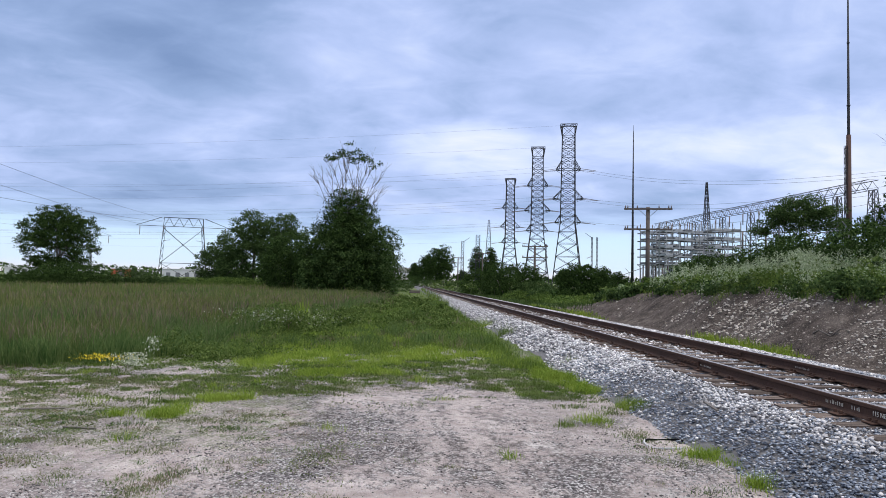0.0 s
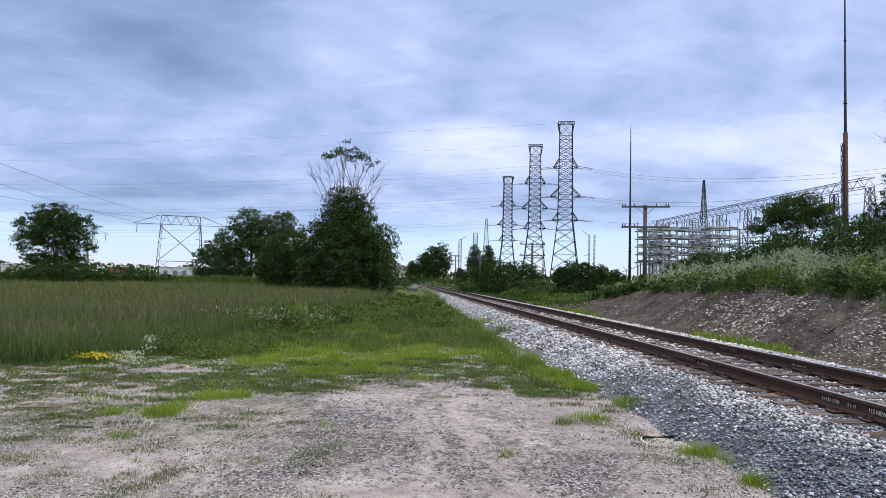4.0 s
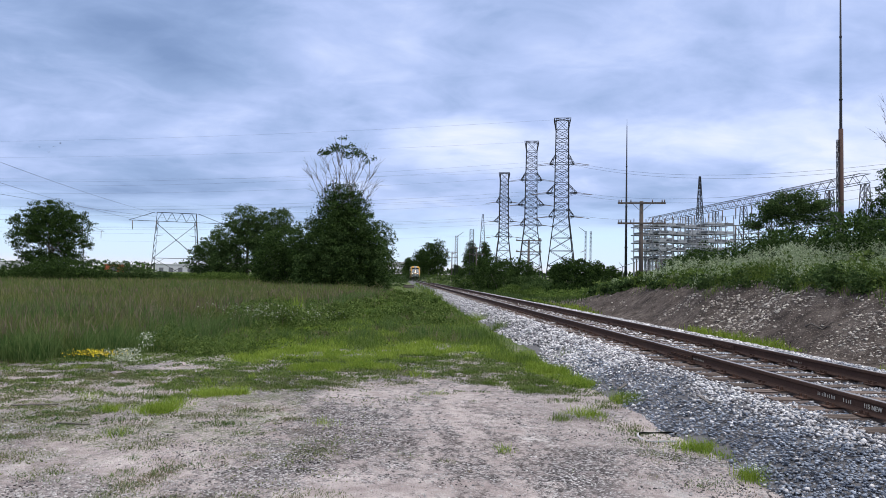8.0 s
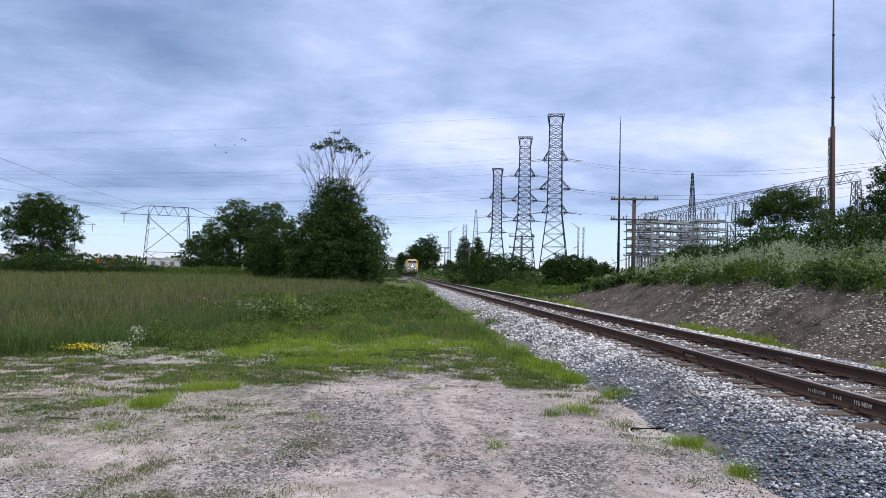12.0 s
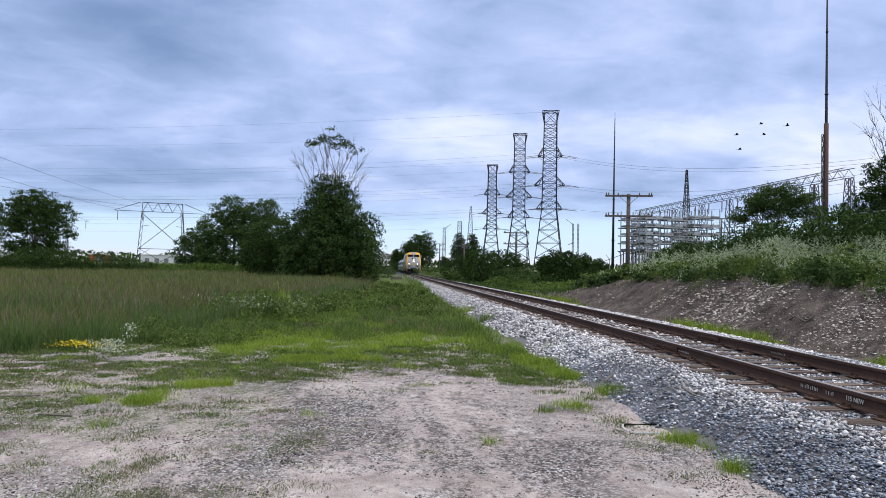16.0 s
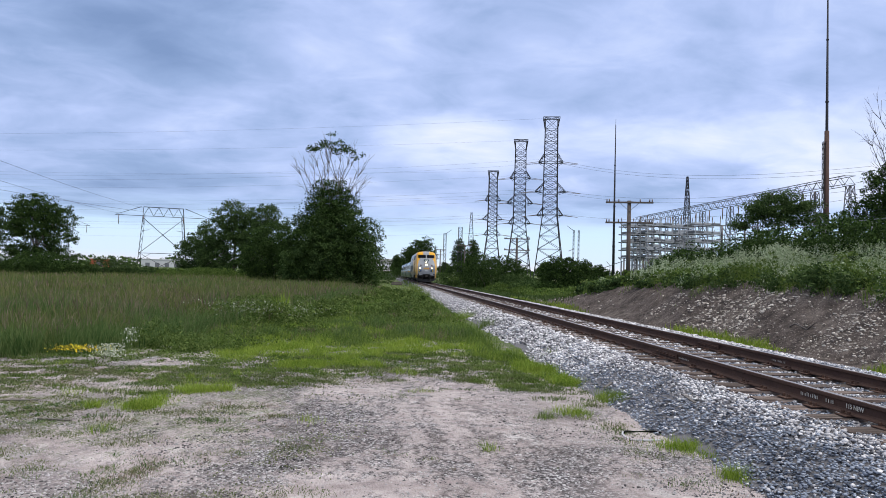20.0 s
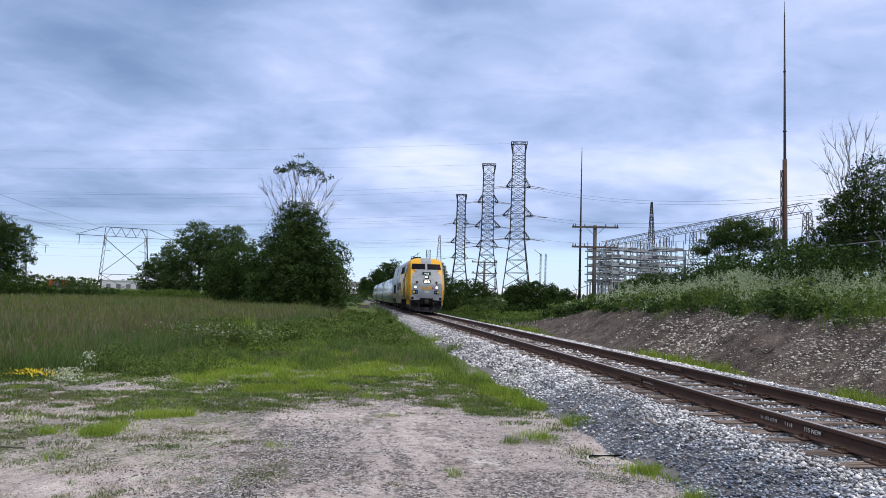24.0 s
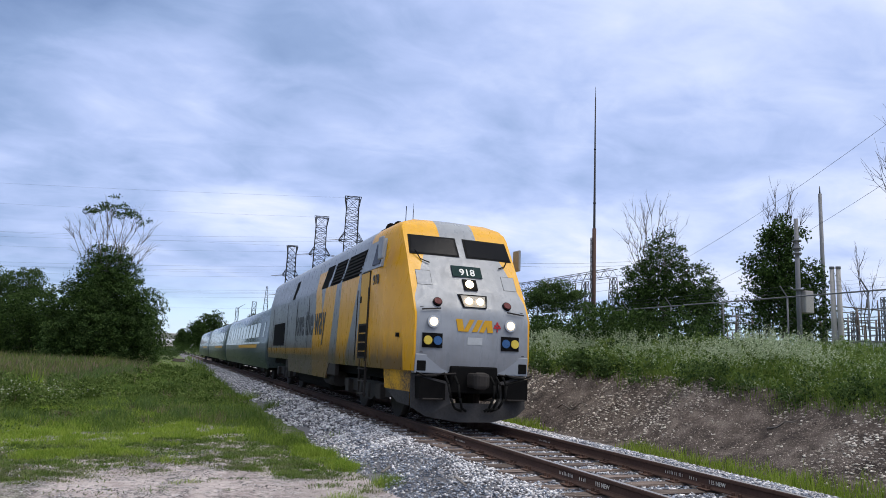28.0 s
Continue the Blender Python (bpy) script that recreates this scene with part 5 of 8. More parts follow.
def waist_tower(height, place, turn):
    """A wide portal-like lattice tower carrying one flat cross-arm."""
    t = thing("portal_pylon", "wide grey lattice pylon with one long flat cross-arm", "pylon")
    H, r = height, 0.16
    bm = bmesh.new()
    W0, W1 = 0.37 * H, 0.30 * H
    for sy in (-1, 1):
        y0, y1 = sy * 0.12 * H, sy * 0.045 * H
        for sx in (-1, 1):
            strut(bm, (sx * W0, y0, 0), (sx * W1, y1, 0.985 * H), r)
            strut(bm, (sx * W0 * 0.90, y0, 0), (sx * W1 * 0.92, y1, 0.84 * H), r * 0.6)
            strut(bm, (sx * W1 * 0.98, y1, 0.80 * H), (-sx * W0 * 0.93, y0 * 0.8, 0.24 * H), r * 0.7)
            strut(bm, (sx * W0 * 0.93, y0 * 0.8, 0.24 * H), (-sx * W0 * 0.2, y0, 0), r * 0.6)
            strut(bm, (sx * W0 * 0.95, y0 * 0.9, 0.12 * H), (sx * W0 * 0.45, y0 * 0.8, 0.24 * H), r * 0.4)
            strut(bm, (sx * W1 * 1.04, y1, 0.60 * H), (sx * W0 * 0.55, y1, 0.62 * H), r * 0.4)
        strut(bm, (-W0 * 0.94, y0 * 0.8, 0.24 * H), (W0 * 0.94, y0 * 0.8, 0.24 * H), r * 0.7)
        for sx in (-1, 1):
            for k in range(7):
                za, zb = (0.04 + 0.115 * k) * H, (0.04 + 0.115 * (k + 1)) * H
                wa, wb = W0 + (W1 - W0) * za / H, W0 + (W1 - W0) * zb / H
                ya, yb = y0 + (y1 - y0) * za / H, y0 + (y1 - y0) * zb / H
                strut(bm, (sx * wa, ya, za), (sx * wb * 0.91, yb, zb), r * 0.4)
                strut(bm, (sx * wa, ya, za), (sx * wb, -yb, zb), r * 0.35)
    part("leg_frame", bm, M_TOWER, t)
    bm = bmesh.new()
    A, z = 0.72 * H, 0.84 * H
    for sy in (-1, 1):
        y = sy * 0.03 * H
        strut(bm, (-A, 0, z), (A, 0, z), r)
        strut(bm, (-W1, y, 0.985 * H), (W1, y, 0.985 * H), r * 0.8)
        for sx in (-1, 1):
            strut(bm, (sx * W1 * 1.12, y, 0.985 * H), (sx * A, 0, z), r * 0.7)
        n = 8
        for i in range(n):
            xa, xb = -W1 + 2 * W1 * i / n, -W1 + 2 * W1 * (i + 1) / n
            za, zb = (z, 0.985 * H) if i % 2 == 0 else (0.985 * H, z)
            strut(bm, (xa, y, za), (xb, y, zb), r * 0.7)
    arm = part("cross_arm", bm, M_TOWER, t)
    for x in (-A * 0.92, -A * 0.42, A * 0.42, A * 0.92):
        part("insulator", tubed((x, 0, z), (x, 0, z - 0.15 * H), 0.2, 0.16, 6), M_INSUL, arm)
    t.matrix_basis = pose(*place, 0, 0, turn)
    return t


def wires(name, spans, r, label, group):
    """Hanging wires, each its own object: (from, to, sag)."""
    for a, b, sag in spans:
        a, b = Vector(a), Vector(b)
        bm = bmesh.new()
        n = 16
        chain(bm, [a.lerp(b, i / n) - Vector((0, 0, 4 * sag * (i / n) * (1 - i / n))) for i in range(n + 1)], [r] * (n + 1), 4)
        tagged(part(name, bm, M_WIRE), label, "wire", group)


GZ = -0.5
tower_specs = [(-10.05, 230, 12.62), (-7.6, 262, 10.86), (-5.4, 330, 8.36)]
tower_tops = []
for brg, dist, rise in tower_specs:
    p = far(brg, dist)
    h = dist * math.tan(radians(rise)) + EYE[2] - GZ
    line_tower(h, 0.185 * h, (p.x, p.y, GZ), -12, r=0.13 + 0.00028 * dist)
    tower_tops.append((p, h))

p = far(20.5, 390)
waist_tower(390 * math.tan(radians(4.42)) + EYE[2] - GZ, (p.x, p.y, GZ), 18)
p = far(28.0, 520)
waist_tower(520 * math.tan(radians(3.3)) + EYE[2] - GZ, (p.x, p.y, GZ), 18)

# conductors of the tower line, away to the left over the meadow
spans = []
for (p, h), reach in zip(tower_tops, (432, 480, 560)):
    end = far(44, reach)
    for zf in (0.725, 0.545, 0.40):
        for side in (-1,) if h < tower_tops[0][1] else (-1, 1):
            spans.append(((p.x + side * 4.5, p.y + 2 * side, zf * h), (end.x, end.y + 9 * side, zf * h + 1.5), 5.5))
    spans.append(((p.x, p.y, h - 0.5), (end.x, end.y, h + 2.0), 3.0))
wires("conductor", spans, 0.019, "thin dark overhead power conductor", "overhead conductors")
# conductors down to the gantry
p, h = tower_tops[0]
spans = [(Vector((p.x + 4, p.y, zf * h)), far(-33, 150, rise), 3.0) for zf, rise in ((0.725, 8.2), (0.71, 7.9), (0.545, 7.2), (0.53, 6.7), (0.40, 6.2))]
wires("conductor", spans, 0.028, "thin dark overhead power conductor", "overhead conductors")
# nearer lines at the meadow side
spans = [(far(48, 130, 12.4), far(21.9, 388, 4.25), 2.0), (far(48, 140, 10.4), far(23.4, 385, 3.75), 2.0), (far(48, 160, 7.0), far(18.4, 388, 3.8), 2.0), (far(50, 160, 5.0), far(26.5, 515, 2.9), 1.0)]
wires("conductor", spans, 0.042, "thin dark overhead power conductor", "overhead conductors")


# ---- substation ----
M_WHITEWALL = worn("pale_cladding", (0.52, 0.53, 0.55), (0.42, 0.43, 0.45), 0.7, scale=0.2)
M_STEELD = worn("weathered_gantry_steel", (0.075, 0.078, 0.087), (0.045, 0.047, 0.053), 0.65, 0.1, scale=0.8, spec=0.25)

def mast(name, label, place, h, r0, r1, mat, seg=10, joints=0):
    t = thing(name, label, "mast", at=place)
    part("shaft", tubed((0, 0, 0), (0, 0, h), r0, r1, seg), mat, t)
    part("tip", tubed((0, 0, h), (0, 0, h * 1.04), r1 * 0.5, r1 * 0.3, 6), mat, t)
    for i in range(joints):
        z = h * (i + 1) / (joints + 1)
        rr = r0 + (r1 - r0) * (i + 1) / (joints + 1)
        part("flange", tubed((0, 0, z - 0.06), (0, 0, z + 0.06), rr * 1.4, rr * 1.4, seg), mat, t)
    return t


p = far(-15.15, 115)
mast("lightning_mast", "slender grey steel lightning mast", (p.x, p.y, GZ), 115 * math.tan(radians(12.0)) + 1.7, 0.24, 0.06, M_TOWER, joints=3)
p = far(-30.18, 72)
m3 = mast("tall_mast", "tall tapering mast, rusty red below and dark above", (p.x, p.y, 0.5), 72 * math.tan(radians(21.2)) + 0.7, 0.20, 0.055, M_TOWER, joints=4)
part("rusty_sleeve", tubed((0, 0, 0), (0, 0, 14.5), 0.25, 0.20, 12), M_MASTRUST, m3, "rust-red lower section")
bm = bmesh.new()
lattice(bm, [(i * 0.9, 0.10) for i in range(16)], 0.022, 0.014)
part("lattice_side", bm, M_TOWER, m3, m=pose(-0.27, 0, 0))
p = far(-20.65, 190)
t = thing("lattice_mast", "slim dark lattice spire behind the capacitor racks", "mast", at=(p.x, p.y, GZ))
bm = bmesh.new()
h = 190 * math.tan(radians(7.9)) + 1.7
lattice(bm, [(h * i / 16, 1.3 * (1 - i / 16) + 0.16) for i in range(17)], 0.09, 0.05)
part("frame", bm, M_TOWER, t)


def truss_gantry():
    """A long steel truss on lattice legs, running along the substation."""
    a, b = far(-31.66, 118, 7.6), far(-17.0, 190, 4.75)
    a.z = b.z = (a.z + b.z) / 2
    g = thing("substation_gantry", "long grey lattice truss on tall lattice legs", "gantry")
    d = (b - a).normalized()
    sdir = Vector((-d.y, d.x, 0))
    L = (b - a).length
    bm = bmesh.new()
    n = 64
    for i in range(n):
        s0, s1 = L * i / n, L * (i + 1) / n
        for k in (-1, 1):
            o = sdir * 0.8 * k
            for dz in (0, -1.3):
                strut(bm, a + d * s0 + o + Vector((0, 0, dz)), a + d * s1 + o + Vector((0, 0, dz)), 0.06)
            z0, z1 = (0, -1.3) if i % 2 else (-1.3, 0)
            strut(bm, a + d * s0 + o + Vector((0, 0, z0)), a + d * s1 + o + Vector((0, 0, z1)), 0.036)
        strut(bm, a + d * s0 - sdir * 0.8, a + d * s0 + sdir * 0.8, 0.03)
    part("truss", bm, M_STEELD, g)
    for f in (0.0, 0.10, 0.30, 0.42, 0.56, 0.72, 1.0):
        bm = bmesh.new()
        c = a + d * (L * f)
        H = a.z - 1.5 + 0.6
        lattice(bm, [(H * i / 10, 1.15 - 0.75 * i / 10) for i in range(11)], 0.065, 0.035)
        part("leg", bm, M_STEELD, g, m=pose(c.x, c.y, -0.6, 0, 0, 20))
        if 0 < f < 1:
            for k in (-1, 0, 1):
                q = c + d * 3 * k - Vector((0, 0, 1.5))
                part("insulator_string", tubed(q, q - Vector((0, 0, 2.2)), 0.12, 0.08, 6), M_INSUL, g)



truss_gantry()


M_RACK = worn("pale_rack_steel", (0.36, 0.375, 0.40), (0.24, 0.25, 0.27), 0.55, 0.1, scale=1.2)


def capacitor_rack():
    """A rack of stacked capacitor trays on steel posts."""
    t = thing("capacitor_rack", "pale galvanised rack of stacked capacitor trays", "capacitor bank", "capacitor racks")
    for x in (-1.9, 0, 1.9):
        for y in (-0.9, 0.9):
            part("post", boxed((x - 0.05, y - 0.05, 0), (x + 0.05, y + 0.05, 9.5)), M_RACK, t)
            part("cap_insulator", tubed((x, y, 9.5), (x, y, 9.9), 0.07, 0.05, 6), M_INSUL, t)
    for k in range(5):
        z = 4.0 + k * 1.12
        tray = part("tray", boxed((-2.25, -1.1, z), (2.25, -0.98, z + 0.14)), M_RACK, t)
        part("tray_rail", boxed((-2.25, 0.98, z), (2.25, 1.1, z + 0.14)), M_STEELD, tray)
        for i in range(3):
            x0 = -2.0 + i * 1.42
            part("capacitor", boxed((x0, -0.9, z + 0.16), (x0 + 1.1, 0.7, z + 0.44), 0.03), M_RACK if (i + k) % 3 else M_GALV, tray)
            part("bushing", tubed((x0 + 0.55, -0.3, z + 0.44), (x0 + 0.55, -0.3, z + 0.66), 0.05, 0.03, 6), M_INSUL, tray)
    for z in (1.6, 3.0):
        part("brace", boxed((-2.0, -0.95, z), (2.0, -0.88, z + 0.08)), M_RACK, t)
    for x in (-1.9, 0, 1.9):
        part("insulator_post", tubed((x, 0, 0), (x, 0, 4.0), 0.10, 0.10, 8), M_INSUL, t)
    return t


rack0 = capacitor_rack()
racks = [(-16.9, 104), (-18.4, 101), (-19.9, 104), (-21.9, 101), (-20.6, 116), (-17.6, 116)]
for i, (brg, dist) in enumerate(racks):
    p = far(brg, dist)
    m = pose(p.x, p.y, -0.1, 0, 0, 8)
    if i == 0:
        rack0.matrix_basis = m
    else:
        copy_thing(rack0, m)


def switch_stand():
    t = thing("switch_stand", "grey steel stand with post insulators and a bus pipe", "switchgear", "substation stands")
    for sx in (-1.1, 1.1):
        part("post", boxed((sx - 0.06, -0.06, 0), (sx + 0.06, 0.06, 3.4)), M_STEELD, t)
        part("insulator", tubed((sx, 0, 3.5), (sx, 0, 4.7), 0.09, 0.07, 8), M_INSUL, t)
    part("beam", boxed((-1.6, -0.06, 3.4), (1.6, 0.06, 3.5)), M_GALV, t)
    part("bus_pipe", tubed((-4.2, 0, 4.74), (4.2, 0, 4.74), 0.045, seg=6), M_GALV, t)
    part("lower_pipe", tubed((-3.6, 0.3, 2.4), (3.6, 0.3, 2.4), 0.04, seg=6), M_GALV, t)
    return t


def equipment_cabinet():
    t = thing("equipment_cabinet", "pale grey outdoor equipment cabinet on a plinth", "cabinet", "substation cabinets")
    part("plinth", boxed((-0.7, -0.5, 0), (0.7, 0.5, 0.25), 0.02), M_CONC, t)
    part("body", boxed((-0.62, -0.42, 0.25), (0.62, 0.42, 2.3), 0.03), M_WHITEWALL, t)
    part("door", boxed((-0.55, -0.445, 0.35), (-0.01, -0.415, 2.2), 0.01), M_WHITEWALL, t)
    part("door", boxed((0.01, -0.445, 0.35), (0.55, -0.415, 2.2), 0.01), M_WHITEWALL, t)
    part("roof", boxed((-0.7, -0.5, 2.3), (0.7, 0.5, 2.4), 0.02), M_GALV, t)
    return t


def steel_column():
    t = thing("lattice_column", "slim dark lattice column in the switchyard", "steel column", "lattice columns")
    bm = bmesh.new()
    lattice(bm, [(i * 0.6, 0.17) for i in range(13)], 0.035, 0.02)
    part("frame", bm, M_STEELD, t)
    part("cross_beam", boxed((-2.4, -0.05, 6.0), (2.4, 0.05, 6.1)), M_STEELD, t)
    for x in (-2.1, -0.8, 0.8, 2.1):
        part("insulator", tubed((x, 0, 6.16), (x, 0, 6.9), 0.07, 0.05, 6), M_INSUL, t)
    return t


def yard(make, places, turns, z=0.9):
    rs = random.Random(4)
    first = make()
    for i, (brg, dist) in enumerate(places):
        p = far(brg, dist)
        m = pose(p.x, p.y, z, 0, 0, rs.choice(turns))
        if i == 0:
            first.matrix_basis = m
        else:
            copy_thing(first, m)


yard(switch_stand, [(-24 - 1.3 * i, 70 + (i * 17) % 38) for i in range(24)], (0, 90, 80), 1.5)
yard(switch_stand, [(-39 - 1.15 * i, 56 + (i * 11) % 24) for i in range(14)], (0, 90, 80), 1.3)
yard(equipment_cabinet, [(-40.9, 55), (-41.6, 60), (-42.3, 54), (-43.4, 58), (-45.9, 52), (-47.2, 56), (-48.6, 50), (-49.5, 48), (-51.2, 54), (-52.4, 51)], (-40, -50, 20), 0.9)
yard(steel_column, [(-40.9, 82), (-42.3, 95), (-50.3, 72), (-52.2, 80), (-45.7, 98), (-38.9, 96), (-48.4, 88)], (0, 90, 70), 0.9)


# ---- wooden line poles ----
def crossarm_pole(place, h, turn, arms=2, span=1.75):
    t = thing("line_pole", "weathered wooden pole with two cross-arms of insulator pins", "utility pole", "old line poles")
    part("pole", tubed((0, 0, 0), (0, 0, h), 0.17, 0.13, 10), M_WOODPOLE, t)
    for k in range(arms):
        z = h - 0.14 - k * 1.4
        arm = part("cross_arm", boxed((-span, -0.2, z - 0.06), (span, -0.08, z + 0.06), 0.01), M_WOODPOLE, t)
        for x in (-0.95, -0.85, -0.45, 0.45, 0.85, 0.95):
            part("insulator", tubed((x * span, -0.14, z + 0.06), (x * span, -0.14, z + 0.24), 0.045, 0.03, 6), M_INSUL, arm)
        for sx in (-1, 1):
            part("brace", tubed((sx * 0.62, -0.16, z - 0.05), (0, -0.16, z - 0.62), 0.02, seg=4), M_GALV, arm)
    t.matrix_basis = pose(*place, 0, 0, turn)


p = far(-16.3, 50)
crossarm_pole((p.x, p.y, -0.4), 50 * math.tan(radians(6.07)) + 1.62, -14, span=1.6)
p = far(-7.45, 88)
crossarm_pole((p.x, p.y, -0.45), 88 * math.tan(radians(2.98)) + 1.67, -8, span=1.6)
for brg, dist, rise in ((-3.2, 150, 2.3), (-1.2, 190, 1.9)):
    p = far(brg, dist)
    crossarm_pole((p.x, p.y, -0.45), dist * math.tan(radians(rise)) + 1.67, -8, span=1.6)

# thin far lattice structures along the line
for i, (brg, dist, rise, w) in enumerate(((-1.55, 260, 3.2, 0.5), (-2.8, 240, 3.75, 0.65), (-3.68, 300, 5.0, 1.5), (-8.35, 260, 3.1, 0.22), (-12.0, 260, 3.7, 0.22), (-12.4, 260, 3.7, 0.22))):
    p = far(brg, dist)
    h = dist * math.tan(radians(rise)) + 1.7
    t = thing("small_lattice_tower", "slim distant lattice tower", "pylon", "small towers along the line", at=(p.x, p.y, GZ))
    bm = bmesh.new()
    n = 12
    lattice(bm, [(h * k / n, w * (1.0 if i != 2 else 1.3 - 1.1 * k / n)) for k in range(n + 1)], 0.045 if w < 0.3 else 0.065, 0.022 if w < 0.3 else 0.035)
    part("frame", bm, M_TOWER, t)
    if i in (0, 3, 4):
        part("davit", tubed((0, 0, h - 0.3), (-2.6 if i else 2.6, 0, h + 1.5), 0.10, 0.07, 6), M_TOWER, t)
        part("switch_arm", tubed((0, 0, h * 0.62), (-1.8, 0, h * 0.58), 0.12, 0.1, 6), M_INSUL, t)

# steel poles at the substation fence
p = far(-45.2, 30)
t = thing("transformer_pole", "grey pole with a light box and clamps", "utility pole", at=(p.x, p.y, 0.8))
part("pole", tubed((0, 0, 0), (0, 0, 6.4), 0.095, 0.08, 12), M_GALV, t)
part("box", boxed((0.12, -0.22, 2.75), (0.54, 0.18, 3.6), 0.03), M_CONC, t, "pale grey equipment box")
for z in (5.2, 5.5, 5.0, 3.6):
    part("clamp", tubed((0, 0, z), (0, 0, z + 0.06), 0.17, 0.17, 12), M_GALV, t)
p = far(-46.75, 42)
mast("steel_pole", "tall plain grey steel pole", (p.x, p.y, 0.6), 42 * math.tan(radians(13.0)) + 0.6, 0.13, 0.09, M_GALV)
for brg, w in ((-47.35, 0.10), (-47.75, 0.10)):
    p = far(brg, 36)
    t = thing("tapered_post", "pale tapered steel post with a flat cap", "post", "posts at the fence", at=(p.x, p.y, 0.6))
    part("post", tubed((0, 0, 0), (0, 0, 5.4), w * 1.5, w * 0.9, 8), M_CONC, t)
    part("cap", tubed((0, 0, 5.4), (0, 0, 5.5), w * 1.1, w * 1.1, 8), M_GALV, t)

# two service wires crossing behind the fence
wires("service_wire", [(far(-36.5, 36, 8.0), far(-56, 26, 20.5), 0.3), (far(-37.5, 36, 5.6), far(-56, 26, 16.6), 0.3)], 0.008, "thin dark service wire behind the fence", "service wires")


# ---- chain-link fence on the bank ----
def make_fence():
    f = thing("chain_link_fence", "galvanised fence with a top rail and angled barbed-wire arms", "fence")
    X, top = 14.2, 3.85
    y = 9.0
    while y < 62:
        gz = float(ground_z(X, y)) - 0.1
        zt = top if y < 45 else top - (y - 45) * 0.11
        post = part("post", tubed((X, y, gz), (X, y, zt), 0.028, 0.028, 8), M_GALV, f)
        part("barb_arm", tubed((X, y, zt), (X - 0.32, y, zt + 0.36), 0.022, seg=5), M_GALV, post)
        y += 3.0
    bm = bmesh.new()
    tube(bm, (X, 6, top), (X, 45, top), 0.026)
    tube(bm, (X, 45, top), (X, 63, top - 1.98), 0.026)
    part("top_rail", bm, M_GALV, f)
    for k in range(3):
        part("barbed_wire", tubed((X - 0.1 * (k + 1), 6, top + 0.11 * (k + 1)), (X - 0.1 * (k + 1), 45, top + 0.11 * (k + 1)), 0.003, seg=4), M_GALV, f)
    bm = bmesh.new()
    y = 8.0
    while y < 45:
        for s in (-1, 1):
            tube(bm, (X, y, 1.3), (X, y + s * 2.5, 3.82), 0.0008, seg=3, caps=False)
        y += 0.22
    tagged(part("wire_mesh", bm, M_GALV, f), kind="stuff")


make_fence()


# ---- far buildings and bridge ----
M_REDWALL = worn("orange_red_cladding", (0.46, 0.10, 0.05), (0.36, 0.08, 0.04), 0.7, scale=0.2)


def shed(brg, dist, w, d, h, mat, label, roof=0.6):
    p = far(brg, dist)
    t = thing("warehouse", label, "building", "far warehouses", at=(p.x, p.y, -0.8))
    part("wall", boxed((-w / 2, -d / 2, 0), (w / 2, d / 2, h), 0.1), mat, t)
    part("roof", boxed((-w / 2 - 0.4, -d / 2 - 0.4, h), (w / 2 + 0.4, d / 2 + 0.4, h + roof), 0.1), M_WHITEWALL, t)
    for i in range(max(2, int(w / 7))):
        x = -w / 2 + 3 + i * 7
        part("loading_door", boxed((x, -d / 2 - 0.15, 0.2), (x + 3.2, -d / 2 + 0.1, 3.6)), M_GALV, t)
    t.rotation_euler.z = radians(brg - 3.55)


shed(24.75, 420, 9.5, 10, 4.4, M_REDWALL, "far low orange-red warehouse with a pale roof")
shed(30.6, 560, 30, 14, 4.4, M_WHITEWALL, "far long pale warehouse")
shed(34.5, 520, 30, 14, 4.4, M_WHITEWALL, "far long pale warehouse")
shed(20.0, 600, 40, 20, 6.0, M_WHITEWALL, "far long pale warehouse")

t = thing("road_bridge", "distant concrete road bridge over the railway", "bridge", at=(0, 430, -1.0), kind="structure")
part("deck", boxed((-90, -5, 6.2), (16, 5, 8.2), 0.2), M_CONC, t)
part("parapet", boxed((-90, -5.4, 8.0), (16, -5.0, 9.3)), M_CONC, t)
for x in (-50, -30, -9, 9, 14):
    part("pier", boxed((x - 0.8, -4, -0.6), (x + 0.8, 4, 6.3), 0.2), M_CONC, t)


# ---- plants ----
def leaf_cards(P, size, rs, droop=0.3):
    """Small kite-shaped leaves at points P."""
    n = len(P)
    a = rs.randn(n, 3)
    a[:, 2] -= droop
    a /= np.linalg.norm(a, axis=1)[:, None]
    b = np.cross(a, rs.randn(n, 3))
    b /= np.linalg.norm(b, axis=1)[:, None] + 1e-9
    s = size * (0.6 + 0.8 * rs.rand(n, 1))
    V = np.stack([P - a * s * 0.5, P + b * s * 0.32 + a * s * 0.05, P + a * s * 0.55, P - b * s * 0.32 + a * s * 0.05], 1)
    F = np.arange(4 * n).reshape(n, 4)
    return V.reshape(-1, 3), F


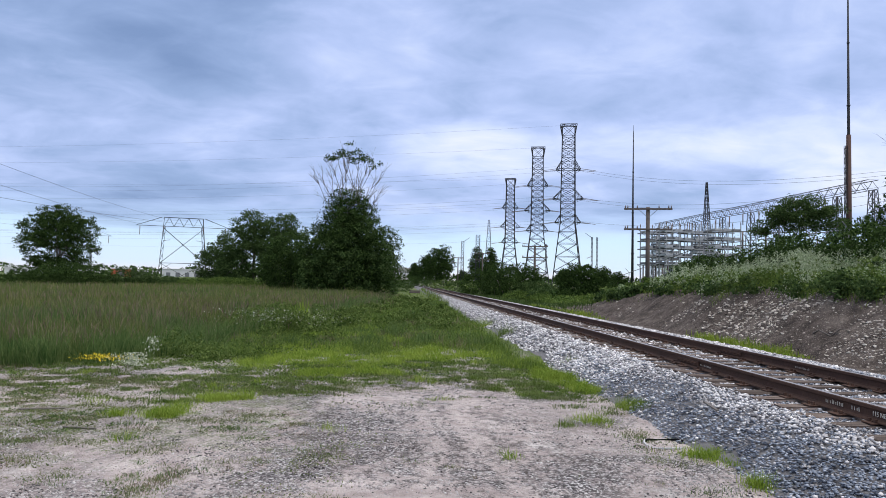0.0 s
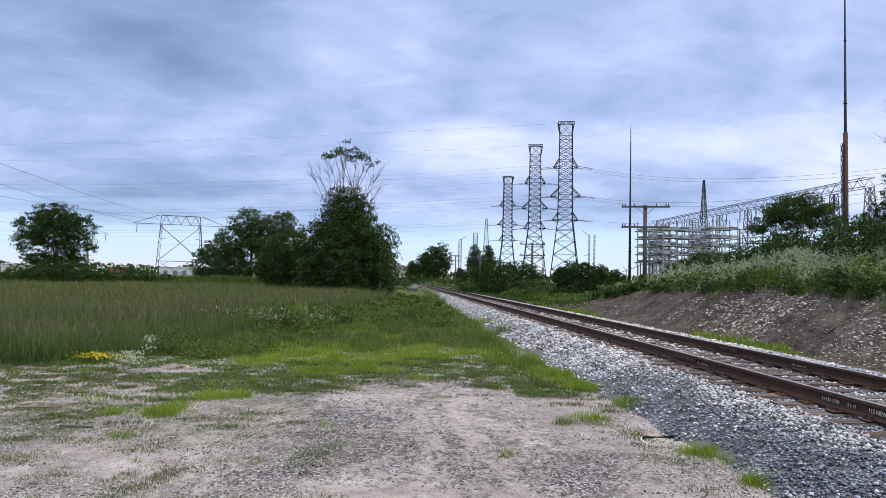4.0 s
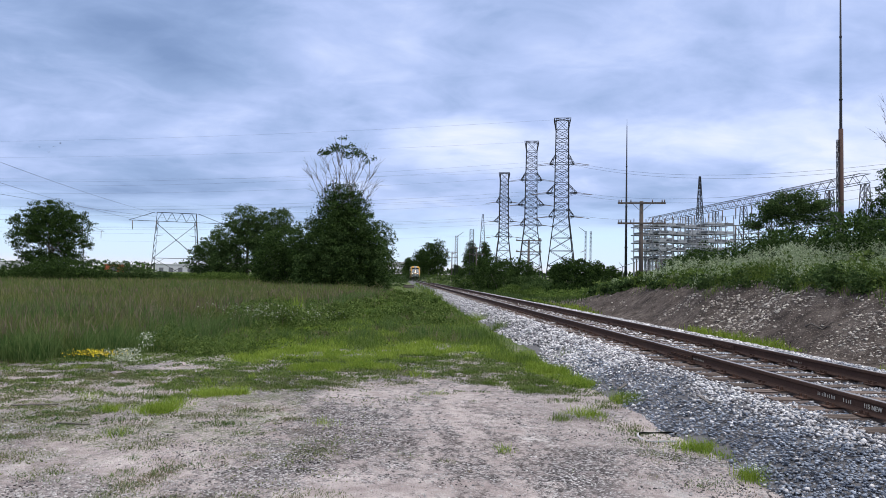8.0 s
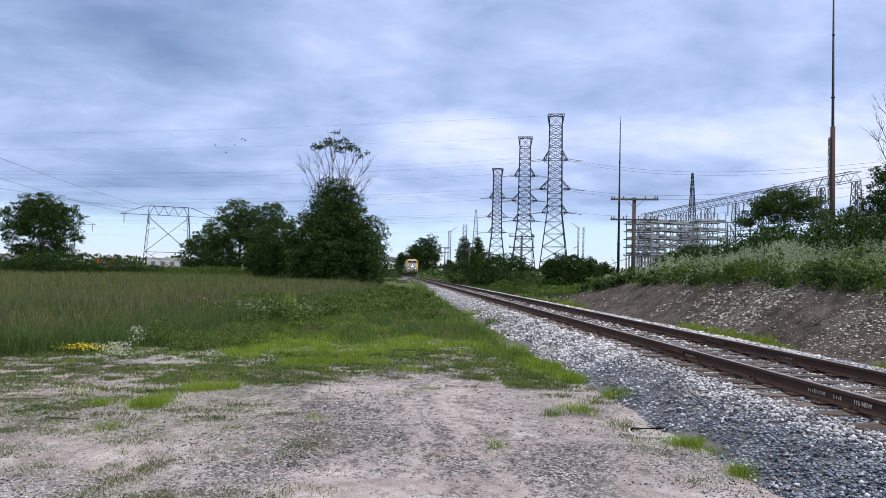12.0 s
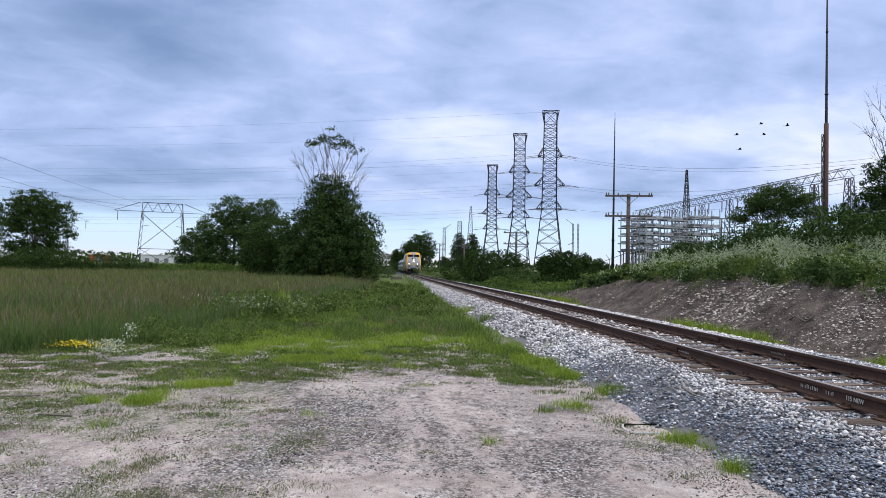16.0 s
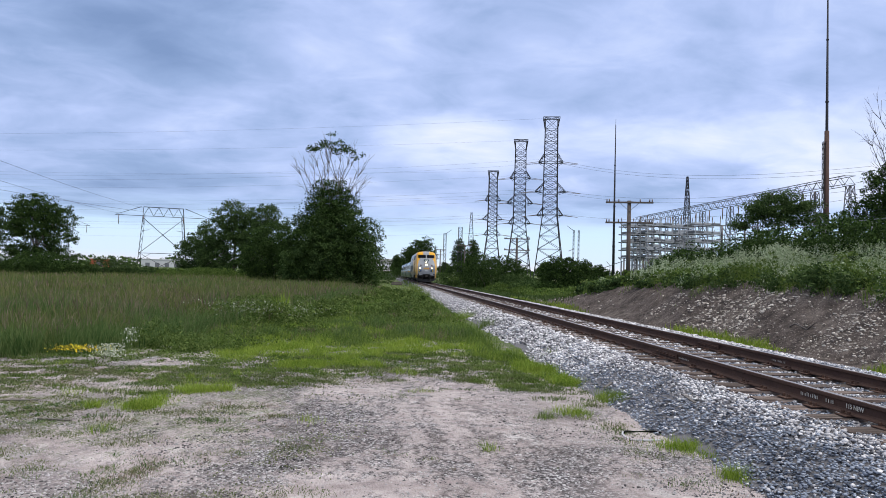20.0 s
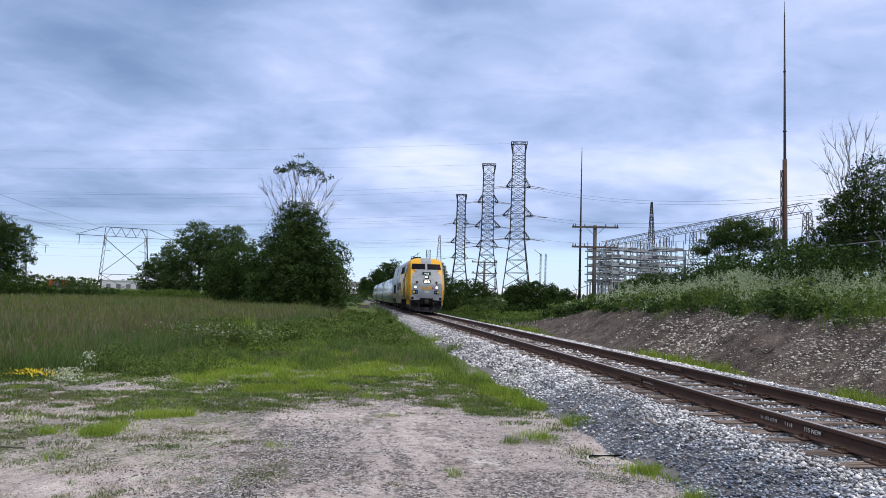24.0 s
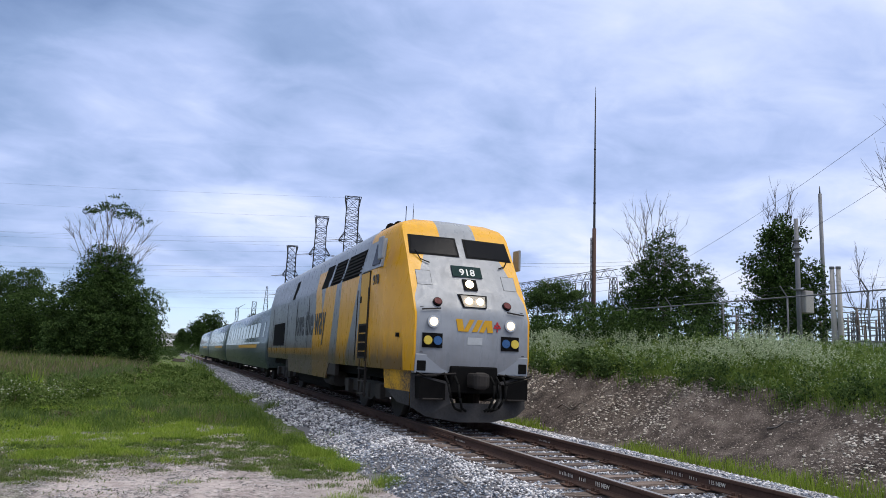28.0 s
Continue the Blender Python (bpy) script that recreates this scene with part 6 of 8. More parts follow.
def crown_points(lobes, n, rs, clump=0.55, hollow=0.55, per=26):
    """Leaf places in clumps over rounded lobes (x, y, z, rx, ry, rz)."""
    L = np.array(lobes, float)
    w = (L[:, 3] * L[:, 5]) ** 1.0
    k = rs.choice(len(L), n // per, p=w / w.sum())
    d = rs.randn(len(k), 3)
    d /= np.linalg.norm(d, axis=1)[:, None]
    r = hollow + (1.08 - hollow) * rs.rand(len(k), 1) ** 0.6
    C = L[k, :3] + d * r * L[k, 3:6]
    sz = clump * (0.5 + rs.rand(len(k), 1))
    d = rs.randn(len(k), per, 3)
    d *= rs.rand(len(k), per, 1) ** 0.4 / np.linalg.norm(d, axis=2)[:, :, None]
    P = C[:, None, :] + d * sz[:, None, :] * np.array([1.0, 1.0, 0.62])
    return P.reshape(-1, 3)


def limb(bm, a, b, r0, r1, rs, bend=0.12, n=4):
    a, b = Vector(a), Vector(b)
    L = (b - a).length
    pts = [a.lerp(b, i / n) + Vector(rs.randn(3) * bend * L * 0.25) * (0 < i < n) for i in range(n + 1)]
    chain(bm, pts, [r0 + (r1 - r0) * i / n for i in range(n + 1)], 5)
    return pts


def tree(name, label, place, lobes, leaves, size, mat, trunk_r, trunk_h, seed, clump=0.55, hollow=0.55, group=""):
    rs = np.random.RandomState(seed)
    t = thing(name, label, "tree", group, at=place)
    bm = bmesh.new()
    top = Vector((0.1, 0, trunk_h))
    pts = limb(bm, (0, 0, -0.4), top, trunk_r, trunk_r * 0.6, rs, 0.05)
    for lx, ly, lz, a, b, c in lobes:
        s = pts[2 + rs.randint(3)]
        end = limb(bm, s, (lx, ly, lz), trunk_r * 0.45, trunk_r * 0.14, rs)
        for _ in range(4):
            d = Vector(rs.randn(3))
            d.normalize()
            limb(bm, end[2 + rs.randint(3)], Vector((lx, ly, lz)) + Vector((d.x * a, d.y * b, d.z * c)) * 0.85, trunk_r * 0.13, 0.02, rs, n=3)
    part("trunk", bm, M_BARK, t)
    V, F = leaf_cards(crown_points(lobes, int(leaves * 1.6), rs, clump, hollow, 42), size * 0.66, rs)
    part("crown", array_mesh("crown", V, F, mat), parent=t, label="leafy crown with gaps at its edge")
    return t


def dead_crown(t, base, spread, height, n, r, seed, mat, tip_leaves=None):
    """Bare branching twigs fanning up from a point."""
    rs = np.random.RandomState(seed)
    base = Vector(base)
    tips = []
    for i in range(n):
        bm = bmesh.new()
        ang = (i / (n - 1) - 0.5) * 2
        end = base + Vector((ang * spread + rs.randn() * 0.12, rs.randn() * spread * 0.25, height * (0.93 - 0.36 * ang * ang + rs.randn() * 0.03)))
        pts = limb(bm, base + Vector((ang * 0.3, 0, -0.3)), end, r, r * 0.22, rs, 0.10, 5)
        tips.append(end)
        for _ in range(15):
            k = 1 + rs.randint(4)
            d = (end - base).normalized() + Vector(rs.randn(3)) * 0.30
            q = limb(bm, pts[k], pts[k] + d * height * (0.10 + 0.14 * rs.rand()), r * 0.34, r * 0.1, rs, 0.12, 3)
            for _ in range(2):
                d2 = d + Vector(rs.randn(3)) * 0.5
                limb(bm, q[2], q[2] + d2 * height * 0.06, r * 0.15, r * 0.07, rs, 0.1, 2)
        part("bare_branch", bm, mat, t, "leafless grey branch")
    if tip_leaves:
        size, count, lm = tip_leaves
        P = []
        for e in tips:
            if abs(e.x - base.x) < spread * 0.62 and e.z > base.z + height * 0.7:
                for _ in range(4):
                    c = np.array(e) + rs.randn(3) * (0.42, 0.35, 0.26)
                    P.append(c + rs.randn(count, 3) * (0.22, 0.2, 0.11))
        V, F = leaf_cards(np.concatenate(P), size, rs)
        part("top_leaves", array_mesh("top_leaves", V, F, lm), parent=t, label="a few leaf tufts on the bare top")


def side(dist, bearing):
    """Turn of a thing that faces the standpoint."""
    return radians(bearing - 3.55)


def place_tree(bearing, dist, z=GZ):
    p = far(bearing, dist)
    return (p.x, p.y, z)


# the big tree beside the line, bare-topped
D = 66.0
bt = tree("tall_bare_topped_tree", "dense dark-green tree with bare dead branches above it", place_tree(7.85, D), [(0.2, 0, 8.0, 2.2, 2.2, 2.2), (0.2, 0, 6.2, 3.0, 2.6, 2.0), (-1.9, 0, 4.6, 2.7, 2.6, 2.2), (2.4, 0, 4.4, 2.5, 2.6, 2.3), (-2.6, 0, 2.4, 2.2, 2.6, 2.0), (0.0, 0, 2.2, 3.6, 2.8, 2.3), (3.2, 0, 2.2, 2.0, 2.4, 2.1), (0.2, -1.0, 4.0, 3.2, 2.0, 3.0)], 56000, 0.235, M_LEAF, 0.28, 6.5, 3, clump=0.6, hollow=0.3)
bt.rotation_euler.z = side(D, 7.85)
# front sprays take a lighter leaf colour, so they look sunlit against the crown
rsf = np.random.RandomState(303)
V, F = leaf_cards(crown_points([(-2.6, -2.0, 2.0, 2.0, 1.1, 1.6), (1.7, -2.2, 2.4, 2.3, 1.1, 1.8), (-0.6, -2.4, 3.6, 2.2, 1.0, 1.7), (0.6, -2.0, 6.2, 1.9, 0.9, 1.5), (3.0, -1.6, 3.6, 1.6, 1.0, 1.6)], 11000, rsf, 0.5, 0.6, 40), 0.15, rsf)
part("outer_leaves", array_mesh("outer_leaves", V, F, M_LEAF2), parent=bt, label="outer leaf sprays in a lighter green, coloured as sunlit")
dead_crown(bt, (0.15, 0, 6.2), 3.5, 7.7, 14, 0.05, 5, M_DEADWOOD, (0.17, 36, M_LEAF))

tree("rounded_tree", "dark green bushy tree leaning on its neighbour", place_tree(12.3, 70), [(0, 0, 4.4, 2.0, 2, 1.6), (-1.2, 0, 2.6, 2.2, 2, 2.0), (1.6, 0, 2.4, 2.0, 2, 2.2), (0, 0, 1.5, 2.6, 2, 1.7)], 16000, 0.22, M_LEAF, 0.2, 3, 8, clump=0.55).rotation_euler.z = side(0, 12.3)
tree("broad_tree", "grey-green broadleaf tree in the meadow hedge", place_tree(15.2, 98), [(-0.6, 0, 8.6, 2.4, 2, 1.9), (1.2, 0, 7.0, 2.4, 2, 2.2), (-2.2, 0, 6.2, 2.4, 2, 2.0), (0, 0, 4.2, 3.6, 2.4, 3.2), (-2.4, 0, 2.6, 2.6, 2.2, 2.4)], 22000, 0.27, M_LEAF2, 0.26, 5.5, 9).rotation_euler.z = side(0, 15)
tree("broad_tree", "grey-green broadleaf tree in the meadow hedge", place_tree(13.2, 96), [(0.2, 0, 8.2, 2.2, 2, 2.0), (-1.0, 0, 6.0, 2.2, 2, 2.2), (1.4, 0, 5.6, 2.0, 2, 2.4), (0, 0, 3.4, 3.0, 2.2, 2.6)], 18000, 0.27, M_LEAF2, 0.24, 5, 10).rotation_euler.z = side(0, 13)
tree("pale_tree", "pale grey-green willowy tree in the meadow hedge", place_tree(17.7, 102), [(0, 0, 4.6, 2.4, 2, 1.8), (-1.2, 0, 3.0, 2.4, 2, 2.2), (1.6, 0, 3.2, 2.2, 2, 2.2), (0.4, 0, 1.5, 3.0, 2, 1.5)], 16000, 0.26, M_LEAF2, 0.2, 4, 12).rotation_euler.z = side(0, 17)
tree("lone_round_tree", "lone round dark-green tree at the field edge", place_tree(28.9, 88), [(-0.2, 0, 7.6, 2.4, 2.2, 1.6), (-2.0, 0, 6.6, 2.1, 2.0, 1.5), (1.9, 0, 6.7, 2.1, 2.0, 1.5), (-2.4, 0, 4.9, 1.9, 2.0, 1.2), (2.2, 0, 4.6, 2.0, 2.0, 1.2), (0, 0, 5.6, 2.6, 2.2, 1.8), (-1.8, 0, 3.1, 1.7, 1.6, 0.7), (1.4, 0, 3.0, 1.8, 1.6, 0.7), (0.0, 0, 2.4, 2.4, 1.6, 0.9)], 24000, 0.24, M_LEAF, 0.24, 4.5, 14, clump=0.5, hollow=0.3).rotation_euler.z = side(0, 29)


def bush(bearing, dist, w, h, seed, mat, label="rounded green bush", z=None, leaves=2600, size=0.26, depth=None, clump=0.4, hollow=0.25):
    rs = np.random.RandomState(seed)
    p = far(bearing, dist)
    z = float(ground_z(p.x, p.y)) if z is None else z
    b = thing("bush", label, "bush", "bushes", at=(p.x, p.y, z - 0.1))
    b.rotation_euler.z = side(0, bearing)
    k = max(3, int(w / 1.2))
    d = depth or w * 0.4
    lobes = [(w * (i / (k - 1) - 0.5) * 0.8 + rs.randn() * 0.2, rs.randn() * d * 0.3, h * (0.36 + 0.18 * rs.rand()), w / k * 1.05 + 0.3, d * 0.55, h * (0.42 + 0.14 * rs.rand())) for i in range(k)]
    for lx, ly, lz, *_ in lobes:
        bm = bmesh.new()
        limb(bm, (lx * 0.5, ly * 0.5, -0.2), (lx, ly, lz), 0.06, 0.02, rs)
        part("stem", bm, M_BARK, b)
    V, F = leaf_cards(crown_points(lobes, int(leaves * 0.8), rs, clump, hollow), size, rs)
    V[:, 2] = np.maximum(V[:, 2], 0.02)
    part("foliage", array_mesh("foliage", V, F, mat), parent=b)
    return b


# field-edge thicket under the lone tree and along the far hedge
for brg, dist, w, h, mat in ((28.6, 84, 9, 2.9, M_LEAF), (29.8, 82, 6, 2.2, M_LEAF), (27.2, 82, 5, 2.0, M_LEAF), (23.6, 90, 4.0, 2.4, M_LEAF2), (20.5, 95, 4.0, 1.5, M_LEAF2), (22, 100, 6, 1.2, M_LEAF3), (18.3, 92, 7, 1.6, M_LEAF3), (16.2, 88, 6, 1.6, M_LEAF3), (25.5, 100, 7, 1.3, M_LEAF2), (32.5, 95, 8, 1.7, M_LEAF2), (36, 92, 9, 1.7, M_LEAF2), (40, 95, 9, 2.0, M_LEAF2)):
    bush(brg, dist, w, h, int(brg * 10), mat, "low thicket at the edge of the meadow", leaves=15000, size=0.14, clump=0.3, hollow=0.5)
# bushes along the far side of the track
for brg, dist, w, h, mat, n in ((-5.9, 74, 5.0, 3.9, M_LEAF, 17000), (-4.2, 80, 4.4, 3.4, M_LEAF, 15000), (-7.4, 72, 3.0, 1.9, M_LEAF2, 8000), (-8.7, 84, 4.0, 1.5, M_LEAF, 6000), (-14.2, 68, 4.0, 1.1, M_LEAF, 7000), (-9.4, 64, 3.0, 1.3, M_LEAF2, 6000), (-11.7, 58, 2.7, 3.5, M_LEAF, 16000), (-10.5, 57, 1.6, 1.3, M_LEAF, 5000), (-13.2, 60, 2.0, 1.5, M_LEAF, 5000), (-3.6, 105, 5, 1.8, M_LEAF3, 5000), (-1.0, 130, 7, 2.2, M_LEAF3, 5000), (-7.4, 66, 4.0, 1.0, M_LEAF3, 5000), (-10.3, 62, 5, 1.0, M_LEAF3, 5000), (0.6, 170, 7, 2.6, M_LEAF2, 5000), (-2.2, 118, 6, 2.2, M_LEAF, 6000), (4.6, 110, 5, 1.8, M_LEAF2, 5000), (3.6, 150, 5, 2.0, M_LEAF2, 4000), (4.5, 140, 6, 3.2, M_LEAF, 7000), (3.4, 180, 8, 3.4, M_LEAF, 7000), (2.6, 225, 9, 4.2, M_LEAF, 7000), (4.3, 215, 9, 4.0, M_LEAF, 6000)):
    bush(brg, dist, w, h, int(-brg * 10) + 400, mat, "dense green bush beside the railway", leaves=int(n * 1.7), size=0.115, clump=0.26, hollow=0.6)

# hedge on top of the cutting
rs0 = random.Random(2)
y = 16.0
while y < 50:
    x = 10.2 + rs0.uniform(-0.8, 0.8)
    h = float(np.interp(y, [10, 16, 18, 20, 25, 34, 42, 50], [0.4, 0.5, 0.95, 1.9, 2.1, 1.9, 1.2, 0.8])) + rs0.uniform(-0.2, 0.25)
    b = bush(0, 10, 3.2, h, int(y * 10), rs0.choice((M_LEAF, M_LEAF, M_LEAF2)), "dense dark hedge bush on top of the cutting", z=0.0, leaves=9500, size=0.085, depth=2.4, clump=0.26, hollow=0.5)
    b.matrix_basis = pose(x, y, float(ground_z(x, y)) - 0.05, 0, 0, 75 + rs0.uniform(-15, 15))
    y += 2.1

# flat-topped small tree over the hedge
tree("flat_topped_tree", "small flat-crowned tree with a spreading top behind the hedge", (*far(-27.2, 41).xy, 1.3), [(0, 0, 4.35, 1.0, 1.1, 0.30), (-0.9, 0, 3.9, 0.9, 1.0, 0.30), (1.0, 0, 3.9, 0.9, 1.0, 0.30), (0, 0, 3.7, 1.5, 1.2, 0.35), (-1.5, 0, 3.3, 0.6, 0.8, 0.22), (1.6, 0, 3.2, 0.6, 0.8, 0.22), (-2.0, 0, 2.9, 0.5, 0.7, 0.2), (2.1, 0, 2.85, 0.5, 0.7, 0.2), (0.2, 0, 3.15, 1.2, 0.9, 0.25)], 11000, 0.14, M_LEAF2, 0.10, 1.7, 21, clump=0.32, hollow=0.4).rotation_euler.z = side(0, -27)
rt = tree("leafy_tree_with_bare_top", "dark leafy tree with bare twigs rising out of it", (*far(-35.6, 45).xy, 1.0), [(0.1, 0, 7.0, 1.2, 1.3, 1.5), (-1.2, 0, 5.3, 1.4, 1.4, 1.7), (1.5, 0, 5.2, 1.5, 1.4, 1.6), (-1.9, 0, 3.4, 1.5, 1.4, 1.6), (0.3, 0, 3.6, 2.3, 1.6, 2.0), (2.5, 0, 3.6, 1.3, 1.4, 1.7)], 25000, 0.19, M_LEAF, 0.2, 5, 22, clump=0.45, hollow=0.25)
rt.rotation_euler.z = side(0, -35.6)
dead_crown(rt, (-0.7, 0, 5.3), 1.6, 5.7, 10, 0.036, 6, M_DEADWOOD)
rt2 = tree("leafy_tree_with_bare_top", "tall narrow tree with bare twigs rising out of it", (*far(-44.1, 37).xy, 1.0), [(0.0, 0, 6.6, 0.9, 1, 1.3), (-0.5, 0, 5.0, 1.2, 1.1, 1.2), (0.6, 0, 4.4, 1.3, 1.1, 1.2), (-0.5, 0, 3.2, 1.5, 1.2, 1.3), (0.9, 0, 2.8, 1.4, 1.1, 1.2)], 16000, 0.18, M_LEAF, 0.15, 5, 23, clump=0.40, hollow=0.2)
rt2.rotation_euler.z = side(0, -44)
dead_crown(rt2, (0.1, 0, 6.0), 0.8, 3.6, 6, 0.03, 7, M_DEADWOOD)
st = thing("bare_sapling", "thin leafless sapling behind the fence", "tree", at=(*far(-49.2, 33).xy, 0.8))
dead_crown(st, (0, 0, 2.4), 0.7, 3.5, 4, 0.025, 8, M_BARK)
part("stem", tubed((0, 0, -0.2), (0, 0, 2.5), 0.045, 0.03), M_BARK, st)
st = thing("bare_tree", "leafless grey tree beyond the fence", "tree", at=(*far(-53.8, 26).xy, 0.8))
dead_crown(st, (0, 0, 3.0), 2.2, 6.8, 9, 0.035, 9, M_DEADWOOD)
part("stem", tubed((0, 0, -0.2), (0, 0, 3.1), 0.1, 0.07), M_DEADWOOD, st)

# far trees at the end of the line
for i, (brg, dist, h, w) in enumerate(((1.35, 240, 11.5, 6.5), (-0.05, 242, 14.2, 7.0), (0.7, 246, 13.0, 7.0), (2.3, 245, 7.5, 5.0), (-2.75, 250, 14.5, 5.2), (-3.9, 255, 14.0, 5.0), (-3.3, 258, 9.0, 6.0), (-1.6, 300, 6, 6), (-12.8, 300, 7, 7), (-14.0, 320, 7, 9), (-18.4, 180, 6.5, 5), (-9.9, 200, 5.5, 5))):
    lob = [(0, 0, h * 0.78, w * 0.3, w * 0.3, h * 0.2), (-w * 0.2, 0, h * 0.5, w * 0.35, w * 0.3, h * 0.25), (w * 0.22, 0, h * 0.55, w * 0.33, w * 0.3, h * 0.25), (0, 0, h * 0.3, w * 0.45, w * 0.35, h * 0.28)]
    tree("far_tree", "distant dark tree by the line", place_tree(brg, dist), lob, 9000, 0.46, M_LEAF, 0.25, h * 0.5, 40 + i, clump=0.8, hollow=0.3, group="far trees").rotation_euler.z = side(0, brg)

# low wooded skyline all round
rs1 = np.random.RandomState(31)
n = 26000
ang = np.radians(rs1.uniform(-75, 75, n))
dist = rs1.uniform(700, 1500, n)
hh = 7 + 5 * wave(ang * 60, ang * 0, 1.0) + 3 * wave(ang * 300, ang * 0, 1.0)
P = np.stack([EYE[0] + dist * np.sin(ang), dist * np.cos(ang), -0.6 + rs1.rand(n) * hh * dist / 1100], 1)
keep = np.abs(P[:, 0]) > 14
V, F = leaf_cards(P[keep], 3.4, rs1)
tagged(new("distant_woods", array_mesh("distant_woods", V, F, M_LEAF)), "low dark wooded skyline in the distance", "woods", kind="stuff")


# ---- grasses ----
def blades(name, P, h, w, mat, label, seed, lean=0.35, cat="grass"):
    """Grass blades as one mesh: two-part tapered strips that bend to a tip."""
    rs = np.random.RandomState(seed)
    n = len(P)
    t = rs.uniform(0, 2 * np.pi, n)
    side_v = np.stack([np.cos(t), np.sin(t), 0 * t], 1) * (w * 0.5)[:, None]
    t2 = rs.uniform(0, 2 * np.pi, n)
    l = np.abs(rs.randn(n)) * lean
    bend = np.stack([np.cos(t2), np.sin(t2), 0 * t2], 1) * (l * h)[:, None]
    up = np.stack([0 * h, 0 * h, h], 1)
    V = np.stack([P - side_v, P + side_v, P + up * 0.55 + bend * 0.35 + side_v * 0.8, P + up * 0.55 + bend * 0.35 - side_v * 0.8, P + up * (1 - 0.12 * l[:, None]) + bend], 1)
    F = np.array([(0, 1, 2), (0, 2, 3), (3, 2, 4)])
    F = (F[None] + 5 * np.arange(n)[:, None, None]).reshape(-1, 3)
    return tagged(new(name, array_mesh(name, V.reshape(-1, 3), F, mat)), label, cat, kind="stuff")


def scatter(n, r0, r1, a0, a1, seed):
    """Places on the ground, evenly thinned with distance from the standpoint."""
    rs = np.random.RandomState(seed)
    r = r0 * (r1 / r0) ** rs.rand(n)
    a = np.radians(rs.uniform(a0, a1, n) - 3.55)
    x, y = EYE[0] - r * np.sin(a), r * np.cos(a)
    return x, y, r, rs


# bright low grass: x, y, half width, half length
LUSH = [(-8.75, 9.2, 0.22, 0.28), (-8.4, 10.35, 0.42, 0.24), (-8.4, 14.6, 0.6, 1.0), (-7.9, 16.3, 0.7, 1.2), (-6.9, 15.0, 0.7, 0.9), (-6.1, 15.5, 0.7, 1.0), (-5.0, 16.8, 0.8, 1.2), (-3.6, 16.6, 0.4, 1.2), (-3.25, 14.8, 0.36, 0.9), (-2.95, 13.2, 0.30, 0.75), (-2.62, 11.7, 0.22, 0.55), (-2.36, 9.85, 0.24, 0.34), (-2.6, 7.15, 0.13, 0.2), (-2.58, 6.1, 0.06, 0.1), (-7.2, 13.2, 0.5, 0.5), (-6.3, 13.4, 0.4, 0.4)]
# dull clumps in the gravel
DULL = [(-9.2, 12.2, 0.6, 0.45), (-8.5, 12.9, 0.7, 0.5), (-7.4, 12.6, 0.8, 0.4), (-6.2, 12.8, 0.7, 0.4), (-4.4, 14.2, 0.5, 0.8), (-3.6, 13.0, 0.4, 0.7), (-3.6, 11.2, 0.35, 0.5), (-9.26, 7.6, 0.2, 0.22), (-9.4, 7.0, 0.55, 0.26), (-8.83, 6.4, 0.32, 0.22), (-8.35, 7.2, 0.34, 0.16), (-11.0, 10.2, 0.7, 0.5), (-9.2, 8.2, 0.16, 0.14), (-8.6, 8.15, 0.26, 0.18), (-8.07, 6.05, 0.22, 0.12), (-5.0, 10.6, 0.16, 0.13), (-4.33, 12.2, 0.22, 0.6), (-4.78, 10.8, 0.12, 0.1), (-5.6, 11.6, 0.5, 0.4), (-6.6, 11.2, 0.5, 0.3), (-7.6, 11.6, 0.5, 0.4), (-2.95, 8.2, 0.35, 0.5), (-3.1, 7.0, 0.4, 0.4), (-10.2, 11.4, 0.8, 0.4), (-9.9, 9.6, 0.5, 0.3), (-9.8, 8.8, 0.5, 0.24), (-10.3, 7.9, 0.5, 0.3)]


def ballast_toe(y):
    """Where the verge stops and the ballast shows."""
    return np.interp(y, [9, 12, 15, 21, 31, 50, 77, 120], [-2.4, -2.75, -3.1, -2.95, -2.7, -2.4, -2.1, -1.95])


def lush_field(x, y):
    """How bright and thick the low grass is, 0 to 1 and a little more."""
    v = np.zeros_like(np.asarray(x, float))
    for a, b, c, d in LUSH:
        v = np.maximum(v, np.exp(-(((x - a) / c) ** 2 + ((y - b) / d) ** 2) * 0.8))
    return v


def meadow_edge(y):
    return np.interp(y, [10, 12.9, 14.3, 16, 20, 26, 35, 50, 80, 120], [-16, -12.6, -11.3, -10.7, -10.2, -9.0, -8.2, -7.0, -6.0, -6.0]) + 1.0 * (wave(y, y * 0 + 5, 0.35) - 0.5)


# tall meadow
x, y, r, rs = scatter(155000, 12, 130, -6, 48, 51)
k = (x < meadow_edge(y)) & (y > lot_edge(x) + 0.6) & (((x + 11.7) / 0.8) ** 2 + ((y - 13.6) / 0.7) ** 2 > 1)
x, y, r = x[k], y[k], r[k]
edge = np.minimum(meadow_edge(y) - x, (y - lot_edge(x) - 0.6))
h = (0.46 + 0.36 * smoothstep(0, 2.6, edge)) * (0.65 + 0.55 * rs.rand(len(x))) * (0.72 + 0.36 * wave(x, y, 0.35) + 0.36 * wave(x + 9, y + 2, 1.1))
P = np.stack([x, y, ground_z(x, y) - 0.02], 1)
front = (edge + 1.5 * (wave(x, y, 0.7) - 0.5) < 1.3) | (wave(x + 61, y, 0.5) > 0.68)
for sel, mat, lab in ((front, M_GRASSD, "deep green grass along the edge of the meadow"), (~front, M_GRASS2, "tall grey-green meadow grass")):
    blades("meadow_grass", P[sel], h[sel], 0.0085 * np.clip(r[sel] / 11, 1, 5), mat, lab, 52, 0.5)
